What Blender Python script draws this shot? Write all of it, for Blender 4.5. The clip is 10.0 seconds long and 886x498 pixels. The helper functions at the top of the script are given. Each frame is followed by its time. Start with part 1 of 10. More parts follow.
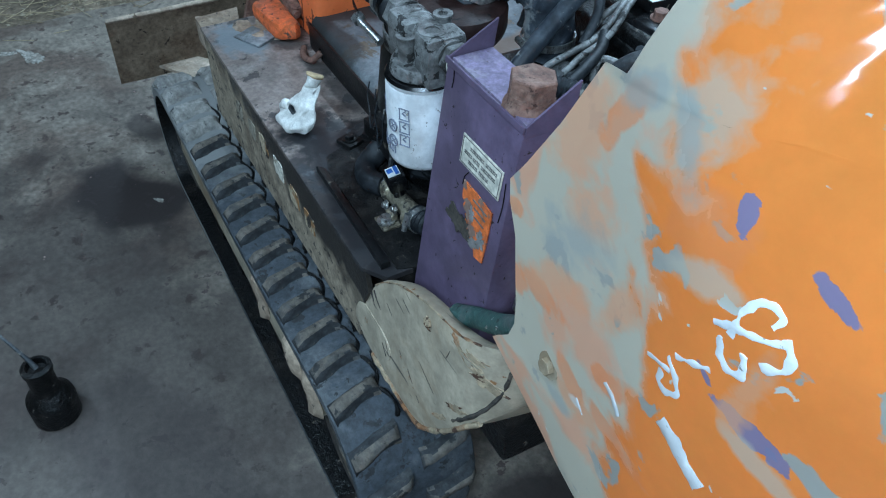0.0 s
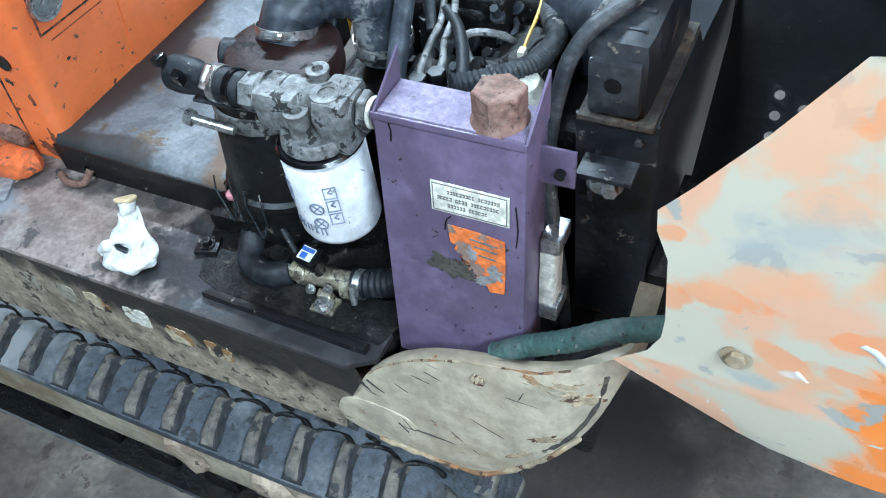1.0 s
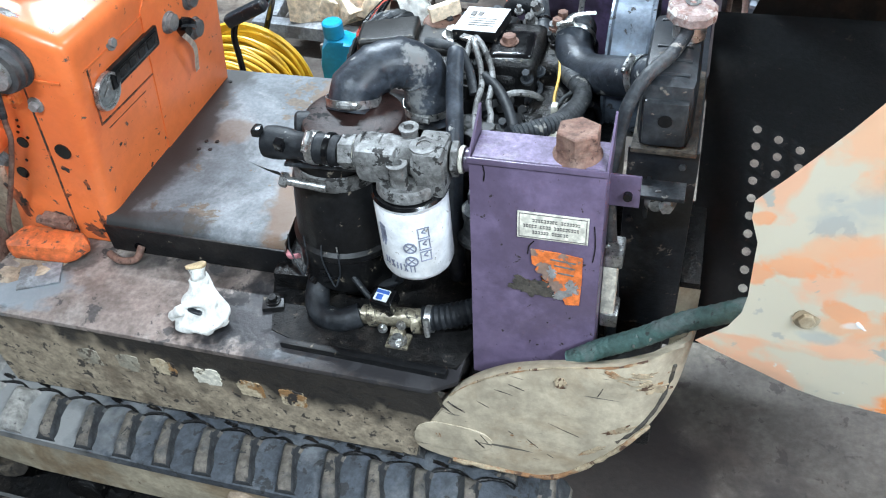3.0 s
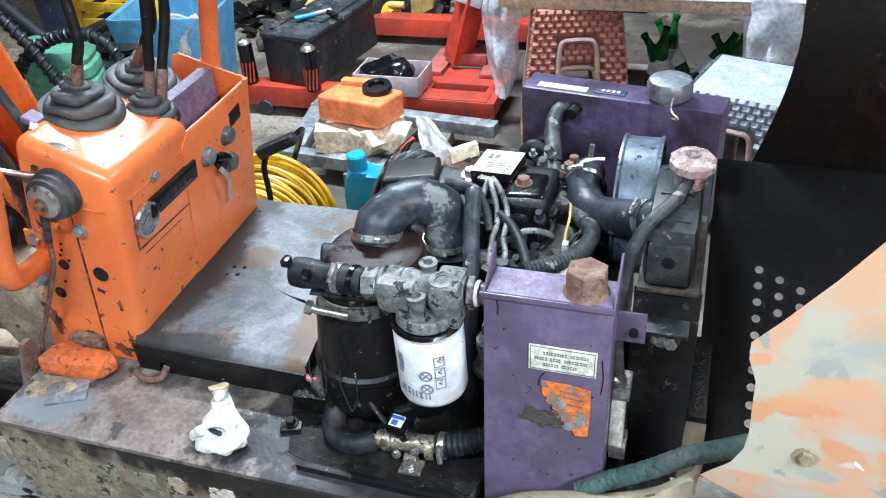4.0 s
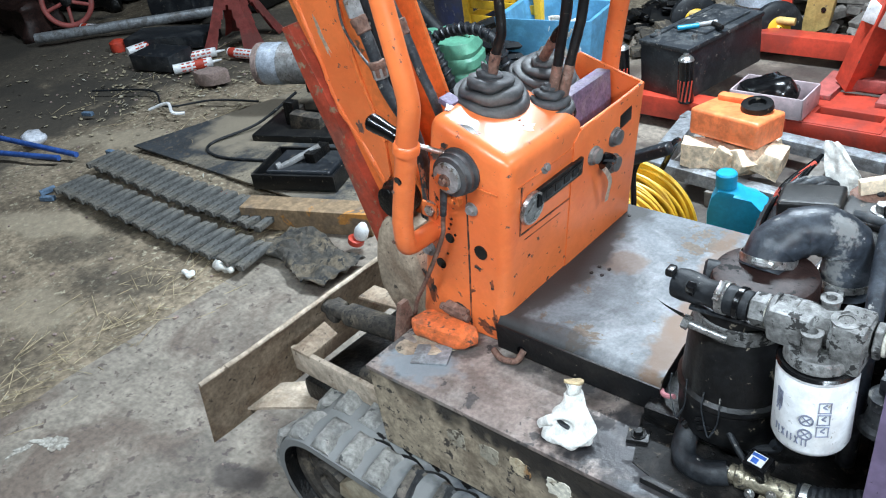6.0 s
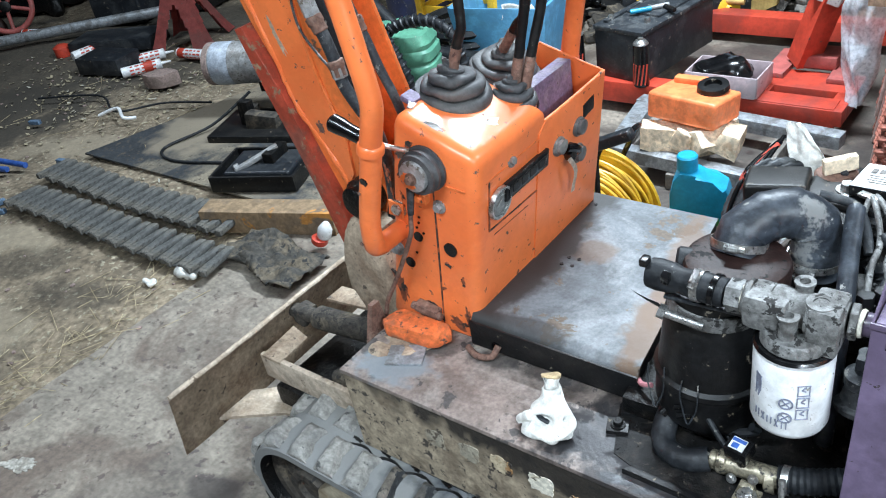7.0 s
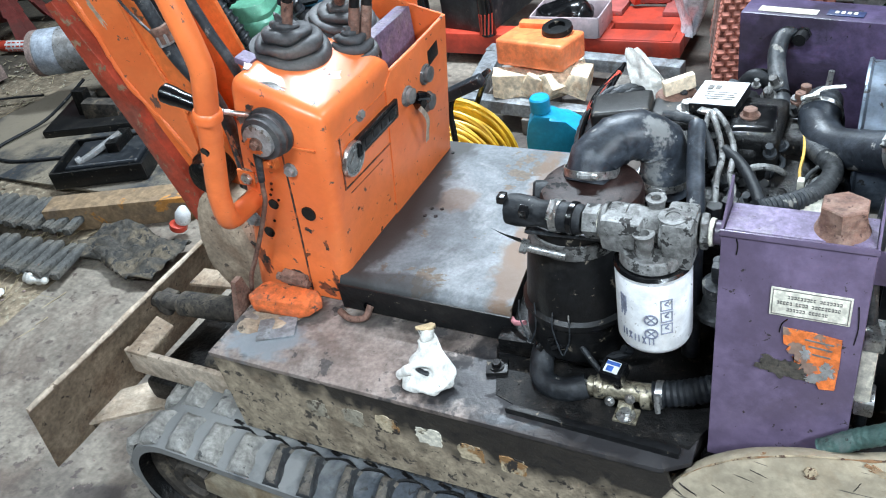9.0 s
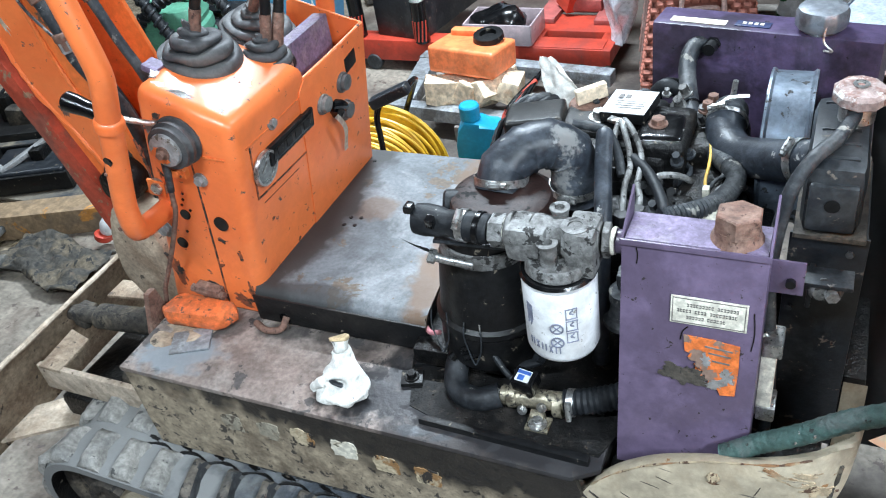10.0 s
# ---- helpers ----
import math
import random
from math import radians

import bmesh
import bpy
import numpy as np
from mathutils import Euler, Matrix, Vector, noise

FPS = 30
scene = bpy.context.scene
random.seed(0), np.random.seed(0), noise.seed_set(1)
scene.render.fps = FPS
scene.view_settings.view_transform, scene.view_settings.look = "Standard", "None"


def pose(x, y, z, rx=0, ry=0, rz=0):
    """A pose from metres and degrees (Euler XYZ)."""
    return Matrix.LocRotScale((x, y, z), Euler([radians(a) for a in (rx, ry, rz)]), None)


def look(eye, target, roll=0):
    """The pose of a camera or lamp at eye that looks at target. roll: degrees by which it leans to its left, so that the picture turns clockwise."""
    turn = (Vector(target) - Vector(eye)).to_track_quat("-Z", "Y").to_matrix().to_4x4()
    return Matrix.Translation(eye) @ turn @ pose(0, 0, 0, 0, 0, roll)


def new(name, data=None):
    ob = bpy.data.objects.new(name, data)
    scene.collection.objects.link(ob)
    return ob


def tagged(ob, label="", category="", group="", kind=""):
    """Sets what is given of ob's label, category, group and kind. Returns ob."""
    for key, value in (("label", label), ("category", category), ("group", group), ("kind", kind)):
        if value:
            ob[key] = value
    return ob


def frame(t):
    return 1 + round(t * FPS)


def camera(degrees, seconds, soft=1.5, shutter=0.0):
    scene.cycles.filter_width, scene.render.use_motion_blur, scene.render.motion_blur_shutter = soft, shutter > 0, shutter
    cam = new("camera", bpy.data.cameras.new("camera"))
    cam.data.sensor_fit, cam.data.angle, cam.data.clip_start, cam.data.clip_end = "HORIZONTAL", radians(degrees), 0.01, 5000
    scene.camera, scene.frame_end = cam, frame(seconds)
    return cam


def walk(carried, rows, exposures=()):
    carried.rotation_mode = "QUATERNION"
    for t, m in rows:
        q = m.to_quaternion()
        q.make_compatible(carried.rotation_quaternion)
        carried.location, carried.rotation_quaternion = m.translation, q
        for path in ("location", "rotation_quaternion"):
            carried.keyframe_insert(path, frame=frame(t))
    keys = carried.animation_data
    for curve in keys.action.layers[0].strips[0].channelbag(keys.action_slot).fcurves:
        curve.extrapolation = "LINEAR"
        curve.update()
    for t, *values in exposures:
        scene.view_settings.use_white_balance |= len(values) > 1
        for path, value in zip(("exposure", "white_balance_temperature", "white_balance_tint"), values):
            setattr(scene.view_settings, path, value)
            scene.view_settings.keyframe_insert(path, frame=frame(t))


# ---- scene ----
cam = camera(55.5, 10.0, soft=1.1)
PATH = [
    (0, (0.805, -0.386, 1.391), (-0.49, 0.318, 0.04), 0.4),
    (0.2, (0.626, -0.404, 1.358), (-0.514, 0.377, -0.088), -3.0),
    (0.4, (0.549, -0.443, 1.39), (-0.481, 0.435, -0.082), -4.3),
    (0.5, (0.553, -0.453, 1.386), (-0.476, 0.473, -0.058), -4.9),
    (0.6, (0.514, -0.437, 1.416), (-0.407, 0.502, -0.09), -7.3),
    (1, (0.421, -0.515, 1.43), (-0.29, 0.609, -0.064), -9.8),
    (1.5, (0.241, -0.674, 1.492), (-0.202, 0.594, 0.01), -7.2),
    (2, (0.197, -0.726, 1.517), (-0.22, 0.631, 0.109), -5.2),
    (2.2, (0.201, -0.739, 1.519), (-0.264, 0.621, 0.128), -4.6),
    (3.3, (0.267, -0.754, 1.521), (-0.236, 0.608, 0.145), -6.8),
    (3.5, (0.271, -0.76, 1.536), (-0.241, 0.655, 0.218), -6.5),
    (4, (0.263, -0.79, 1.573), (-0.304, 0.74, 0.416), -5.0),
    (4.5, (0.231, -0.838, 1.584), (-0.643, 0.604, 0.51), -7.3),
    (5, (0.208, -0.857, 1.577), (-0.858, 0.461, 0.517), -8.4),
    (5.5, (0.177, -0.873, 1.576), (-1.035, 0.326, 0.53), -8.5),
    (5.7, (0.177, -0.853, 1.569), (-1.045, 0.333, 0.52), -9.1),
    (6.8, (0.16, -0.819, 1.576), (-1.015, 0.387, 0.496), -11.0),
    (7, (0.15, -0.822, 1.575), (-0.99, 0.405, 0.482), -10.8),
    (7.5, (0.131, -0.815, 1.556), (-0.935, 0.457, 0.439), -11.8),
    (8, (0.128, -0.811, 1.544), (-0.834, 0.511, 0.393), -11.2),
    (8.5, (0.151, -0.799, 1.535), (-0.748, 0.542, 0.355), -12.0),
    (9, (0.159, -0.798, 1.531), (-0.724, 0.537, 0.333), -12.4),
    (9.5, (0.175, -0.781, 1.54), (-0.675, 0.571, 0.336), -11.5),
    (10, (0.209, -0.762, 1.52), (-0.572, 0.629, 0.314), -10.4),
]
# stops, kelvin and tint: the picture opens dim and cool, then settles
EXPOSURES = [(0.0, -1.03, 5450, 0.0), (0.3, -0.55, 5700, 0.0), (0.7, -0.1, 5850, 2.0), (1.0, -0.03, 6000, 5.0), (1.7, -0.05, 6400, 10.0), (2.2, -0.05, 6600, 10.0), (10.0, -0.05, 6700, 10.0)]
walk(cam, [(t, look(eye, target, roll)) for t, eye, target, roll in PATH], EXPOSURES)

# ---- world and lights: a shed at night, lit by cool tube lamps under the roof, two fills added ----
world = bpy.data.worlds.new("night")
scene.world = world
world.use_nodes = True
world.node_tree.nodes["Background"].inputs[0].default_value = (0.55, 0.65, 0.8, 1)
world.node_tree.nodes["Background"].inputs[1].default_value = 0.008

# the last two are added fill lamps, over the dirt and behind the hood
LAMPS = [(-0.6, -1.2, 2.5, 1.2, 0.12, 20, 70), (1.3, -1.0, 2.1, 1.2, 0.12, 80, 118), (-1.0, 1.9, 2.9, 1.2, 0.12, 0, 220), (-4.4, 1.0, 3.1, 1.2, 0.12, 0, 48), (1.7, 1.5, 2.9, 1.2, 0.12, 60, 60)]


def tube_or_fill_light(x, y, z, length, width, turn, watts):
    data = bpy.data.lights.new("tube_or_fill_light", "AREA")
    data.shape, data.size, data.size_y, data.energy, data.color = "RECTANGLE", length, width, watts, (0.79, 0.95, 1.1)
    ob = new("tube_or_fill_light", data)
    ob.matrix_world = pose(x, y, z, 0, 0, turn)


for row in LAMPS:
    tube_or_fill_light(*row)

# ---- materials ----
MATS = {}


def rgba(c):
    return (*c, 1.0)


def mat(name, base, alt=None, alt_at=0.55, alt_scale=6.0, spot=None, spot_at=0.62, spot_scale=40.0, rough=0.5, metal=0.0, bump=0.15, bump_scale=120.0,
        coat=0.0, spot_rough=0.8, clear=0.0, soft=0.12, alpha=1.0, mottle=0.2, vary=1.0, spec=0.5, scatter=False):
    """Base colour with broad stains of alt, small worn spots and fine relief. The *_at values are the noise levels above which they show."""
    m = bpy.data.materials.new(name)
    m.use_nodes = True
    nt = m.node_tree
    bsdf = nt.nodes["Principled BSDF"]
    co = nt.nodes.new("ShaderNodeTexCoord").outputs["Object"]
    if scatter:
        # each piece takes its own stretch of the pattern
        add = nt.nodes.new("ShaderNodeVectorMath")
        add.operation = "MULTIPLY_ADD"
        nt.links.new(nt.nodes.new("ShaderNodeObjectInfo").outputs["Random"], add.inputs[0])
        add.inputs[1].default_value = (17, 29, 11)
        nt.links.new(co, add.inputs[2])
        co = add.outputs[0]

    def noise_tex(scale, detail=9.0, distort=0.0):
        n = nt.nodes.new("ShaderNodeTexNoise")
        n.inputs["Scale"].default_value, n.inputs["Detail"].default_value, n.inputs["Distortion"].default_value = scale, detail, distort
        n.inputs["Roughness"].default_value = 0.66
        nt.links.new(co, n.inputs["Vector"])
        wide = nt.nodes.new("ShaderNodeMath")
        wide.operation = "MULTIPLY_ADD"
        wide.inputs[1].default_value, wide.inputs[2].default_value = 1.6, -0.3
        nt.links.new(n.outputs["Fac"], wide.inputs[0])
        return wide.outputs[0]

    def ramp(fac, lo, hi):
        r = nt.nodes.new("ShaderNodeMapRange")
        r.inputs["From Min"].default_value, r.inputs["From Max"].default_value = lo, hi
        nt.links.new(fac, r.inputs["Value"])
        return r.outputs["Result"]

    def mix(fac, a, b):
        x = nt.nodes.new("ShaderNodeMix")
        x.data_type = "RGBA"
        nt.links.new(fac, x.inputs[0])
        for v, sock in ((a, x.inputs[6]), (b, x.inputs[7])):
            if isinstance(v, tuple):
                sock.default_value = rgba(v)
            else:
                nt.links.new(v, sock)
        return x.outputs[2]

    fine = noise_tex(bump_scale, 4.0)
    shade = tuple(min(1.0, v * (1 + 0.18 * vary)) for v in base)
    dark = tuple(v * (1 - 0.2 * vary) for v in base)
    col = mix(ramp(noise_tex(alt_scale * 2.7), 0.35, 0.65), dark, shade)
    grain = nt.nodes.new("ShaderNodeMapRange")
    grain.inputs["From Min"].default_value, grain.inputs["From Max"].default_value = 0.3, 0.7
    grain.inputs["To Min"].default_value, grain.inputs["To Max"].default_value = 1.0 - mottle, 1.0 + mottle
    nt.links.new(noise_tex(bump_scale * 0.8, 8.0), grain.inputs["Value"])
    rgh = None
    if alt:
        a = ramp(noise_tex(alt_scale, 11.0, 0.4), alt_at, alt_at + soft)
        col = mix(a, col, alt)
    if spot:
        s = ramp(noise_tex(spot_scale, 8.0, 0.3), spot_at, spot_at + 0.035)
        col = mix(s, col, spot)
        r = nt.nodes.new("ShaderNodeMapRange")
        r.inputs["To Min"].default_value, r.inputs["To Max"].default_value = rough, spot_rough
        nt.links.new(s, r.inputs["Value"])
        rgh = r.outputs["Result"]
        if metal:
            mm = nt.nodes.new("ShaderNodeMapRange")
            mm.inputs["To Min"].default_value, mm.inputs["To Max"].default_value = metal, 0.0
            nt.links.new(s, mm.inputs["Value"])
            nt.links.new(mm.outputs["Result"], bsdf.inputs["Metallic"])
    vm = nt.nodes.new("ShaderNodeVectorMath")
    vm.operation = "SCALE"
    nt.links.new(col, vm.inputs[0])
    nt.links.new(grain.outputs["Result"], vm.inputs["Scale"])
    nt.links.new(vm.outputs[0], bsdf.inputs["Base Color"])
    bsdf.inputs["Metallic"].default_value = metal
    if rgh is None:
        r = nt.nodes.new("ShaderNodeMapRange")
        r.inputs["To Min"].default_value, r.inputs["To Max"].default_value = max(0.03, rough - 0.1), min(1.0, rough + 0.12)
        nt.links.new(noise_tex(alt_scale * 4), r.inputs["Value"])
        rgh = r.outputs["Result"]
    nt.links.new(rgh, bsdf.inputs["Roughness"])
    bsdf.inputs["Specular IOR Level"].default_value = spec
    bsdf.inputs["Coat Weight"].default_value = coat
    bsdf.inputs["Coat Roughness"].default_value = 0.15
    bsdf.inputs["Transmission Weight"].default_value = clear
    bsdf.inputs["Alpha"].default_value = alpha
    if bump:
        b = nt.nodes.new("ShaderNodeBump")
        b.inputs["Strength"].default_value, b.inputs["Distance"].default_value = bump, 0.004
        nt.links.new(fine, b.inputs["Height"])
        nt.links.new(b.outputs["Normal"], bsdf.inputs["Normal"])
    MATS[name] = m
    return m


ORANGE = mat("orange_paint", (0.86, 0.195, 0.055), (0.8, 0.165, 0.045), 0.52, 4, (0.1, 0.07, 0.055), 0.725, 60, 0.35, 0, 0.03, 60, 0.25, mottle=0.03, vary=0.3)
BOOT = mat("grey_rubber_boot", (0.06, 0.06, 0.063), (0.1, 0.098, 0.095), 0.5, 10, None, 0, 0, 0.55, 0, 0.15, 150, soft=0.2, mottle=0.2, spec=0.4)
FADED = mat("faded_sticker", (0.72, 0.52, 0.42), (0.75, 0.7, 0.64), 0.5, 30, (0.3, 0.2, 0.16), 0.66, 60, 0.6, 0, 0.05)
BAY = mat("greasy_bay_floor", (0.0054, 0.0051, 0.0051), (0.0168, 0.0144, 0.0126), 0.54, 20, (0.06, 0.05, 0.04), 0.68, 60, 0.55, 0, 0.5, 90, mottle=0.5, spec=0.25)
GRIME = mat("mud_caked_grease", (0.05, 0.042, 0.034), (0.13, 0.105, 0.075), 0.5, 16, (0.02, 0.018, 0.016), 0.6, 50, 0.8, 0, 0.5, 90, soft=0.2, mottle=0.35)
ORANGE_WORN = mat("worn_orange_paint", (0.74, 0.17, 0.042), (0.62, 0.15, 0.05), 0.52, 7, (0.16, 0.09, 0.06), 0.71, 40, 0.42, 0, 0.1, 70, 0.1, soft=0.25, mottle=0.1, vary=0.5)
RED_BOOM = mat("red_brown_paint", (0.34, 0.05, 0.025), (0.22, 0.06, 0.04), 0.5, 6, (0.25, 0.16, 0.1), 0.64, 40, 0.55, 0, 0.2, 80)
PURPLE = mat("purple_paint", (0.116, 0.086, 0.142), (0.09, 0.066, 0.107), 0.5, 5, (0.03, 0.022, 0.022), 0.73, 75, 0.36, 0, 0.05, 90, 0.12, mottle=0.08)
PURPLE_DUSTY = mat("dusty_purple_paint", (0.16, 0.125, 0.2), (0.23, 0.2, 0.24), 0.5, 18, (0.07, 0.045, 0.05), 0.74, 90, 0.6, 0, 0.15, 200, soft=0.2, mottle=0.25)
PURPLE_DARK = mat("dark_purple_paint", (0.08, 0.058, 0.115), (0.04, 0.031, 0.052), 0.54, 5, (0.02, 0.02, 0.02), 0.74, 50, 0.32, 0, 0.08, 90, 0.2, soft=0.12)
BEIGE = mat("beige_paint", (0.36, 0.31, 0.225), (0.23, 0.17, 0.105), 0.49, 6, (0.1, 0.055, 0.03), 0.74, 34, 0.6, 0, 0.15, 90, soft=0.2, mottle=0.14)
MUDDY = mat("muddy_beige_steel", (0.38, 0.295, 0.215), (0.23, 0.16, 0.11), 0.48, 8, (0.075, 0.058, 0.045), 0.7, 40, 0.8, 0, 0.3, 120, soft=0.22, mottle=0.22)
# muddy steel made paler, lamplight on gusset and arms put into the colour
PALE_LIT_MUD = mat("pale_lit_mud_on_steel", (0.5, 0.41, 0.32), (0.34, 0.26, 0.19), 0.5, 9, (0.14, 0.1, 0.07), 0.7, 40, 0.85, 0, 0.3, 110, soft=0.2, mottle=0.18)
DECK = mat("worn_deck_steel", (0.112, 0.122, 0.132), (0.205, 0.216, 0.226), 0.48, 6, (0.12, 0.09, 0.065), 0.65, 10, 0.55, 0.15, 0.06, 160, 0.0, 0.65, soft=0.2, mottle=0.16)
BEAM_TOP = mat("oily_worn_steel", (0.235, 0.19, 0.168), (0.35, 0.305, 0.275), 0.48, 6, (0.09, 0.08, 0.076), 0.61, 13, 0.42, 0.15, 0.12, 130, soft=0.2, mottle=0.22, spec=0.4)
BLACK_STEEL = mat("black_painted_steel", (0.0051, 0.00528, 0.00588), (0.012, 0.0114, 0.0108), 0.53, 8, (0.13, 0.11, 0.085), 0.71, 48, 0.42, 0, 0.12, 120, mottle=0.4, spec=0.35)
BLACK_GREASY = mat("greasy_black_casting", (0.003575, 0.003575, 0.00377), (0.0117, 0.00975, 0.00845), 0.54, 16, (0.09, 0.075, 0.06), 0.72, 70, 0.4, 0, 0.6, 90, mottle=0.5, spec=0.3)
BLACK_MATT = mat("dusty_matt_black", (0.006, 0.0068, 0.0082), (0.0105, 0.0105, 0.0108), 0.52, 5, (0.04, 0.035, 0.03), 0.72, 50, 0.42, 0, 0.1, 120, spec=0.3)
RUBBER = mat("black_rubber_hose", (0.008, 0.0095, 0.0118), (0.02, 0.022, 0.0252), 0.53, 20, (0.2, 0.19, 0.17), 0.74, 40, 0.55, 0, 0.2, 140, mottle=0.3, spec=0.35)
DUSTY_HOSE = mat("dusty_black_hose", (0.022, 0.0255, 0.03), (0.06, 0.063, 0.066), 0.5, 16, (0.22, 0.21, 0.19), 0.68, 34, 0.5, 0, 0.2, 150, mottle=0.35, spec=0.4)
ELBOW = mat("scuffed_intake_hose", (0.021, 0.0255, 0.033), (0.05, 0.058, 0.07), 0.47, 12, (0.3, 0.295, 0.28), 0.715, 40, 0.4, 0, 0.15, 120, mottle=0.3, soft=0.2, spec=0.4)
TRACK = mat("dusty_track_rubber", (0.045, 0.052, 0.062), (0.105, 0.112, 0.12), 0.52, 8, (0.025, 0.026, 0.027), 0.62, 30, 0.75, 0, 0.3, 110, soft=0.2, mottle=0.25)
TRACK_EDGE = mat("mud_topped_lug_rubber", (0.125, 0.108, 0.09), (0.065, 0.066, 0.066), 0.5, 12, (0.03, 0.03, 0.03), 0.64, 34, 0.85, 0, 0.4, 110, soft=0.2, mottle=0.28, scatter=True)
LUG_DUSTY = mat("dust_caked_lug_rubber", (0.27, 0.26, 0.24), (0.19, 0.188, 0.182), 0.52, 12, (0.07, 0.07, 0.068), 0.66, 30, 0.9, 0, 0.4, 110, soft=0.2, mottle=0.25, scatter=True)
INTAKE = mat("flaking_intake_hose", (0.021, 0.0255, 0.033), (0.05, 0.058, 0.07), 0.47, 12, (0.2, 0.2, 0.19), 0.72, 40, 0.4, 0, 0.15, 120, mottle=0.3, soft=0.2, spec=0.4)
HOOD_INSIDE = mat("rusty_black_paint", (0.008, 0.0075, 0.007), (0.034, 0.022, 0.014), 0.56, 3.2, (0.07, 0.05, 0.035), 0.74, 22, 0.55, 0, 0.15, 90, soft=0.2, mottle=0.3, spec=0.3)
LUG_FLANK = mat("shaded_oily_lug_rubber", (0.03, 0.032, 0.035), (0.055, 0.055, 0.055), 0.5, 14, (0.1, 0.085, 0.07), 0.68, 40, 0.8, 0, 0.4, 110, soft=0.2, mottle=0.3)
CAST = mat("cast_aluminium", (0.2, 0.2, 0.195), (0.085, 0.082, 0.078), 0.46, 20, (0.02, 0.019, 0.018), 0.6, 48, 0.48, 0.25, 0.35, 180, soft=0.2, mottle=0.28)
STEEL = mat("bright_steel", (0.55, 0.55, 0.54), (0.3, 0.28, 0.26), 0.55, 40, None, 0, 0, 0.3, 0.9, 0.1, 200)
BRASS = mat("dirty_brass", (0.34, 0.3, 0.22), (0.13, 0.11, 0.08), 0.5, 34, (0.02, 0.018, 0.016), 0.62, 90, 0.34, 0.6, 0.2, 200, mottle=0.3)
CHROME = mat("dull_bare_metal", (0.3, 0.32, 0.35), (0.16, 0.17, 0.19), 0.5, 18, None, 0, 0, 0.42, 0.7, 0.05, 80, soft=0.25, mottle=0.1)
RING_METAL = mat("blued_bare_metal", (0.12, 0.148, 0.185), (0.2, 0.235, 0.28), 0.52, 9, (0.03, 0.03, 0.03), 0.64, 40, 0.42, 0.5, 0.08, 90, soft=0.2, mottle=0.2)
DUSTY_BLACK = mat("dusty_black_tank", (0.013, 0.0155, 0.0195), (0.038, 0.041, 0.044), 0.5, 9, (0.14, 0.12, 0.1), 0.7, 40, 0.4, 0, 0.12, 110, soft=0.2, mottle=0.3)
RUST = mat("rusty_iron", (0.16, 0.085, 0.062), (0.24, 0.15, 0.115), 0.52, 22, (0.07, 0.035, 0.027), 0.66, 70, 0.75, 0, 0.4, 150, soft=0.2, mottle=0.25)
BROWN = mat("brown_black_housing", (0.02, 0.0098, 0.0085), (0.034, 0.0175, 0.0145), 0.5, 14, (0.01, 0.01, 0.01), 0.65, 60, 0.5, 0, 0.15, 110, mottle=0.25, spec=0.25)
WHITE = mat("white_enamel", (0.74, 0.75, 0.76), (0.66, 0.66, 0.65), 0.6, 6, (0.3, 0.28, 0.25), 0.72, 120, 0.34, 0, 0.02, 90, 0.2, mottle=0.04)
PRINT = mat("blue_grey_print", (0.2, 0.215, 0.28), None, 0, 10, None, 0, 0, 0.5, 0, 0.02)
CREAM = mat("cream_label", (0.62, 0.59, 0.5), (0.5, 0.47, 0.4), 0.55, 30, None, 0, 0, 0.55, 0, 0.05)
INK = mat("grey_ink", (0.14, 0.13, 0.12), None, 0, 40, None, 0, 0, 0.6, 0, 0)
DECAL = mat("torn_orange_decal", (0.62, 0.15, 0.035), (0.5, 0.12, 0.035), 0.5, 30, (0.2, 0.13, 0.1), 0.56, 36, 0.6, 0, 0.15)
CONCRETE = mat("oily_concrete", (0.24, 0.206, 0.168), (0.145, 0.112, 0.09), 0.47, 2.6, (0.1, 0.075, 0.064), 0.64, 22, 0.6, 0, 0.2, 70, 0, 0.45, 0, 0.16, mottle=0.22)
DIRT = mat("dry_dirt", (0.21, 0.165, 0.115), (0.115, 0.088, 0.06), 0.5, 1.7, (0.33, 0.29, 0.21), 0.64, 38, 0.95, 0, 0.6, 45, 0, 0.95, 0, 0.2, mottle=0.4)
STAIN = mat("oil_stain", (0.028, 0.022, 0.021), (0.05, 0.035, 0.03), 0.5, 9, None, 0, 0, 0.45, 0, 0.2, 90, mottle=0.4)
CHALK = mat("pale_spill", (0.36, 0.34, 0.3), (0.22, 0.2, 0.17), 0.5, 22, None, 0, 0, 0.9, 0, 0.1, mottle=0.3)
STRAW = mat("straw", (0.42, 0.34, 0.21), (0.26, 0.2, 0.12), 0.5, 8, None, 0, 0, 0.8, 0, 0)
GREEN_HOSE = mat("faded_green_hose", (0.035, 0.072, 0.064), (0.065, 0.085, 0.08), 0.5, 20, (0.02, 0.022, 0.02), 0.71, 60, 0.6, 0, 0.4, 160)
COTTON = mat("white_cotton", (0.68, 0.67, 0.63), (0.55, 0.53, 0.48), 0.56, 14, (0.14, 0.145, 0.155), 0.7, 26, 0.95, 0, 0.3, 420, mottle=0.08)
CUFF = mat("tan_cuff", (0.5, 0.38, 0.22), None, 0, 20, None, 0, 0, 0.9, 0, 0.3, 300)
YELLOW = mat("yellow_plastic", (0.72, 0.43, 0.03), (0.6, 0.35, 0.03), 0.55, 8, None, 0, 0, 0.4, 0, 0.05, mottle=0.05, vary=0.5)
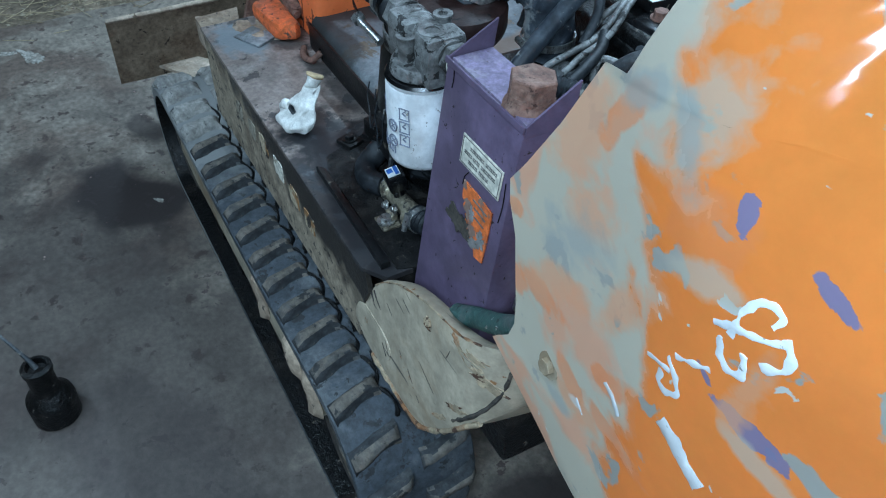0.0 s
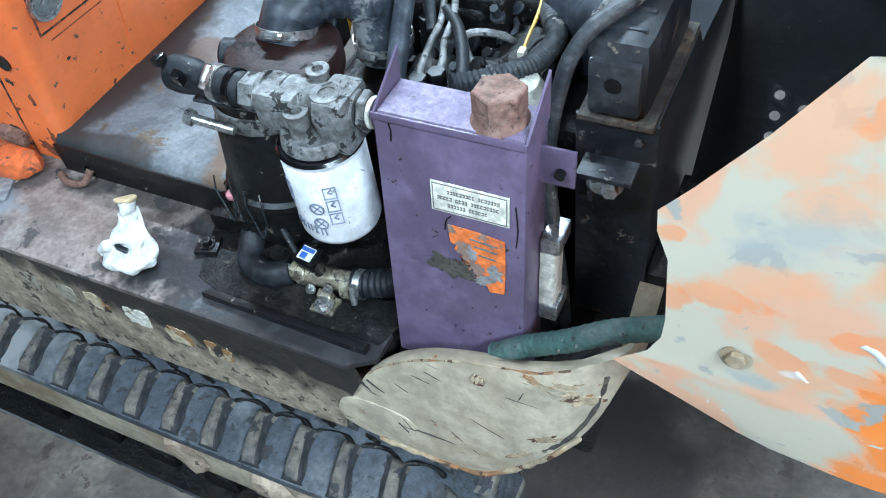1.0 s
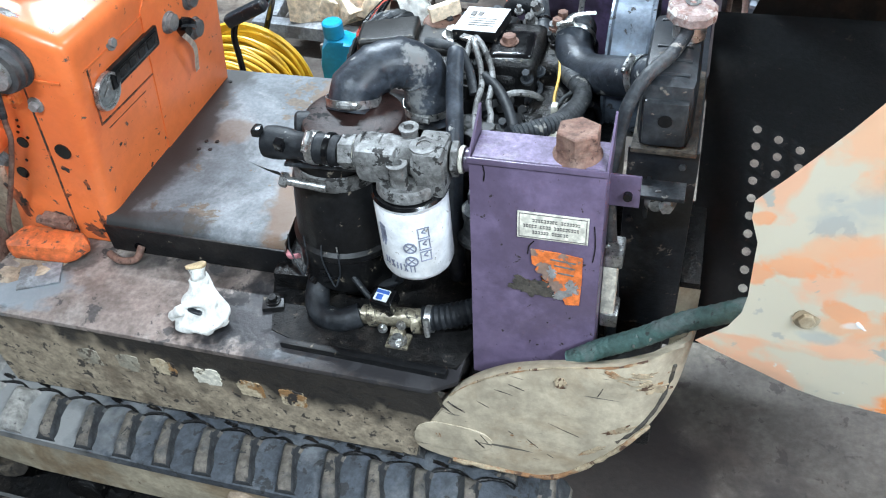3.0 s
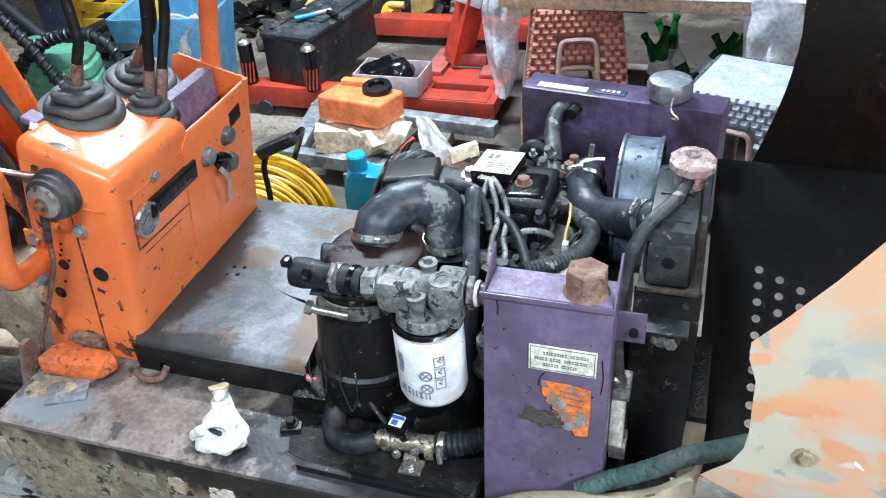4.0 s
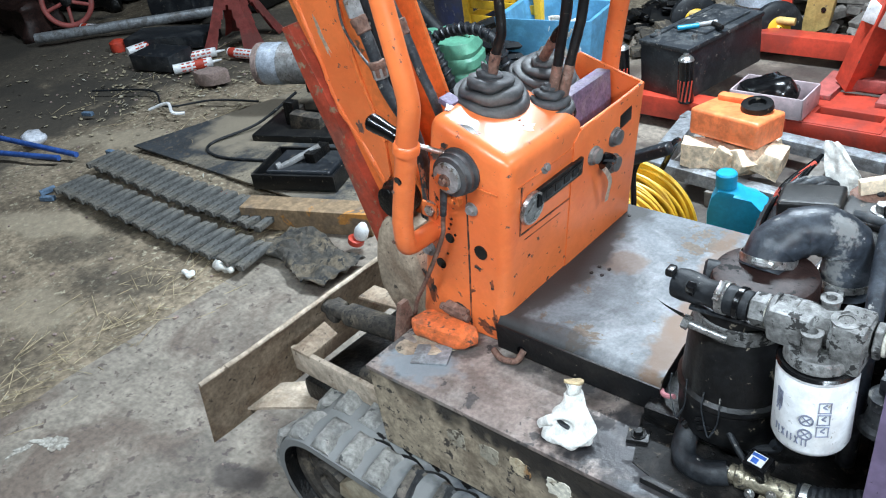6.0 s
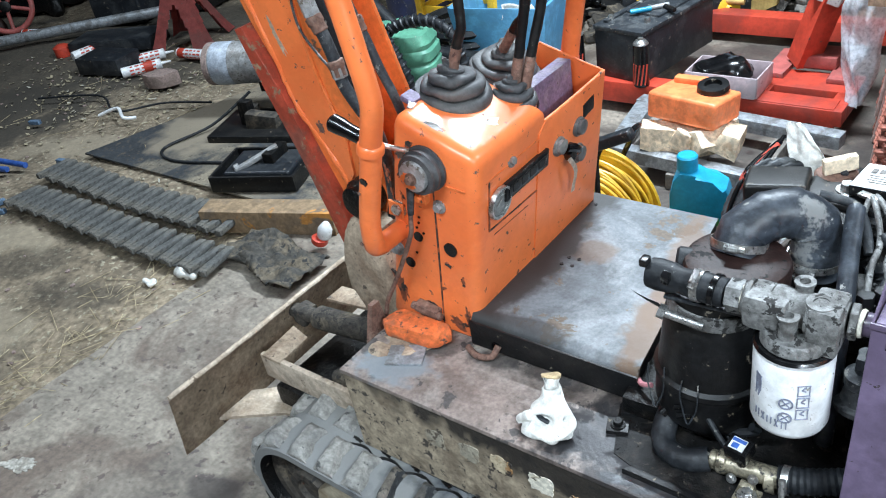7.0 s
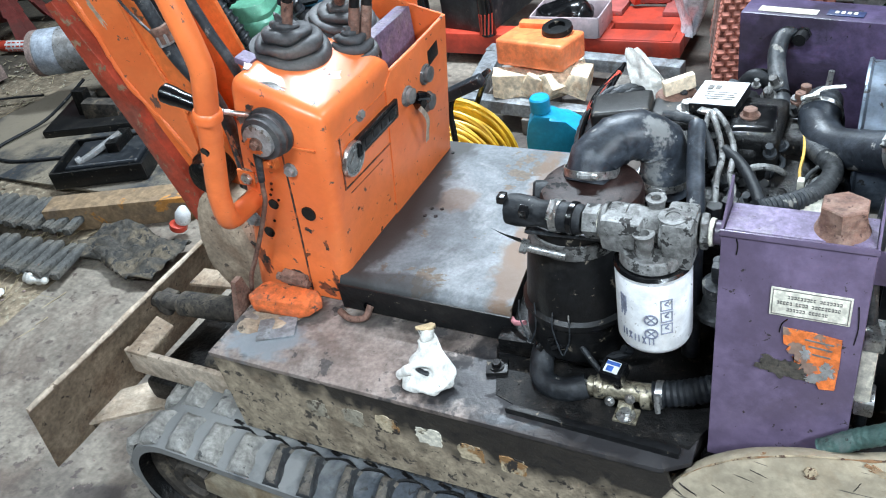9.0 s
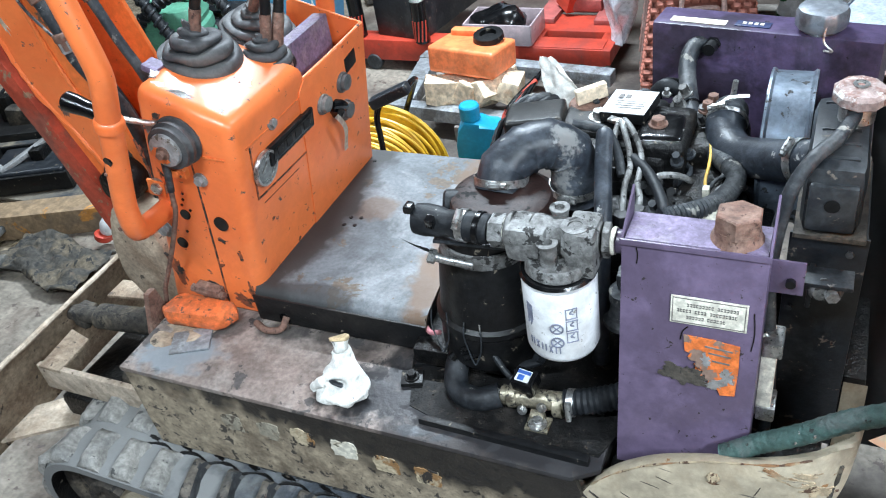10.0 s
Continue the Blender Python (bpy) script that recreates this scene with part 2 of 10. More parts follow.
TEAL = mat("teal_plastic", (0.006, 0.29, 0.49), (0.006, 0.24, 0.41), 0.5, 9, None, 0, 0, 0.35, 0, 0.04, vary=0.4, mottle=0.05)
GREEN_LABEL = mat("green_label", (0.07, 0.3, 0.08), None, 0, 9, None, 0, 0, 0.5, 0, 0)
RED = mat("red_paint", (0.5, 0.05, 0.026), (0.3, 0.045, 0.032), 0.52, 4, (0.15, 0.09, 0.07), 0.76, 25, 0.5, 0, 0.08, 90, 0.05, soft=0.25, mottle=0.07)
RED_FADED = mat("faded_red_paint", (0.36, 0.085, 0.075), (0.28, 0.09, 0.08), 0.5, 7, (0.2, 0.14, 0.12), 0.72, 40, 0.6, 0, 0.12, mottle=0.08)
WOOD = mat("split_wood", (0.74, 0.6, 0.44), (0.58, 0.41, 0.27), 0.58, 16, (0.26, 0.16, 0.1), 0.74, 40, 0.85, 0, 0.5, 60)
PLANK = mat("weathered_timber", (0.25, 0.17, 0.1), (0.18, 0.13, 0.09), 0.5, 8, (0.5, 0.22, 0.05), 0.57, 5, 0.85, 0, 0.4, 70, soft=0.2)
GREY_PLANK = mat("grey_planks", (0.2, 0.18, 0.16), (0.13, 0.115, 0.1), 0.5, 8, None, 0, 0, 0.9, 0, 0.4, 60)
ALU = mat("grey_aluminium_rail", (0.33, 0.35, 0.37), (0.2, 0.2, 0.2), 0.5, 12, None, 0, 0, 0.5, 0.5, 0.15)
BLUE_BIN = mat("blue_plastic", (0.1, 0.32, 0.52), (0.08, 0.27, 0.46), 0.5, 6, (0.3, 0.35, 0.4), 0.82, 40, 0.45, 0, 0.04, mottle=0.05)
NAVY = mat("navy_paint", (0.02, 0.03, 0.085), (0.03, 0.035, 0.06), 0.5, 6, (0.2, 0.2, 0.2), 0.7, 40, 0.45, 0, 0.05)
MINT = mat("green_plastic", (0.1, 0.3, 0.2), (0.08, 0.24, 0.17), 0.5, 5, (0.3, 0.32, 0.28), 0.76, 40, 0.5, 0, 0.05, soft=0.2, mottle=0.06)
PINK_BROWN = mat("copper_brown_plastic", (0.36, 0.13, 0.1), (0.3, 0.11, 0.085), 0.5, 8, None, 0, 0, 0.32, 0, 0.03, mottle=0.04)
RIM_GREY = mat("grey_brown_rim", (0.42, 0.28, 0.25), (0.34, 0.23, 0.2), 0.5, 12, None, 0, 0, 0.35, 0, 0.05)
CAN_ORANGE = mat("weathered_orange_plastic", (0.88, 0.22, 0.08), (0.82, 0.27, 0.13), 0.55, 9, (0.4, 0.2, 0.12), 0.84, 60, 0.38, 0, 0.03, soft=0.25, mottle=0.03)
WEAVE = mat("copper_weave_face", (0.46, 0.17, 0.125), (0.4, 0.145, 0.105), 0.5, 9, None, 0, 0, 0.4, 0, 0.03, mottle=0.04)
PALE = mat("pale_grey_plastic", (0.37, 0.41, 0.47), (0.33, 0.37, 0.43), 0.5, 10, None, 0, 0, 0.4, 0, 0.05)
PALE_DARK = mat("grey_weave_plastic", (0.28, 0.31, 0.37), None, 0, 10, None, 0, 0, 0.45, 0, 0.05)
BOARD = mat("white_board", (0.76, 0.74, 0.68), (0.62, 0.5, 0.36), 0.66, 2.5, None, 0, 0, 0.5, 0, 0.05)
BOARD_EDGE = mat("raw_board_edge", (0.5, 0.34, 0.24), None, 0, 20, None, 0, 0, 0.8, 0, 0.1)
GLASS_GREEN = mat("green_glass", (0.01, 0.16, 0.04), None, 0, 5, None, 0, 0, 0.08, 0, 0, 90, 0, 0.8, 0.5)
FILM = mat("cloudy_plastic_film", (0.66, 0.69, 0.76), (0.8, 0.82, 0.88), 0.5, 30, None, 0, 0, 0.22, 0, 0.7, 60, 0, 0.8, 0.0, 0.12, 0.72, mottle=0.1)
SAND = mat("sandy_black_sheet", (0.03, 0.034, 0.039), (0.22, 0.185, 0.135), 0.45, 2.2, (0.09, 0.075, 0.06), 0.62, 40, 0.7, 0, 0.2, 120, 0, 0.9, 0, 0.16, mottle=0.25)
DRUM_GREY = mat("grey_enamel", (0.3, 0.3, 0.3), (0.22, 0.21, 0.2), 0.5, 10, (0.1, 0.08, 0.06), 0.68, 50, 0.45, 0.2, 0.1)
LITTER = mat("dry_litter", (0.32, 0.27, 0.18), (0.14, 0.12, 0.085), 0.5, 14, (0.42, 0.4, 0.34), 0.62, 20, 0.9, 0, 0.1)
PAVER = mat("pink_grey_paver", (0.26, 0.19, 0.17), (0.2, 0.15, 0.13), 0.5, 20, None, 0, 0, 0.95, 0, 0.4)
WALLMAT = mat("dark_shed_boards", (0.055, 0.046, 0.038), (0.035, 0.029, 0.024), 0.5, 3, None, 0, 0, 0.9, 0, 0.3, 30)
GLOSS_BLACK = mat("glossy_black_plastic", (0.0042, 0.0042, 0.00476), (0.0098, 0.0098, 0.0098), 0.55, 12, None, 0, 0, 0.2, 0, 0.04)
DIAL = mat("dim_dial", (0.16, 0.165, 0.16), (0.4, 0.41, 0.4), 0.56, 40, None, 0, 0, 0.2, 0, 0.02)
BLUE_PAINT = mat("blue_paint", (0.03, 0.09, 0.32), None, 0, 9, None, 0, 0, 0.45, 0, 0.05)
PINK_TRAY = mat("pinkish_clear_plastic", (0.46, 0.37, 0.39), (0.4, 0.34, 0.36), 0.5, 6, None, 0, 0, 0.3, 0, 0.03, mottle=0.04)
WIRE_Y = mat("yellow_wire", (0.7, 0.42, 0.08), None, 0, 9, None, 0, 0, 0.5, 0, 0)


HOOD_PATCHES = [
    # x, z, half length, half width, turn, colour: b beige, p peach, o orange, v violet, g blue-grey, w white
    (0.50, 1.19, 0.06, 0.035, 40, "b"), (0.535, 1.14, 0.05, 0.03, 60, "b"), (0.42, 1.05, 0.07, 0.035, 60, "p"), (0.45, 1.0, 0.05, 0.03, 40, "p"), (0.552, 1.072, 0.042, 0.028, 25, "o"), (0.47, 1.098, 0.036, 0.011, 60, "o"),
    (0.565, 1.045, 0.045, 0.014, 15, "b"), (0.49, 1.13, 0.03, 0.012, 40, "g"), (0.525, 1.125, 0.036, 0.013, 110, "g"), (0.578, 1.104, 0.013, 0.0045, 105, "v"), (0.645, 1.088, 0.017, 0.0045, 160, "v"), (0.625, 0.968, 0.026, 0.0065, 172, "v"), (0.588, 0.982, 0.012, 0.004, 140, "v"),
    (0.645, 0.945, 0.05, 0.009, 170, "b"), (0.44, 0.965, 0.06, 0.035, 35, "g"), (0.4, 0.97, 0.02, 0.026, 0, "g"), (0.397, 0.868, 0.034, 0.016, 8, "o"), (0.352, 0.842, 0.018, 0.02, 0, "o"), (0.345, 0.93, 0.012, 0.012, 0, "o"), (0.452, 0.808, 0.026, 0.012, -20, "o"), (0.5, 0.87, 0.03, 0.014, 30, "o"), (0.52, 0.815, 0.04, 0.016, 0, "o"),
    (0.42, 0.9, 0.06, 0.022, 30, "p"), (0.5, 0.955, 0.05, 0.018, 60, "p"), (0.62, 1.0, 0.06, 0.012, 75, "p"), (0.47, 0.79, 0.04, 0.02, 10, "p"), (0.43, 0.76, 0.03, 0.012, 0, "g"), (0.462, 0.792, 0.01, 0.006, 20, "w"),
]


OIL_AND_SHADE = [
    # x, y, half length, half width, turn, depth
    # old oil; beside the fender and under the hood, machine shadow painted in
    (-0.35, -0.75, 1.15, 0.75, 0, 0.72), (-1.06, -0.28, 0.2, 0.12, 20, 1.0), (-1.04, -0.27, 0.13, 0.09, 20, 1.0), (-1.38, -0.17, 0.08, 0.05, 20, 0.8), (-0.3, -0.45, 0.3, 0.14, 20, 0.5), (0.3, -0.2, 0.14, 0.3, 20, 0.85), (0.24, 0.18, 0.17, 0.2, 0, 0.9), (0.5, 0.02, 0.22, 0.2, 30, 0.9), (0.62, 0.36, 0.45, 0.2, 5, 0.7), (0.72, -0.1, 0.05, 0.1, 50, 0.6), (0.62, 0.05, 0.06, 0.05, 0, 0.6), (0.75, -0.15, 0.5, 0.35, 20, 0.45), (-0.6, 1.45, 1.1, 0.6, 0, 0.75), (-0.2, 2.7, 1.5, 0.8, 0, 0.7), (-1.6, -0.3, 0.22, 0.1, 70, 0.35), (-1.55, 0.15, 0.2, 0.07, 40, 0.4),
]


def blotch(m, rows, colour, origin, rag_scale, dull=None):
    """Lays a colour over the surface in soft ragged patches."""
    nt = m.node_tree
    bsdf = nt.nodes["Principled BSDF"]
    co = nt.nodes.new("ShaderNodeTexCoord").outputs["Object"]
    n = nt.nodes.new("ShaderNodeTexNoise")
    n.inputs["Scale"].default_value, n.inputs["Detail"].default_value = rag_scale, 8.0
    nt.links.new(co, n.inputs["Vector"])
    rag = nt.nodes.new("ShaderNodeMath")
    rag.operation = "MULTIPLY_ADD"
    rag.inputs[1].default_value, rag.inputs[2].default_value = 1.8, -0.9
    nt.links.new(n.outputs["Fac"], rag.inputs[0])
    col = bsdf.inputs["Base Color"].links[0].from_socket
    for x, y, rl, rw, turn, depth in rows:
        mp = nt.nodes.new("ShaderNodeMapping")
        mp.vector_type = "TEXTURE"
        mp.inputs["Location"].default_value, mp.inputs["Rotation"].default_value, mp.inputs["Scale"].default_value = (x - origin[0], y - origin[1], 0), (0, 0, radians(turn)), (rl, rw, 1000)
        nt.links.new(co, mp.inputs["Vector"])
        ln = nt.nodes.new("ShaderNodeVectorMath")
        ln.operation = "LENGTH"
        nt.links.new(mp.outputs[0], ln.inputs[0])
        d = nt.nodes.new("ShaderNodeMath")
        nt.links.new(ln.outputs["Value"], d.inputs[0])
        nt.links.new(rag.outputs[0], d.inputs[1])
        r = nt.nodes.new("ShaderNodeMapRange")
        r.inputs["From Min"].default_value, r.inputs["From Max"].default_value, r.inputs["To Max"].default_value = 1.15, 0.75, depth
        nt.links.new(d.outputs[0], r.inputs["Value"])
        k = nt.nodes.new("ShaderNodeMix")
        k.data_type = "RGBA"
        nt.links.new(r.outputs["Result"], k.inputs[0])
        nt.links.new(col, k.inputs[6])
        k.inputs[7].default_value = rgba(colour)
        col = k.outputs[2]
    nt.links.new(col, bsdf.inputs["Base Color"])


# damp black earth and dry sandy patches in the dirt
blotch(DIRT, [(-4.85, 0.9, 0.85, 0.45, 22, 0.9), (-5.4, 1.5, 1.6, 0.75, 22, 0.82), (-4.3, 1.75, 0.55, 0.22, 20, 0.6), (-4.9, 2.5, 1.2, 0.35, 15, 0.8), (-6.8, 1.6, 0.9, 0.9, 0, 0.8), (-4.35, 0.35, 0.35, 0.2, 0, 0.7), (-2.9, 0.5, 0.25, 0.1, 20, 0.5), (-3.02, 0.22, 0.2, 0.1, 15, 0.45), (-2.6, 0.17, 0.25, 0.08, 12, 0.5), (-2.5, -0.3, 0.15, 0.25, 0, 0.3)], (0.04, 0.034, 0.027), (0, 0), 4.0)
blotch(DIRT, [(-3.75, 0.95, 0.35, 0.12, 20, 0.6), (-3.3, 0.25, 0.3, 0.1, 20, 0.6), (-2.75, -0.1, 0.25, 0.12, 0, 0.5)], (0.33, 0.275, 0.2), (0, 0), 6.0)
# dry dust caked on the track round its front wheel
blotch(TRACK, [(-1.02, -0.05, 0.36, 0.3, 0, 0.85)], (0.235, 0.235, 0.228), (-0.45, 0.2), 12.0)
blotch(INTAKE, [(-0.135, 0.275, 0.02, 0.014, 30, 0.62)], (0.27, 0.27, 0.26), (-0.45, 0.2), 150.0)
blotch(DECK, [(-0.375, 0.23, 0.04, 0.12, 12, 0.85), (-0.41, 0.42, 0.03, 0.2, 8, 0.7), (-0.57, 0.4, 0.05, 0.04, 0, 0.6)], (0.15, 0.09, 0.055), (-0.45, 0.2), 22.0)
# dark band along the console's foot and the deck's front edge
blotch(DECK, [(-0.685, 0.33, 0.075, 0.4, 0, 0.95), (-0.6, 0.13, 0.14, 0.035, 0, 0.8)], (0.03, 0.028, 0.027), (-0.45, 0.2), 18.0)
# old blue-grey paint left on the beam's top
blotch(BEAM_TOP, [(-0.79, 0.0, 0.08, 0.05, 20, 0.8), (-0.31, -0.045, 0.035, 0.01, 10, 0.7), (-0.25, -0.04, 0.02, 0.008, 40, 0.7), (-0.4, 0.02, 0.03, 0.02, 30, 0.5)], (0.24, 0.28, 0.31), (-0.45, 0.2), 34.0)
# sand trodden over the middle of the black sheet
blotch(SAND, [(-3.2, 1.35, 0.28, 0.34, 0, 0.9), (-2.75, 1.5, 0.25, 0.2, 0, 0.7), (-2.5, 1.0, 0.2, 0.15, 0, 0.5)], (0.24, 0.2, 0.148), (-2.8, 1.3), 7.0)
blotch(CONCRETE, OIL_AND_SHADE, (0.036, 0.028, 0.0265), (0, 0), 5.0)
# oil round the engine bay and dark water marks on the beam's top, in the excavator's own axes
blotch(BEAM_TOP, [(-0.42, 0.02, 0.09, 0.06, 20, 0.85), (-0.28, 0.0, 0.2, 0.04, 3, 0.9), (-0.1, -0.025, 0.14, 0.035, 0, 0.9), (-0.63, 0.1, 0.06, 0.02, 10, 0.6), (-0.74, 0.09, 0.06, 0.03, 30, 0.6), (-0.52, 0.11, 0.08, 0.02, 0, 0.6), (-0.36, 0.08, 0.05, 0.05, 0, 0.8), (-0.13, -0.03, 0.33, 0.1, 0, 0.88)], (0.022, 0.021, 0.023), (-0.45, 0.2), 26.0)


def beam_paint():
    """Muddy beige with black paint left along the top, worn away below a slanting ragged line."""
    m = mat("muddy_beam_paint", (0.32, 0.26, 0.185), (0.17, 0.13, 0.09), 0.5, 13, (0.055, 0.046, 0.038), 0.63, 46, 0.75, 0, 0.3, 120, soft=0.22, mottle=0.22)
    nt = m.node_tree
    bsdf = nt.nodes["Principled BSDF"]
    co = nt.nodes.new("ShaderNodeTexCoord").outputs["Object"]
    sep = nt.nodes.new("ShaderNodeSeparateXYZ")
    nt.links.new(co, sep.inputs[0])
    n = nt.nodes.new("ShaderNodeTexNoise")
    n.inputs["Scale"].default_value, n.inputs["Detail"].default_value = 24.0, 9.0
    nt.links.new(co, n.inputs["Vector"])
    line = nt.nodes.new("ShaderNodeMapRange")
    for key, val in (("From Min", -0.4), ("From Max", 0.1), ("To Min", 0.512), ("To Max", 0.422)):
        line.inputs[key].default_value = val
    nt.links.new(sep.outputs[0], line.inputs["Value"])
    up = nt.nodes.new("ShaderNodeMath")
    up.operation = "SUBTRACT"
    nt.links.new(sep.outputs[2], up.inputs[0])
    nt.links.new(line.outputs["Result"], up.inputs[1])
    wob = nt.nodes.new("ShaderNodeMath")
    wob.operation = "MULTIPLY_ADD"
    wob.inputs[1].default_value, wob.inputs[2].default_value = 0.16, -0.08
    nt.links.new(n.outputs["Fac"], wob.inputs[0])
    d = nt.nodes.new("ShaderNodeMath")
    nt.links.new(up.outputs[0], d.inputs[0])
    nt.links.new(wob.outputs[0], d.inputs[1])
    r = nt.nodes.new("ShaderNodeMapRange")
    r.inputs["From Min"].default_value, r.inputs["From Max"].default_value, r.inputs["To Max"].default_value = -0.03, 0.022, 0.95
    nt.links.new(d.outputs[0], r.inputs["Value"])
    k = nt.nodes.new("ShaderNodeMix")
    k.data_type = "RGBA"
    nt.links.new(r.outputs["Result"], k.inputs[0])
    nt.links.new(bsdf.inputs["Base Color"].links[0].from_socket, k.inputs[6])
    k.inputs[7].default_value = (0.014, 0.0125, 0.012, 1)
    nt.links.new(k.outputs[2], bsdf.inputs["Base Color"])
    g = nt.nodes.new("ShaderNodeMapRange")
    g.inputs["To Min"].default_value, g.inputs["To Max"].default_value = 0.8, 0.4
    nt.links.new(r.outputs["Result"], g.inputs["Value"])
    nt.links.new(g.outputs["Result"], bsdf.inputs["Roughness"])
    return m


BEAM_FACE = beam_paint()

def hood_paint():
    """Gloss orange over beige primer, with violet-blue and peach patches, sanded back towards the hood's front."""
    m = mat("patched_hood_paint", (0.96, 0.37, 0.08), None, 0, 5, None, 0, 0, 0.16, 0, 0.02, 60, 0.5, mottle=0.02, vary=0.1)
    nt = m.node_tree
    bsdf = nt.nodes["Principled BSDF"]
    co = nt.nodes.new("ShaderNodeTexCoord").outputs["Object"]
    tone = {"b": (0.68, 0.63, 0.52), "p": (0.84, 0.5, 0.3), "o": (0.9, 0.36, 0.12), "v": (0.3, 0.29, 0.48), "g": (0.52, 0.53, 0.5), "w": (0.8, 0.8, 0.78)}

    def noise_of(scale, detail):
        n = nt.nodes.new("ShaderNodeTexNoise")
        n.inputs["Scale"].default_value, n.inputs["Detail"].default_value, n.inputs["Distortion"].default_value = scale, detail, 0.5
        nt.links.new(co, n.inputs["Vector"])
        return n.outputs["Fac"]

    def maths(op, a, b):
        x = nt.nodes.new("ShaderNodeMath")
        x.operation = op
        for v, sock in ((a, x.inputs[0]), (b, x.inputs[1])):
            if isinstance(v, float):
                sock.default_value = v
            else:
                nt.links.new(v, sock)
        return x.outputs[0]

    def clip(fac, lo, hi):
        r = nt.nodes.new("ShaderNodeMapRange")
        r.inputs["From Min"].default_value, r.inputs["From Max"].default_value = lo, hi
        nt.links.new(fac, r.inputs["Value"])
        return r.outputs["Result"]

    def over(fac, low, colour):
        x = nt.nodes.new("ShaderNodeMix")
        x.data_type = "RGBA"
        nt.links.new(fac, x.inputs[0])
        nt.links.new(low, x.inputs[6])
        x.inputs[7].default_value = rgba(colour)
        return x.outputs[2]

    ragged, fine = noise_of(14.0, 6.0), noise_of(70.0, 5.0)
    sep = nt.nodes.new("ShaderNodeSeparateXYZ")
    nt.links.new(co, sep.inputs[0])
    # beige in front of a wavy line, fading through peach
    line = maths("ADD", sep.outputs[0], maths("MULTIPLY", maths("SUBTRACT", ragged, 0.5), 0.24))
    old = bsdf.inputs["Base Color"].links[0].from_socket
    old = over(clip(line, 0.99, 0.965), old, tone["p"])
    old = over(clip(line, 0.975, 0.955), old, tone["b"])
    old = over(maths("MULTIPLY", clip(noise_of(9.0, 6.0), 0.5, 0.57), clip(line, 0.97, 0.95)), old, (0.8, 0.53, 0.37))
    old = over(clip(noise_of(23.0, 6.0), 0.62, 0.65), old, (0.52, 0.5, 0.45))
    old = over(clip(noise_of(34.0, 4.0), 0.705, 0.72), old, (0.76, 0.75, 0.7))
    for x, z, rl, rw, turn, key in HOOD_PATCHES:
        mp = nt.nodes.new("ShaderNodeMapping")
        mp.vector_type = "TEXTURE"
        mp.inputs["Location"].default_value = (x + 0.45, 0, z)
        mp.inputs["Rotation"].default_value = (0, -radians(turn), 0)
        mp.inputs["Scale"].default_value = (rl, 1000, rw)
        nt.links.new(co, mp.inputs["Vector"])
        ln = nt.nodes.new("ShaderNodeVectorMath")
        ln.operation = "LENGTH"
        nt.links.new(mp.outputs[0], ln.inputs[0])
        d = maths("ADD", ln.outputs["Value"], maths("MULTIPLY", maths("SUBTRACT", ragged, 0.5), 2.6))
        d = maths("ADD", d, maths("MULTIPLY", maths("SUBTRACT", fine, 0.5), 2.6 if key == "v" else 0.9))
        sharp = 0.16 if key == "v" else 0.3 if key == "o" else 0.5
        fac = maths("MULTIPLY", clip(d, 1.0, 1.0 - sharp), 0.9 if key == "v" else 0.55 if key == "o" else 0.7)
        old = over(fac, old, tone[key])
    nt.links.new(old, bsdf.inputs["Base Color"])
    # bare primer is flat, the orange is polished
    r = nt.nodes.new("ShaderNodeMapRange")
    r.inputs["To Min"].default_value, r.inputs["To Max"].default_value = 0.15, 0.5
    nt.links.new(clip(line, 0.99, 0.95), r.inputs["Value"])
    nt.links.new(r.outputs["Result"], bsdf.inputs["Roughness"])
    c = nt.nodes.new("ShaderNodeMapRange")
    c.inputs["To Min"].default_value, c.inputs["To Max"].default_value = 0.6, 0.05
    nt.links.new(clip(line, 0.99, 0.95), c.inputs["Value"])
    nt.links.new(c.outputs["Result"], bsdf.inputs["Coat Weight"])
    return m


HOOD = hood_paint()

# ---- mesh helpers ----
V = Vector


def bm_new():
    return bmesh.new()


def frame_axes(d):
    d = V(d).normalized()
    a = V((0, 0, 1)) if abs(d.z) < 0.9 else V((1, 0, 0))
    u = d.cross(a).normalized()
    return u, d.cross(u).normalized(), d


def box(bm, c, s, bevel=0.0, rot=(0, 0, 0), seg=2):
    made = bmesh.ops.create_cube(bm, size=1.0, matrix=Matrix.LocRotScale(V(c), Euler([radians(a) for a in rot]), V(s)))
    if bevel:
        verts = set(made["verts"])
        edges = [e for e in bm.edges if e.verts[0] in verts and e.verts[1] in verts]
        bmesh.ops.bevel(bm, geom=edges, offset=bevel, segments=seg, profile=0.6, affect="EDGES")
    return bm


def ring(bm, c, u, v, r, n):
    return [bm.verts.new(V(c) + u * (r * math.cos(2 * math.pi * k / n)) + v * (r * math.sin(2 * math.pi * k / n))) for k in range(n)]


def bridge(bm, a, b):
    n = len(a)
    for k in range(n):
        bm.faces.new((a[k], a[(k + 1) % n], b[(k + 1) % n], b[k]))


def lathe(bm, base, axis, profile, n=24, caps=True):
    """profile: (radius, height along the axis)."""
    u, v, d = frame_axes(axis)
    rings = [ring(bm, V(base) + d * h, u, v, max(r, 1e-4), n) for r, h in profile]
    for a, b in zip(rings, rings[1:]):
        bridge(bm, a, b)
    if caps:
        bm.faces.new(rings[0][::-1])
        bm.faces.new(rings[-1])
    return bm


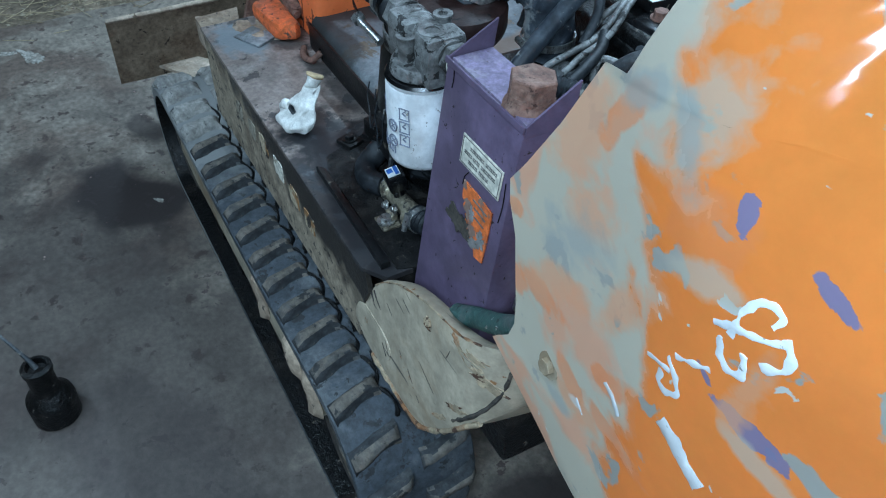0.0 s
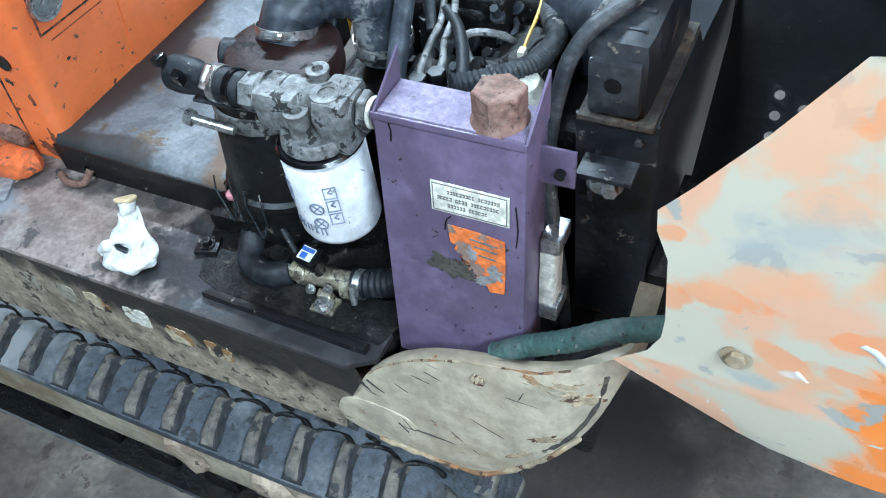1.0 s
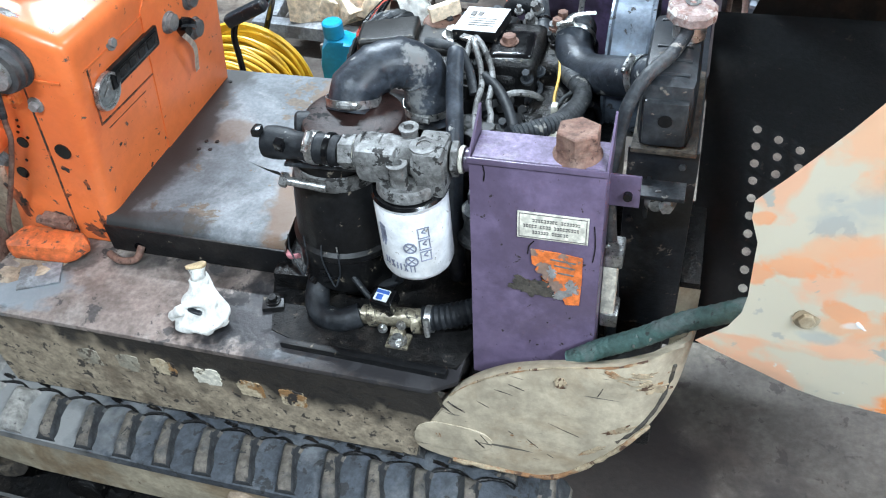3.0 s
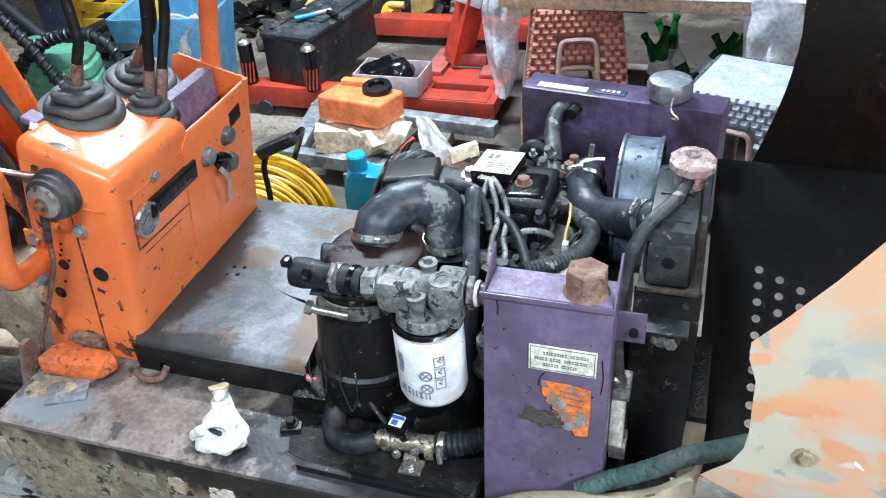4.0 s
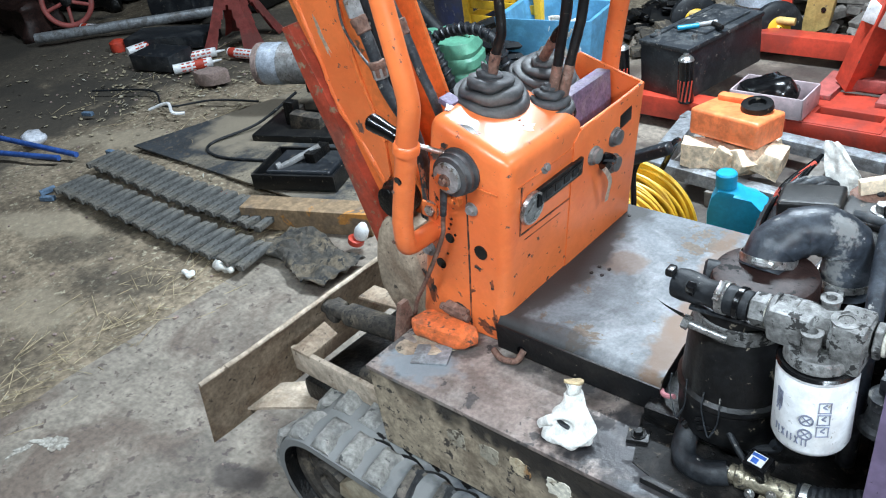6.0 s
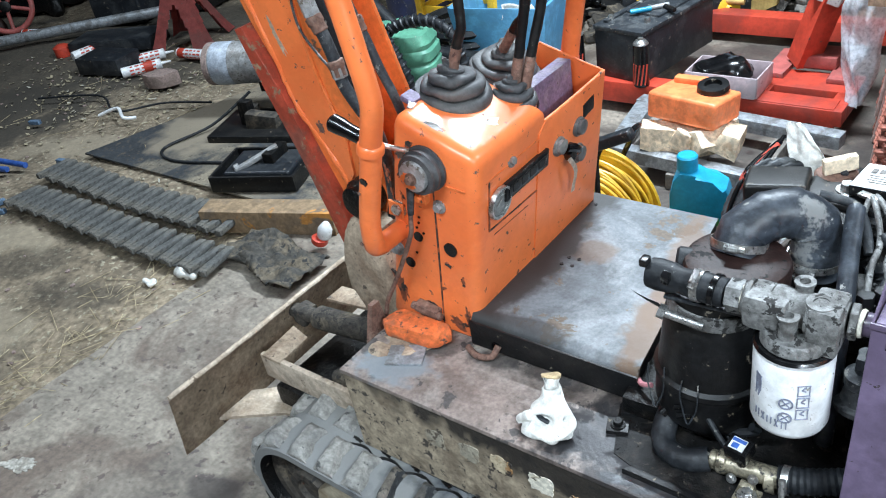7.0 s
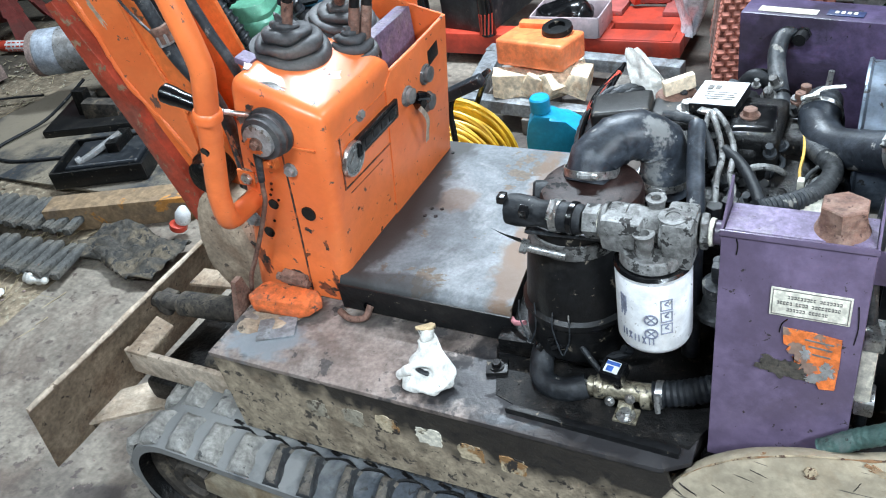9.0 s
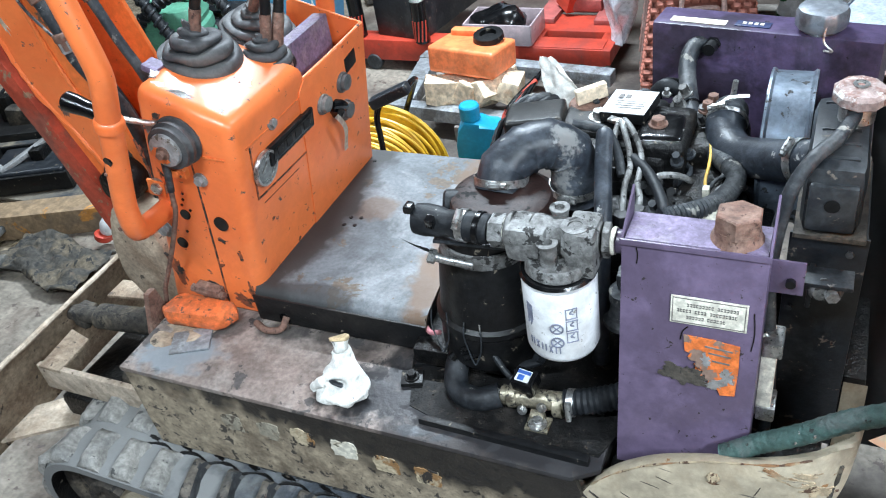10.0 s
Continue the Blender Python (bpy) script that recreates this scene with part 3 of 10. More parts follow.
def cyl(bm, a, b, r, r2=None, n=20, bevel=0.0):
    a, b = V(a), V(b)
    h = (b - a).length
    r2 = r if r2 is None else r2
    if bevel:
        prof = [(r - bevel, 0), (r, bevel), (r2, h - bevel), (r2 - bevel, h)]
    else:
        prof = [(r, 0), (r2, h)]
    return lathe(bm, a, b - a, prof, n)


def hexnut(bm, a, b, r):
    return cyl(bm, a, b, r, n=6, bevel=r * 0.06)


def smooth_path(pts, steps=6):
    pts = [V(p) for p in pts]
    out = []
    for k in range(len(pts) - 1):
        p0, p1, p2, p3 = pts[max(k - 1, 0)], pts[k], pts[k + 1], pts[min(k + 2, len(pts) - 1)]
        for s in range(steps):
            t = s / steps
            out.append(0.5 * ((2 * p1) + (p2 - p0) * t + (2 * p0 - 5 * p1 + 4 * p2 - p3) * t * t + (3 * p1 - p0 - 3 * p2 + p3) * t**3))
    return out + [pts[-1]]


def hose(bm, pts, r, n=14, steps=6, ribs=0.0, period=2, taper=None):
    """A round tube along a smooth path; ribs: the height of corrugations."""
    path = smooth_path(pts, steps)
    u, v, _ = frame_axes(path[1] - path[0])
    rings, count = [], len(path)
    for k, p in enumerate(path):
        d = (path[min(k + 1, count - 1)] - path[max(k - 1, 0)]).normalized()
        u = (u - d * u.dot(d)).normalized()
        v = d.cross(u)
        rr = r + (ribs if k % period == 0 else 0.0)
        if taper:
            rr *= 1 + (taper - 1) * k / (count - 1)
        rings.append(ring(bm, p, u, v, rr, n))
    for a, b in zip(rings, rings[1:]):
        bridge(bm, a, b)
    bm.faces.new(rings[0][::-1])
    bm.faces.new(rings[-1])
    return bm


def prism(bm, poly, axis, lo, hi, bevel=0.0):
    """poly: points in the plane across the axis ("y": x, z; "x": y, z; "z": x, y)."""
    put = {"y": lambda p, w: (p[0], w, p[1]), "x": lambda p, w: (w, p[0], p[1]), "z": lambda p, w: (p[0], p[1], w)}[axis]
    a = [bm.verts.new(put(p, lo)) for p in poly]
    b = [bm.verts.new(put(p, hi)) for p in poly]
    faces = [bm.faces.new(a), bm.faces.new(b[::-1])]
    bridge(bm, b, a)
    if bevel:
        edges = {e for f in faces for e in f.edges}
        bmesh.ops.bevel(bm, geom=list(edges), offset=bevel, segments=2, profile=0.6, affect="EDGES")
    return bm


def sheet(bm, fn, nu, nv, thick, keep=None):
    """A bent plate: fn(u, v) gives its outer face, for u, v from 0 to 1."""
    vs = [[bm.verts.new(fn(i / nu, j / nv)) for j in range(nv + 1)] for i in range(nu + 1)]
    faces = []
    for i in range(nu):
        for j in range(nv):
            if keep is None or keep((i + 0.5) / nu, (j + 0.5) / nv):
                faces.append(bm.faces.new((vs[i][j], vs[i + 1][j], vs[i + 1][j + 1], vs[i][j + 1])))
    loose = [w for row in vs for w in row if not w.link_faces]
    for w in loose:
        bm.verts.remove(w)
    if thick:
        bmesh.ops.solidify(bm, geom=faces, thickness=thick)
    return bm


def shear(bm, fx=None, fy=None):
    for w in bm.verts:
        x, y, z = w.co
        if fx:
            w.co.x = x + fx(z)
        if fy:
            w.co.y = y + fy(z)
    return bm


def roughen(bm, amount, scale, seed=0.0):
    bm.normal_update()
    for w in bm.verts:
        w.co += w.normal * amount * noise.noise(w.co * scale + V((seed, seed, seed)))
    return bm


ORIGIN = {}


def thing(name, base, label, category, group="", kind=""):
    ob = new(name)
    ob.location = base
    ob.empty_display_size = 0.05
    ORIGIN[ob.name] = V(base)
    return tagged(ob, label, category, group, kind)


def mesh_of(name, bm, material, angle=38):
    bmesh.ops.recalc_face_normals(bm, faces=bm.faces)
    me = bpy.data.meshes.new(name)
    bm.to_mesh(me)
    bm.free()
    me.polygons.foreach_set("use_smooth", [True] * len(me.polygons))
    me.set_sharp_from_angle(angle=radians(angle))
    for m in material if isinstance(material, (list, tuple)) else (material,):
        me.materials.append(m)
    return me


def part(name, bm, material, parent, label="", angle=38):
    """One mesh under a thing or a part, drawn in world places."""
    o = ORIGIN[parent.name]
    bmesh.ops.translate(bm, vec=-o, verts=bm.verts)
    ob = new(name, mesh_of(name, bm, material, angle))
    ob.parent = parent
    ORIGIN[ob.name] = o
    return tagged(ob, label, kind="stuff" if name == "writing_bar" else "")


def ragged(x, z, rx, rz, seed, rough=0.5, turn=0.0, n=60):
    """The torn outline of a patch."""
    pts = []
    for k in range(n):
        a = 2 * math.pi * k / n
        r = 1 + rough * noise.noise(V((math.cos(a) * 1.5 + seed, math.sin(a) * 1.5, seed))) + 0.7 * rough * noise.noise(V((math.cos(a) * 5 + seed, math.sin(a) * 5, 3)))
        # near a rectangle, torn back by the noise
        q = r / max(abs(math.cos(a)), abs(math.sin(a))) ** 0.7
        px, pz = rx * q * math.cos(a), rz * q * math.sin(a)
        t = radians(turn)
        pts.append((x + px * math.cos(t) - pz * math.sin(t), z + px * math.sin(t) + pz * math.cos(t)))
    return pts


def solid(name, bm, material, base, label, category, group="", kind="", angle=38):
    """A thing that is one mesh."""
    bmesh.ops.translate(bm, vec=-V(base), verts=bm.verts)
    ob = new(name, mesh_of(name, bm, material, angle))
    ob.location = base
    ORIGIN[ob.name] = V(base)
    return tagged(ob, label, category, group, kind)


def piece(name, mesh, parent, m):
    """An object of its own on shared mesh data, at the world pose m."""
    ob = new(name, mesh)
    ob.parent = parent
    ob.matrix_basis = Matrix.Translation(-ORIGIN[parent.name]) @ m
    return ob


def bolt(parent, at, axis, r=0.009, h=0.008, material=None, washer=True, name="bolt"):
    d = V(axis).normalized()
    bm = bm_new()
    if washer:
        cyl(bm, V(at), V(at) + d * h * 0.3, r * 1.6, n=16)
    hexnut(bm, V(at) + d * h * 0.25, V(at) + d * h * 1.25, r)
    return part(name, bm, material or STEEL, parent)


def clamp(parent, c, axis, r, width=0.011, screw=(0, 0, 1), name="hose_clamp"):
    """A worm-drive clamp: band and screw housing."""
    d = V(axis).normalized()
    bm = bm_new()
    lathe(bm, V(c) - d * width / 2, d, [(r, 0), (r + 0.0015, 0), (r + 0.0015, width), (r, width), (r, 0)], 24, caps=False)
    s = V(screw)
    s = (s - d * s.dot(d)).normalized()
    t = d.cross(s)
    p = V(c) + s * (r + 0.005)
    cyl(bm, p - t * 0.011, p + t * 0.011, 0.0055, n=8)
    hexnut(bm, p + t * 0.011, p + t * 0.018, 0.0045)
    return part(name, bm, STEEL, parent, "bright steel worm clamp")

# ---- the shed: ground, slab, walls, roof ----
rng = random.Random(7)


def ground_height(x, y):
    n = noise.noise(V((x * 0.9, y * 0.9, 0.3))) * 0.03 + noise.noise(V((x * 3.1, y * 3.1, 1.7))) * 0.014 + noise.noise(V((x * 11, y * 11, 4.1))) * 0.005
    return -0.012 + n * (0.35 if x > -2.1 else 1.0) - (0.06 if x > -2.14 and y < 4 else 0.0)


bm = bm_new()
xs = [-60, -30, -16, -10] + [-8 + 0.07 * k for k in range(92)] + [-1.3, 0, 1.5, 3, 8, 20, 60]
ys = [-60, -20, -6, -3] + [-1.4 + 0.07 * k for k in range(78)] + [4.5, 6, 9, 20, 60]
grid = [[bm.verts.new((x, y, ground_height(x, y) if abs(x) < 9 and abs(y) < 7 else -0.03)) for y in ys] for x in xs]
for a, b in zip(grid, grid[1:]):
    for j in range(len(ys) - 1):
        bm.faces.new((a[j], b[j], b[j + 1], a[j + 1]))
solid("ground", bm, DIRT, (0, 0, 0), "trodden brown dirt floor with straw and crumbs", "ground", kind="structure", angle=180)

bm = bm_new()
left = [(-2.2 + 0.035 * noise.noise(V((0, k * 0.9, 2))) + 0.02 * noise.noise(V((0, k * 3.3, 5))), -3.6 + k * 0.12) for k in range(60)]
prism(bm, [(3.6, -3.6)] + [(3.6, 3.6)] + left[::-1], "z", -0.05, 0.0)
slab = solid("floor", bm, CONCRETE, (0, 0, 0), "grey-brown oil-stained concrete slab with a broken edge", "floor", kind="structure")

bm = bm_new()
for k in range(430):
    x = -2.25 - abs(rng.gauss(0, 0.17)) + (rng.random() < 0.1) * 0.2
    y = rng.uniform(-1.0, 0.75) if k % 3 else rng.uniform(0.9, 2.2)
    if k % 3 == 0:
        x = rng.uniform(-4.6, -2.6)
    a, ln = rng.uniform(0, math.pi), rng.uniform(0.02, 0.15)
    z = max(ground_height(x, y), -0.012) + 0.007 + rng.random() * 0.008
    cyl(bm, (x, y, z), (x + ln * math.cos(a), y + ln * math.sin(a), z + rng.uniform(-0.003, 0.008)), 0.0007 + 0.0008 * rng.random(), n=4)
solid("straw", bm, STRAW, (0, 0, 0), "loose dry straw scattered on the dirt", "straw", kind="stuff")

bm = bm_new()
for k in range(520):
    if k < 170:
        x, y, s = rng.uniform(-2.1, -0.9), rng.uniform(-0.9, 0.5), rng.uniform(0.001, 0.0035)
        z = 0.0
    else:
        x, y, s = rng.uniform(-5.5, -2.15), rng.uniform(-0.9, 2.4), rng.uniform(0.003, 0.011)
        z = ground_height(x, y)
    bmesh.ops.create_icosphere(bm, subdivisions=1, radius=s, matrix=Matrix.Translation((x, y, z + s * 0.3)) @ Matrix.Diagonal((1, rng.uniform(0.6, 1.3), 0.6, 1)))
solid("crumbs", bm, PAVER, (0, 0, 0), "small stones and crumbs strewn over the floor", "gravel", kind="stuff")

for nm, c, s in (("wall_back", (-2.5, 7.1, 1.7), (15, 0.2, 3.4)), ("wall_left", (-9.1, 1.5, 1.7), (0.2, 11, 3.4)), ("wall_right", (4.1, 1.5, 1.7), (0.2, 11, 3.4)), ("wall_front", (-2.5, -4.1, 1.7), (15, 0.2, 3.4))):
    solid(nm, box(bm_new(), c, s), WALLMAT, (c[0], c[1], 0), "dark weathered board wall of the shed", "wall", kind="structure")
solid("ceiling", box(bm_new(), (-2.5, 1.5, 3.5), (15, 11.4, 0.16)), WALLMAT, (-2.5, 1.5, 3.4), "dark board underside of the shed roof", "ceiling", kind="structure")



def stain(parent, material, x, y, z, rx, ry, turn, seed, label, name="stain", thick=0.0012, rough=0.35):
    """A thin irregular film lying on a flat surface."""
    bm = bm_new()
    pts = []
    for k in range(48):
        a = 2 * math.pi * k / 48
        r = 1 + rough * noise.noise(V((math.cos(a) * 1.3 + seed, math.sin(a) * 1.3, seed))) + rough * 0.6 * noise.noise(V((math.cos(a) * 4 + seed, math.sin(a) * 4, 3)))
        px, py = rx * r * math.cos(a), ry * r * math.sin(a)
        t = radians(turn)
        pts.append((x + px * math.cos(t) - py * math.sin(t), y + px * math.sin(t) + py * math.cos(t)))
    prism(bm, pts, "z", z - 0.001, z + thick)
    return part(name, bm, material, parent, label)


for row in ((-1.96, -0.4, 0.06, 0.025, 20, 21.0), (-2.02, -0.47, 0.03, 0.012, 80, 24.0), (0.75, 0.0, 0.08, 0.02, 150, 27.0), (-1.04, -0.225, 0.014, 0.006, 40, 29.0)):
    stain(slab, CHALK, row[0], row[1], 0.001, row[2], row[3], row[4], row[5], "pale dried spill", rough=0.8)

# ---- the excavator ----
WORN_CREAM = mat("worn_cream_paint", (0.66, 0.62, 0.52), (0.5, 0.44, 0.32), 0.5, 30, (0.03, 0.026, 0.022), 0.6, 30, 0.7, 0, 0.2, 150)
DULL_MARK = mat("mud_stained_mark", (0.3, 0.27, 0.21), (0.2, 0.16, 0.11), 0.5, 22, (0.1, 0.08, 0.06), 0.58, 34, 0.75, 0, 0.2, 150)
FLAKED = mat("flaked_cream_paint", (0.46, 0.38, 0.26), (0.28, 0.15, 0.06), 0.48, 26, (0.03, 0.024, 0.02), 0.55, 34, 0.7, 0, 0.2, 150)

DIG = thing("mini_excavator", (-0.45, 0.2, 0), "small worn orange and purple tracked excavator with its hood open", "excavator")


def side_beam():
    bm = bm_new()
    prism(bm, [(-0.88, 0.315), (-0.885, 0.52), (-0.045, 0.52), (-0.035, 0.48), (-0.075, 0.4), (-0.09, 0.33)], "y", -0.057, -0.049)
    beam = part("side_beam", bm, BEAM_FACE, DIG, "muddy beige steel side beam with worn lettering")
    bm = bm_new()
    prism(bm, [(-0.888, -0.06), (-0.05, -0.06), (-0.012, -0.035), (-0.012, 0.03), (-0.3, 0.03), (-0.36, 0.135), (-0.888, 0.135)], "z", 0.512, 0.522, 0.0015)
    part("top_plate", bm, BEAM_TOP, beam, "oily worn steel top plate")
    bm = bm_new()
    prism(bm, [(-0.888, 0.32), (-0.888, 0.515), (-0.88, 0.515), (-0.88, 0.32)], "y", -0.05, 0.13)
    part("end_plate", bm, MUDDY, beam)
    # raised lip round the engine bay
    bm = bm_new()
    prism(bm, [(-0.3, -0.03), (-0.03, -0.036), (-0.03, -0.022), (-0.29, -0.018)], "z", 0.52, 0.534, 0.003)
    part("bay_lip", bm, BLACK_STEEL, beam)
    bm = bm_new()
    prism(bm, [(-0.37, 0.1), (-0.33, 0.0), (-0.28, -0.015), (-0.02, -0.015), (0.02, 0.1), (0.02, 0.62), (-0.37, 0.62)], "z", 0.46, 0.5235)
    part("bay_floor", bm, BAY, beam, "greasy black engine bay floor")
    bm = bm_new()
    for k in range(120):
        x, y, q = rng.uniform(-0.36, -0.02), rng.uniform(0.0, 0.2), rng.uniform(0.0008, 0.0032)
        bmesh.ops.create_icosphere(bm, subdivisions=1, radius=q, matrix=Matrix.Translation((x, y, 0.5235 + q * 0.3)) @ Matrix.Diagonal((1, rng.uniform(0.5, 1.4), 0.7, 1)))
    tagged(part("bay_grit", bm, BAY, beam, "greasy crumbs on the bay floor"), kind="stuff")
    # rusty fin at the front end, mud on top
    bm = bm_new()
    prism(bm, [(0.035, 0.5), (0.065, 0.585), (0.085, 0.585), (0.1, 0.5)], "x", -0.905, -0.893)
    part("fin", bm, RUST, beam, "rusty upright fin")
    bm = bm_new()
    lathe(bm, (-0.82, 0.06, 0.519), (0, 0, 1), [(0.06, 0), (0.05, 0.006), (0.03, 0.01), (0.005, 0.012)], 24)
    for w in bm.verts:
        w.co.x += 0.35 * (w.co.y - 0.06)
    roughen(bm, 0.02, 22)
    part("dried_mud", bm, MUDDY, beam, "crumbly dried mud")
    bm = bm_new()
    box(bm, (-0.79, 0.03, 0.525), (0.075, 0.055, 0.004), 0.001, (2, -2, 25))
    part("patch_plate", bm, ALU, beam, "thin grey sheet")
    # worn maker's marks: plain flaking cream and rust blocks
    for k, (x, z, w, tone) in enumerate(((-0.668, 0.437, 0.042, DULL_MARK), (-0.59, 0.441, 0.044, DULL_MARK), (-0.52, 0.445, 0.046, FLAKED), (-0.438, 0.444, 0.046, WORN_CREAM), (-0.362, 0.433, 0.044, FLAKED), (-0.29, 0.428, 0.042, FLAKED))):
        bm = bm_new()
        prism(bm, ragged(x, z, w * 0.52, w * 0.46, k * 3.7, 0.22), "y", -0.0583, -0.056)
        part("mark", bm, tone, beam, "flaking paint mark")
    for p in ((-0.349, 0.053), (-0.345, 0.1)):
        bm = bm_new()
        box(bm, (p[0], p[1], 0.526), (0.036, 0.032, 0.008), 0.001, (0, 0, 20))
        part("bolt_pad", bm, BLACK_STEEL, beam)
        bolt(beam, (p[0], p[1], 0.53), (0, 0, 1), 0.008, 0.008, BLACK_GREASY)
    return beam


def deck_cover():
    outer = [(0.605, 0.594), (0.145, 0.594), (0.132, 0.5915), (0.123, 0.583), (0.119, 0.57), (0.117, 0.527)]
    inner = [(y + (0.0 if k == 0 else 0.004), z - (0.004 if k < 3 else 0.001)) for k, (y, z) in enumerate(outer)]
    bm = bm_new()

    def side(y, near):
        return (-0.69, -0.345 - (y - 0.12) * 0.12)[near]

    loops = []
    for near in (0, 1):
        loops.append([bm.verts.new((side(y, near), y, z)) for y, z in outer] + [bm.verts.new((side(y, near), y, z)) for y, z in inner[::-1]])
    bm.faces.new(loops[0])
    bm.faces.new(loops[1][::-1])
    bridge(bm, loops[1], loops[0])
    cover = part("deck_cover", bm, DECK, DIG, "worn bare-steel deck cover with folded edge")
    bm = bm_new()
    prism(bm, [(-0.6905, 0.5275), (-0.6905, 0.583), (-0.3445, 0.583), (-0.3445, 0.5275)], "y", 0.1145, 0.119, 0.001)
    part("front_fold", bm, BLACK_STEEL, cover, "dark oily front fold")
    bm = bm_new()
    sheet(bm, lambda u, v: (-0.3465 - v * 0.47 * 0.12 + 0.0, 0.125 + v * 0.47, 0.592 - u * 0.07), 1, 1, 0.003)
    part("side_fold", bm, BLACK_STEEL, cover)
    for x, y in ((-0.612, 0.36), (-0.59, 0.362), (-0.615, 0.335), (-0.592, 0.337), (-0.66, 0.56)):
        bm = bm_new()
        cyl(bm, (x, y, 0.5935), (x, y, 0.5955), 0.0042, n=10)
        part("rivet_hole", bm, BLACK_GREASY, cover)
    bm = bm_new()
    cyl(bm, (-0.632, 0.1135, 0.541), (-0.632, 0.119, 0.541), 0.011, n=16)
    part("drain_hole", bm, GLOSS_BLACK, cover)
    bm = bm_new()
    hose(bm, [(-0.625, 0.112, 0.548), (-0.632, 0.095, 0.532), (-0.66, 0.088, 0.529), (-0.69, 0.1, 0.53)], 0.0065, 10, 5)
    part("hook", bm, RUST, cover, "rusty bent rod hook")
    return cover


NEAR = 0.131


def face_x(z):
    """The console's long face, which leans a little towards its front."""
    return -0.686 + 0.15 * (z - 0.536)


def front_x(z):
    """Its front end, which leans more: the console narrows upwards."""
    return -0.91 + 0.24 * (z - 0.527)


def top_z(x):
    """Its top falls towards the seat."""
    return 0.922 + 0.36 * (-0.61 - x)


def con(bm):
    """Drawn with x counted from the long face."""
    return shear(bm, fx=face_x)


PEDAL_PAINT = mat("scuffed_orange_paint", (0.66, 0.14, 0.04), (0.3, 0.1, 0.05), 0.52, 22, (0.1, 0.06, 0.045), 0.66, 50, 0.5, 0, 0.15, 90, soft=0.2)
SOOT = mat("sooty_orange_paint", (0.2, 0.06, 0.03), (0.5, 0.12, 0.04), 0.5, 30, (0.03, 0.025, 0.022), 0.5, 40, 0.6, 0, 0.1, 90, soft=0.25)
LENS = mat("smoky_switch_face", (0.1, 0.1, 0.1), (0.2, 0.19, 0.18), 0.5, 30, None, 0, 0, 0.35, 0, 0.05)


def boot(x, y, z, s, seed):
    """A slumped rubber bellows: wide soft rings, each sunk askew into the one below."""
    rings, n = [], 52
    bm = bm_new()
    prof = [(0.066, -0.006), (0.071, 0.0), (0.0725, 0.006), (0.067, 0.012), (0.055, 0.011), (0.061, 0.015), (0.0615, 0.023), (0.054, 0.028), (0.04, 0.025), (0.046, 0.031), (0.0455, 0.039), (0.036, 0.043), (0.024, 0.041), (0.026, 0.046), (0.022, 0.053), (0.014, 0.052), (0.0135, 0.064), (0.0105, 0.065)]
    for q in smooth_path([V((r, h, 0)) for r, h in prof], 3):
        lift = min(1.0, max(0.0, q.y / 0.02))
        row = []
        for k in range(n):
            a = 2 * math.pi * k / n
            sag = lift * (0.007 * math.sin(a + seed + q.y * 40) + 0.008 * noise.noise(V((math.cos(a) * 1.2 + seed, math.sin(a) * 1.2, q.y * 25))))
            rr = q.x * (1 + 0.1 * lift * noise.noise(V((math.cos(a) * 1.6, math.sin(a) * 1.6 + seed, q.y * 45))))
            px, py = x + s * rr * math.cos(a), y + s * rr * math.sin(a)
            tilt = -0.36 * (px - x) * (1 - min(1.0, max(0.0, q.y / 0.06)))
            row.append(bm.verts.new((px, py, z + s * (q.y + sag) + tilt)))
        rings.append(row)
    for a, b in zip(rings, rings[1:]):
        bridge(bm, a, b)
    bm.faces.new(rings[0][::-1])
    bm.faces.new(rings[-1])
    return bm


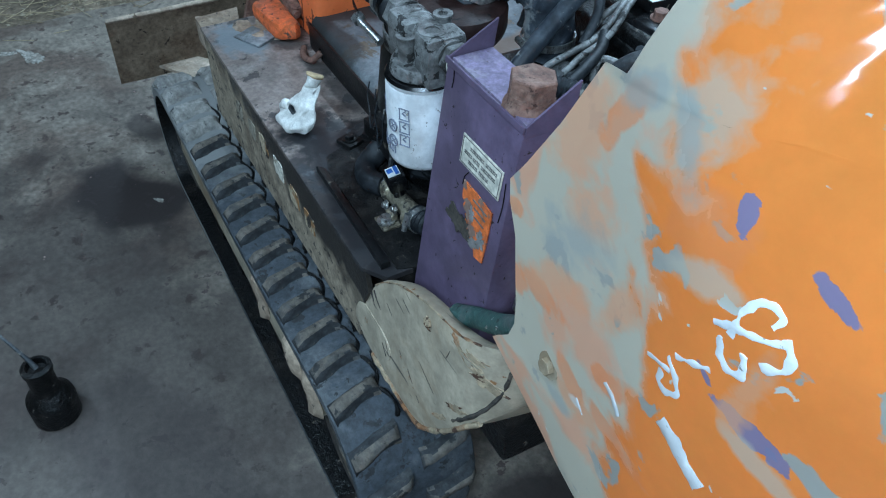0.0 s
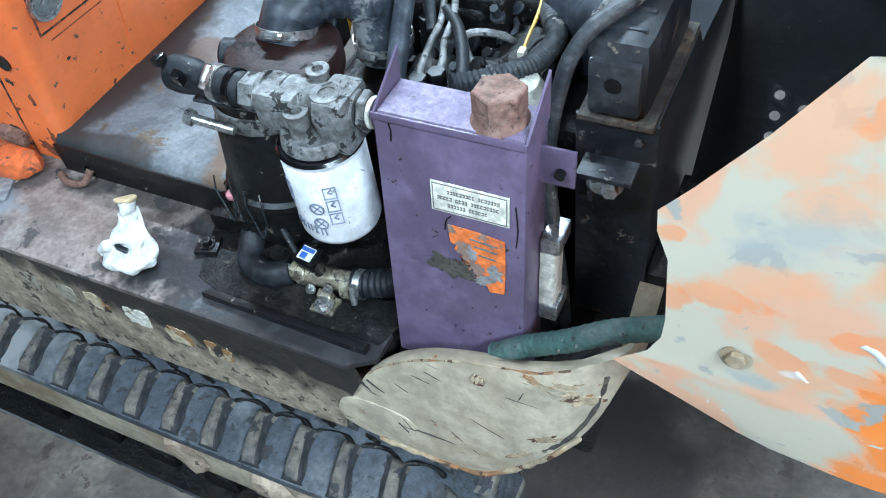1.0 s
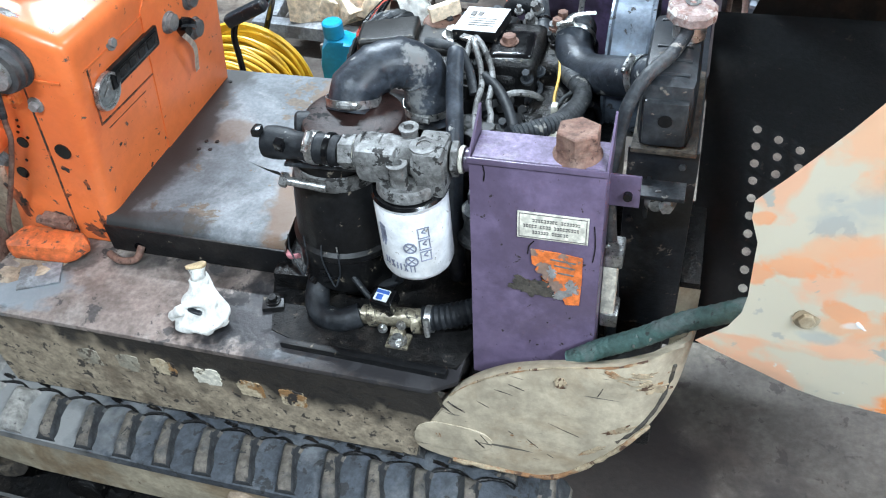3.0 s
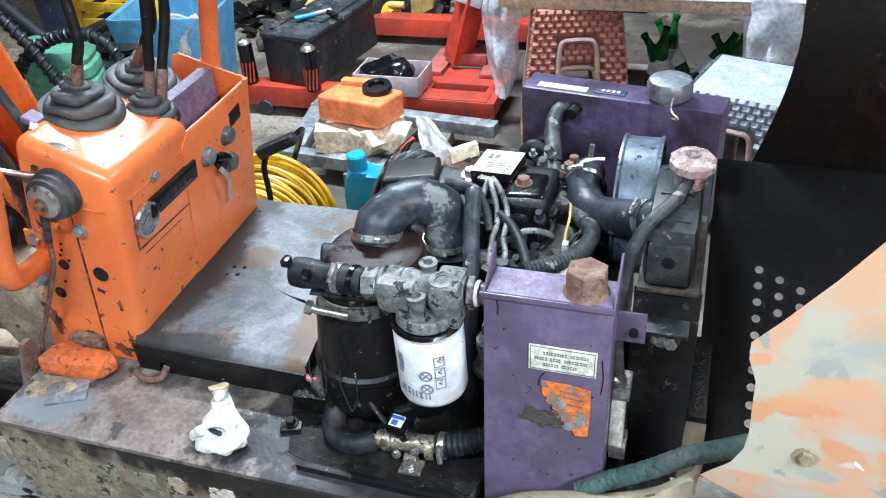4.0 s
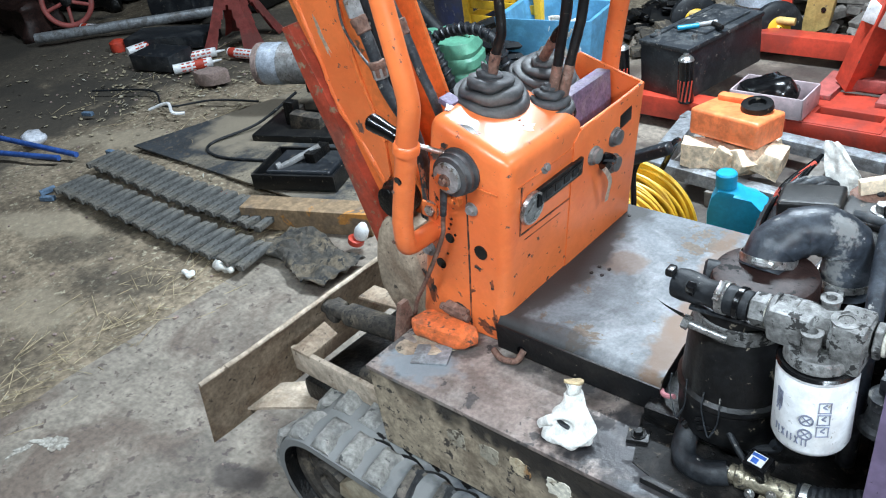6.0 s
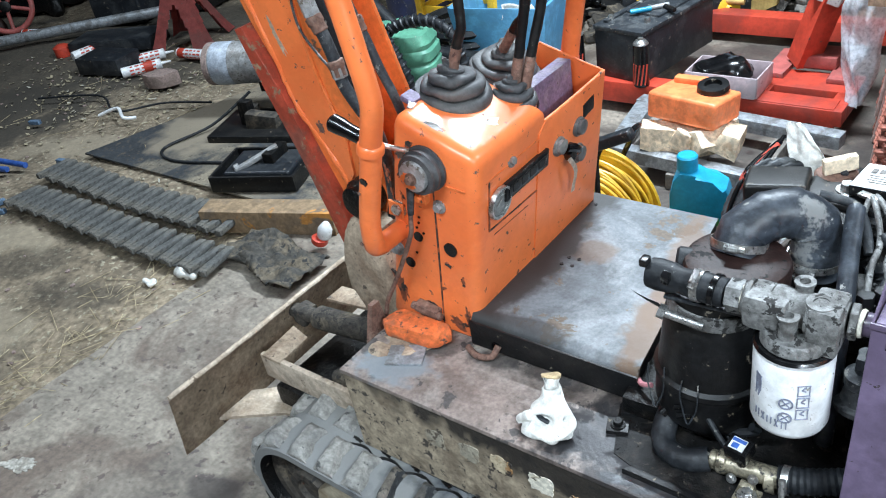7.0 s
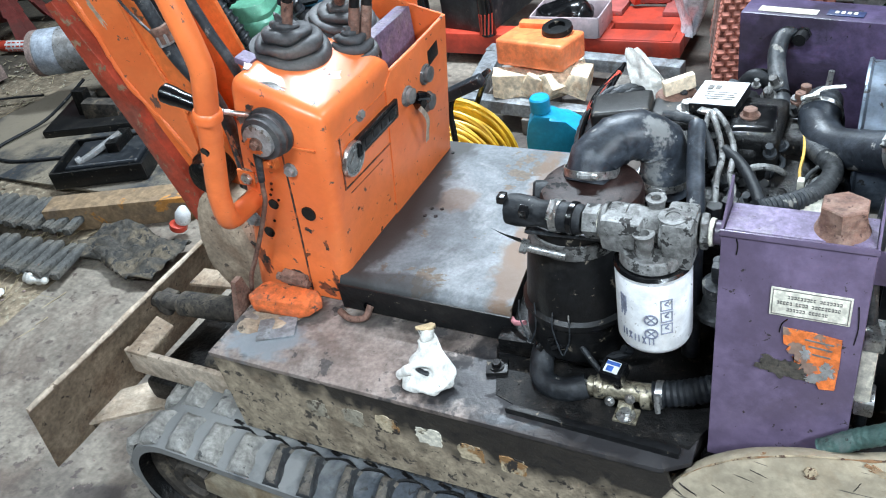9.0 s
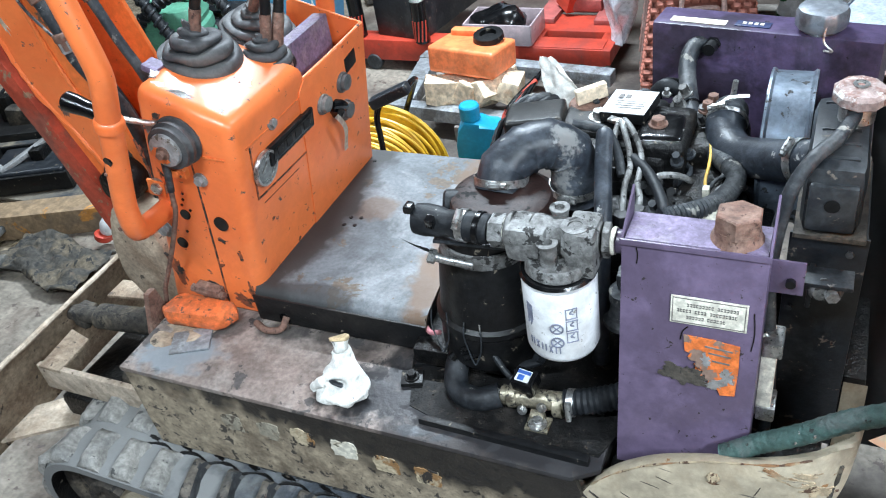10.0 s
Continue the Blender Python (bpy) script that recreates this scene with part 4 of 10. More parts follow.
def console():
    bm = bm_new()
    lo, far = 0.528, 0.35
    zr = top_z(-0.628)
    zl = top_z(-0.8)
    spots = [(front_x(lo), NEAR, lo), (face_x(lo), NEAR, lo), (face_x(lo), far, lo), (front_x(lo), far, lo), (-0.8, NEAR, zl), (face_x(zr), NEAR, zr), (face_x(zr), far, zr), (-0.8, far, zl)]
    w = [bm.verts.new(p) for p in spots]
    for q in ((0, 1, 2, 3), (4, 7, 6, 5), (0, 4, 5, 1), (1, 5, 6, 2), (2, 6, 7, 3), (3, 7, 4, 0)):
        bm.faces.new([w[k] for k in q])
    up = [e for e in bm.edges if max(v.co.z for v in e.verts) > 0.9 and not (min(v.co.y for v in e.verts) > 0.3 and min(v.co.z for v in e.verts) < 0.6)]
    bmesh.ops.bevel(bm, geom=up, offset=0.024, segments=5, profile=0.55, affect="EDGES")
    bmesh.ops.subdivide_edges(bm, edges=[e for e in bm.edges if e.calc_length() > 0.12], cuts=3, use_grid_fill=True)
    roughen(bm, 0.0018, 9)
    body = part("console", bm, ORANGE, DIG, "chipped orange sheet-metal control console", 30)
    # cap folded over the upper edge, a hand deep, 2 mm proud
    bm = bm_new()
    prism(bm, [(-0.742, 0.868), (-0.66, 0.862), (-0.66, 0.8655), (-0.742, 0.8715)], "y", NEAR - 0.0022, NEAR + 0.002)
    part("cap_edge", bm, ORANGE_WORN, body, "worn lower edge of the folded cap")
    # open box behind: long side, far end, front end
    bm = bm_new()
    prism(bm, [(0.33, 0.535), (0.33, 0.88), (0.352, 0.899), (0.45, 0.9), (0.578, 0.905), (0.578, 0.535)], "x", -0.003, 0.0024, 0.0008)
    part("rear_panel", con(bm), ORANGE, body, "thin orange sheet panel")
    bm = bm_new()
    prism(bm, [(face_x(0.535), 0.535), (face_x(0.905), 0.905), (-0.66, 0.912), (-0.775, 0.948), (-0.79, 0.945), (front_x(0.535), 0.535)], "y", 0.574, 0.578, 0.001)
    part("far_panel", bm, ORANGE, body, "thin orange sheet panel")
    bm = bm_new()
    sheet(bm, lambda u, v: (front_x(0.535 + 0.395 * v), 0.352 + 0.222 * u, 0.535 + 0.395 * v), 1, 1, 0.004)
    part("front_panel", bm, ORANGE, body, "thin orange sheet panel")
    bm = bm_new()
    hose(bm, [(face_x(0.9) - 0.001, 0.35, 0.8995), (face_x(0.9) - 0.001, 0.45, 0.9), (face_x(0.903) - 0.001, 0.562, 0.904), (face_x(0.905) - 0.008, 0.5755, 0.906), (-0.665, 0.576, 0.913), (-0.775, 0.576, 0.948)], 0.0028, 8, 4)
    part("rolled_rim", bm, ORANGE, body)
    bm = bm_new()
    box(bm, (-0.755, 0.462, 0.66), (0.15, 0.2, 0.2), 0.006)
    part("valve_body", bm, BLACK_GREASY, body, "greasy black valve body")
    for k in range(6):
        bm = bm_new()
        x = -0.8 + 0.022 * k
        hose(bm, [(x, 0.44, 0.74), (x + 0.004, 0.47, 0.8), (x + 0.01, 0.52, 0.79), (x + 0.01, 0.55, 0.7)], 0.008, 8, 4)
        part("valve_hose", bm, RUBBER, body)
    bm = bm_new()
    box(bm, (-0.712, 0.482, 0.884), (0.03, 0.165, 0.085), 0.003)
    bracket = part("valve_bracket", bm, PURPLE_DUSTY, body, "dusty purple valve bracket")
    bm = bm_new()
    cyl(bm, (-0.695, 0.403, 0.905), (-0.684, 0.388, 0.908), 0.017, n=18, bevel=0.002)
    hexnut(bm, (-0.684, 0.388, 0.908), (-0.676, 0.377, 0.91), 0.0105)
    part("valve_plug", bm, DUSTY_BLACK, bracket, "black valve plug")
    bolt(bracket, (-0.676, 0.377, 0.91), (0.4, -1, 0.1), 0.007, 0.008, STEEL)
    # narrow side: seam, holes, bolts
    bm = bm_new()
    prism(bm, [(-0.7335, 0.85), (-0.7305, 0.85), (-0.7675, 0.53), (-0.7705, 0.53)], "y", NEAR - 0.0012, NEAR + 0.002)
    part("seam", bm, SOOT, body)
    for x, z, r in ((-0.717, 0.729, 0.0145), (-0.791, 0.739, 0.0105), (-0.825, 0.671, 0.0115)):
        bm = bm_new()
        cyl(bm, (x, NEAR + 0.004, z), (x, NEAR - 0.0016, z), r, n=26)
        part("hole", bm, GLOSS_BLACK, body, "round punched hole")
    for x, z, r, m in ((-0.724, 0.821, 0.0085, DRUM_GREY), (-0.826, 0.794, 0.0115, STEEL), (-0.852, 0.699, 0.011, DRUM_GREY)):
        bolt(body, (x, NEAR, z), (0, -1, 0), r, 0.009, m)
    for x, z in ((-0.783, 0.772), (-0.779, 0.785), (-0.79, 0.76), (-0.776, 0.75), (-0.803, 0.70)):
        bm = bm_new()
        cyl(bm, (x, NEAR + 0.002, z), (x, NEAR - 0.0012, z), 0.0028, n=10)
        part("rivet_hole", bm, GLOSS_BLACK, body)
    # soot and scraped paint at the foot of the narrow side and down the corner
    for k, (x, z, rx, rz, turn, m) in enumerate(((-0.8, 0.56, 0.03, 0.016, 10, SOOT), (-0.727, 0.552, 0.02, 0.012, -20, SOOT), (-0.703, 0.575, 0.006, 0.02, 0, SOOT), (-0.863, 0.6, 0.01, 0.03, 10, SOOT), (-0.752, 0.63, 0.006, 0.003, 30, SOOT), (-0.7, 0.66, 0.004, 0.009, 0, SOOT), (-0.73, 0.69, 0.003, 0.006, 60, SOOT), (-0.835, 0.85, 0.004, 0.03, 5, SOOT))):
        bm = bm_new()
        prism(bm, ragged(x, z, rx, rz, k * 3.1, 0.8, turn, 44), "y", NEAR - 0.0011, NEAR + 0.002)
        part("scuff", bm, m, body, "blackened scraped paint")
    # throttle: grooved disc, hub with its paint half gone, crank plate
    kx, kz = -0.738, 0.897
    bm = bm_new()
    lathe(bm, (kx, NEAR - 0.001, kz), (0, -1, 0), [(0.044, 0), (0.044, 0.004), (0.038, 0.006), (0.037, 0.01), (0.041, 0.012), (0.0415, 0.018), (0.037, 0.021), (0.036, 0.024), (0.0385, 0.026), (0.038, 0.03), (0.03, 0.031)], 40)
    knob = part("throttle_disc", bm, BOOT, body, "dark grooved throttle disc")
    bm = bm_new()
    lathe(bm, (kx - 0.002, NEAR - 0.03, kz), (0, -1, 0), [(0.029, 0), (0.0295, 0.004), (0.028, 0.009), (0.012, 0.01)], 32)
    hub = part("throttle_hub", bm, DRUM_GREY, knob, "chipped grey hub")
    bm = bm_new()
    prism(bm, ragged(kx - 0.014, kz - 0.008, 0.011, 0.013, 4.2, 0.5, 20), "y", NEAR - 0.0408, NEAR - 0.036)
    part("paint_patch", bm, ORANGE_WORN, knob, "orange paint left on the hub")
    bolt(knob, (kx - 0.003, NEAR - 0.04, kz - 0.002), (0, -1, 0), 0.0075, 0.009, RUST)
    bm = bm_new()
    prism(bm, [(-0.772, 0.852), (-0.752, 0.858), (-0.742, 0.84), (-0.745, 0.826), (-0.765, 0.826), (-0.775, 0.838)], "y", NEAR - 0.012, NEAR, 0.002)
    part("throttle_lug", bm, ORANGE_WORN, body, "orange cable lug")
    bolt(body, (-0.757, NEAR - 0.012, 0.84), (0, -1, 0), 0.008, 0.007, ORANGE_WORN)
    bm = bm_new()
    hose(bm, [(-0.766, 0.106, 0.85), (-0.771, 0.104, 0.815), (-0.776, 0.104, 0.79), (-0.781, 0.104, 0.766), (-0.803, 0.103, 0.72), (-0.829, 0.103, 0.672), (-0.862, 0.103, 0.615), (-0.886, 0.103, 0.575), (-0.9, 0.103, 0.535)], 0.0046, 10, 6)
    part("throttle_cable", bm, RUST, body, "pinkish-brown bowden cable")
    bm = bm_new()
    cyl(bm, (-0.763, 0.107, 0.866), (-0.772, 0.104, 0.808), 0.0072, 0.006, 12, 0.001)
    part("cable_end", bm, DUSTY_HOSE, body)
    bm = bm_new()
    prism(bm, [(-0.845, 0.81), (-0.808, 0.806), (-0.815, 0.775), (-0.85, 0.778)], "y", NEAR - 0.005, NEAR, 0.001)
    part("bolt_plate", bm, ORANGE_WORN, body)
    # long face: recessed instrument panel marked by a groove, dial, display, switches
    bm = bm_new()
    prism(bm, [(0.168, 0.762), (0.168, 0.868), (0.171, 0.868), (0.171, 0.765), (0.54, 0.755), (0.545, 0.88), (0.548, 0.88), (0.543, 0.752)], "x", -0.002, 0.0014)
    part("panel_groove", con(bm), SOOT, body, "dark groove round the instrument panel")
    bm = bm_new()
    prism(bm, [(0.16, 0.868), (0.36, 0.87), (0.36, 0.8725), (0.16, 0.8705)], "x", -0.002, 0.0016)
    part("cap_edge", con(bm), ORANGE_WORN, body)
    bm = bm_new()
    prism(bm, [(0.185, 0.745), (0.3, 0.742), (0.3, 0.7435), (0.185, 0.7465)], "x", -0.002, 0.001)
    part("scratch", con(bm), SOOT, body)
    dy, dz = 0.197, 0.811
    bm = bm_new()
    lathe(bm, (0.0, dy, dz), (1, 0, 0), [(0.028, 0), (0.028, 0.006), (0.024, 0.0065), (0.0235, 0.0045), (0.001, 0.0045)], 30)
    dial = part("dial", con(bm), DIAL, body, "pale round hour meter in a chrome ring")
    bm = bm_new()
    lathe(bm, (0.0, dy, dz), (1, 0, 0), [(0.03, 0), (0.033, 0.003), (0.0315, 0.01), (0.0275, 0.01), (0.027, 0.005)], 30, caps=False)
    part("dial_ring", con(bm), STEEL, dial)
    bm = bm_new()
    box(bm, (0.006, dy - 0.004, dz + 0.002), (0.0015, 0.02, 0.002), 0, (35, 0, 0))
    for k in range(9):
        a = math.radians(200 - 27 * k)
        box(bm, (0.0055, dy + 0.019 * math.cos(a), dz + 0.019 * math.sin(a)), (0.001, 0.0045, 0.001), 0, (math.degrees(a), 0, 0))
    part("pointer", con(bm), INK, dial)
    bm = bm_new()
    box(bm, (0.003, 0.285, 0.8215), (0.012, 0.146, 0.038), 0.003)
    disp = part("display", con(bm), BLACK_STEEL, body, "black indicator strip")
    bm = bm_new()
    box(bm, (0.0098, 0.285, 0.8215), (0.0012, 0.13, 0.024), 0.0005)
    part("display_window", con(bm), GLOSS_BLACK, disp, "dark glossy window")
    for k in range(4):
        bm = bm_new()
        box(bm, (0.0108, 0.242 + k * 0.029, 0.8215), (0.0006, 0.019, 0.016))
        part("indicator", con(bm), BLACK_STEEL, disp)
    for y, z, r in ((0.402, 0.82, 0.02), (0.478, 0.826, 0.0205), (0.481, 0.752 + 0.012, 0.0215)):
        bm = bm_new()
        lathe(bm, (0.0, y, z), (1, 0, 0.05), [(r, 0), (r, 0.006), (r * 0.9, 0.009), (r * 0.8, 0.0085), (r * 0.75, 0.016), (r * 0.2, 0.018)], 24)
        part("switch", con(bm), LENS, body, "worn grey round switch")
    bm = bm_new()
    box(bm, (0.012, 0.44, 0.79), (0.02, 0.03, 0.026), 0.004, (30, 0, 0))
    hose(bm, [(0.015, 0.418, 0.81), (0.024, 0.44, 0.8), (0.018, 0.455, 0.785)], 0.008, 8, 4)
    part("key_switch", con(bm), GLOSS_BLACK, body, "black ignition key")
    bm = bm_new()
    sheet(bm, lambda u, v: (0.022 + 0.004 * math.sin(v * 5), 0.414 + 0.03 * v + 0.014 * (u - 0.5) + 0.012 * math.sin(v * 3), 0.79 - 0.095 * v), 3, 12, 0.004)
    part("key_tag", con(bm), CREAM, body, "cream cloth key tag")
    bm = bm_new()
    box(bm, (0.001, 0.517, 0.852), (0.005, 0.044, 0.034), 0.003, (8, 0, 0))
    part("fuse_cover", con(bm), BLACK_STEEL, body)
    bolt(body, (face_x(0.874) - 0.001, 0.24, 0.874), (1, 0, 0.1), 0.008, 0.007, DRUM_GREY)
    for y, z in ((0.2, 0.7), (0.34, 0.64), (0.42, 0.7), (0.5, 0.62), (0.27, 0.6), (0.56, 0.83), (0.55, 0.87)):
        bm = bm_new()
        prism(bm, ragged(y, z, 0.004, 0.003, y * 31, 0.8, 40, 24), "x", -0.002, 0.0008)
        part("paint_chip", con(bm), SOOT, body, "dark chipped spot")
    # bellows and levers
    for n, (x, y, z, s, seed, rods) in enumerate((
        (-0.763, 0.268, top_z(-0.763) - 0.002, 0.94, 1.0, [[(-0.753, 0.266, 1.03), (-0.742, 0.272, 1.07), (-0.731, 0.275, 1.1), (-0.734, 0.28, 1.15), (-0.74, 0.29, 1.33)]]),
        (-0.79, 0.47, 0.925, 0.98, 4.0, [[(-0.775, 0.46, 0.99), (-0.745, 0.455, 1.03), (-0.712, 0.45, 1.085), (-0.69, 0.45, 1.3)]]),
        (-0.692, 0.346, 0.942, 0.62, 7.0, [[(-0.686, 0.35, 0.968), (-0.675, 0.36, 1.03), (-0.66, 0.37, 1.115), (-0.63, 0.38, 1.3)], [(-0.674, 0.362, 0.955), (-0.66, 0.38, 1.03), (-0.646, 0.4, 1.106), (-0.62, 0.42, 1.3)]]),
    )):
        bt = part("lever_boot", boot(x, y, z, s, seed), BOOT, body, "black rubber bellows boot", 80)
        for pts in rods:
            bm = bm_new()
            hose(bm, pts, 0.0092, 12, 6)
            lever = part("lever", roughen(bm, 0.0012, 60), BLACK_STEEL, body, "rust-flecked black lever rod")
            a, b = V(pts[0]), V(pts[1])
            bm = bm_new()
            cyl(bm, a - (b - a) * 0.3, a.lerp(b, 0.75), 0.0102, n=12)
            part("rusty_collar", roughen(bm, 0.001, 90), RUST, lever, "bare rusty foot of the lever")
    # faded sticker and bare chips on top
    bm = bm_new()
    prism(bm, ragged(-0.682, 0.245, 0.024, 0.017, 3.3, 0.25, 30), "z", -0.001, 0.001)
    for w in bm.verts:
        w.co.z += top_z(w.co.x)
    st = part("worn_patch", bm, FADED, body, "worn pale sticker")
    for x, y, r in ((-0.69, 0.248, 0.003), (-0.676, 0.24, 0.0026)):
        bm = bm_new()
        cyl(bm, (x, y, top_z(x)), (x, y, top_z(x) + 0.0014), r, n=10)
        part("speck", bm, SOOT, st)
    for k, (x, y, rx, ry) in enumerate(((-0.735, 0.152, 0.02, 0.008), (-0.722, 0.158, 0.012, 0.005), (-0.77, 0.16, 0.008, 0.004), (-0.79, 0.18, 0.006, 0.01), (-0.66, 0.158, 0.005, 0.009))):
        bm = bm_new()
        prism(bm, ragged(x, y, rx, ry, k * 2.3, 0.9, 20, 44), "z", -0.004, 0.0009)
        for w in bm.verts:
            w.co.z += top_z(w.co.x) - 2.6 * max(0.0, 0.155 - w.co.y) ** 1.35
        part("paint_chip", bm, DRUM_GREY, body, "bare grey chipped spot")
    for k, (x, z, rx, rz) in enumerate(((-0.79, 0.915, 0.012, 0.007), (-0.77, 0.935, 0.007, 0.006), (-0.7, 0.905, 0.005, 0.009), (-0.8, 0.87, 0.008, 0.012), (-0.765, 0.862, 0.006, 0.004), (-0.81, 0.825, 0.004, 0.008))):
        bm = bm_new()
        prism(bm, ragged(x, z, rx, rz, k * 5.3, 0.9, 15, 44), "y", NEAR - 0.0012, NEAR + 0.004)
        part("paint_chip", bm, DRUM_GREY if k % 2 == 0 else SOOT, body, "bare chipped spot")
    bm = bm_new()
    box(bm, (-0.806, 0.2, top_z(-0.806) - 0.004), (0.03, 0.03, 0.012), 0.003, (0, 20, 0))
    part("violet_lug", bm, PURPLE_DUSTY, body, "violet-grey paint left on a lug")
    # foot pedal on a rusty hinge
    bm = bm_new()
    prism(bm, [(-0.87, 0.062), (-0.862, 0.1), (-0.85, 0.112), (-0.735, 0.112), (-0.725, 0.098), (-0.74, 0.07), (-0.755, 0.06), (-0.855, 0.05)], "z", 0.528, 0.566, 0.012)
    part("pedal", roughen(bm, 0.003, 30), PEDAL_PAINT, DIG, "scuffed orange pedal block")
    bm = bm_new()
    box(bm, (-0.795, 0.12, 0.572), (0.055, 0.022, 0.02), 0.004, (0, 8, 0))
    cyl(bm, (-0.83, 0.116, 0.575), (-0.76, 0.116, 0.566), 0.008, n=12)
    part("pedal_hinge", bm, RUST, DIG)
    return body


def rails():
    near = [(-0.829, 0.131, 0.747), (-0.826, 0.09, 0.751), (-0.82, 0.058, 0.758), (-0.811, 0.037, 0.774), (-0.803, 0.03, 0.81), (-0.797, 0.03, 0.844), (-0.771, 0.03, 0.932), (-0.756, 0.03, 0.986), (-0.742, 0.03, 1.03), (-0.734, 0.03, 1.06), (-0.736, 0.031, 1.09), (-0.746, 0.033, 1.148), (-0.757, 0.036, 1.2), (-0.775, 0.04, 1.3), (-0.8, 0.045, 1.44)]
    bm = bm_new()
    hose(bm, near, 0.0188, 20, 6)
    rail = part("grab_rail", bm, ORANGE, DIG, "thick orange tube grab rail")
    bm = bm_new()
    lathe(bm, (-0.76, 0.03, 0.972), (0.26, 0, 1), [(0.019, 0), (0.0232, 0.003), (0.0235, 0.014), (0.0215, 0.019), (0.019, 0.021)], 20)
    part("collar", bm, ORANGE, rail)
    bm = bm_new()
    cyl(bm, (-0.773, 0.0145, 0.925), (-0.7735, 0.0106, 0.9245), 0.008, n=18)
    part("rail_hole", bm, GLOSS_BLACK, rail)
    bm = bm_new()
    hose(bm, [(-0.76, 0.118, 0.932), (-0.785, 0.108, 0.939), (-0.81, 0.098, 0.948), (-0.834, 0.088, 0.958)], 0.0048, 10, 4)
    part("locking_lever", bm, STEEL, rail, "bare steel lever rod")
    bm = bm_new()
    lathe(bm, (-0.83, 0.087, 0.9595), (-0.057, -0.005, 0.022), [(0.011, 0), (0.0135, 0.003), (0.0138, 0.03), (0.0165, 0.05), (0.0165, 0.066), (0.012, 0.071)], 18)
    part("lever_grip", bm, GLOSS_BLACK, rail, "black plastic lever grip")
    for x, z, rx in ((-0.825, 0.79, 0.004), (-0.8, 0.9, 0.003)):
        bm = bm_new()
        cyl(bm, (x + 0.01, 0.0125, z), (x + 0.01, 0.0108, z), rx, n=9)
        part("paint_chip", bm, RUST, rail)
    bm = bm_new()
    hose(bm, [(-0.735, 0.6, 0.80), (-0.72, 0.6, 0.92), (-0.7, 0.6, 1.02), (-0.68, 0.595, 1.1), (-0.672, 0.59, 1.16), (-0.69, 0.58, 1.3), (-0.71, 0.57, 1.45)], 0.0188, 16, 6)
    part("grab_rail", bm, ORANGE, DIG, "thick orange tube grab rail")


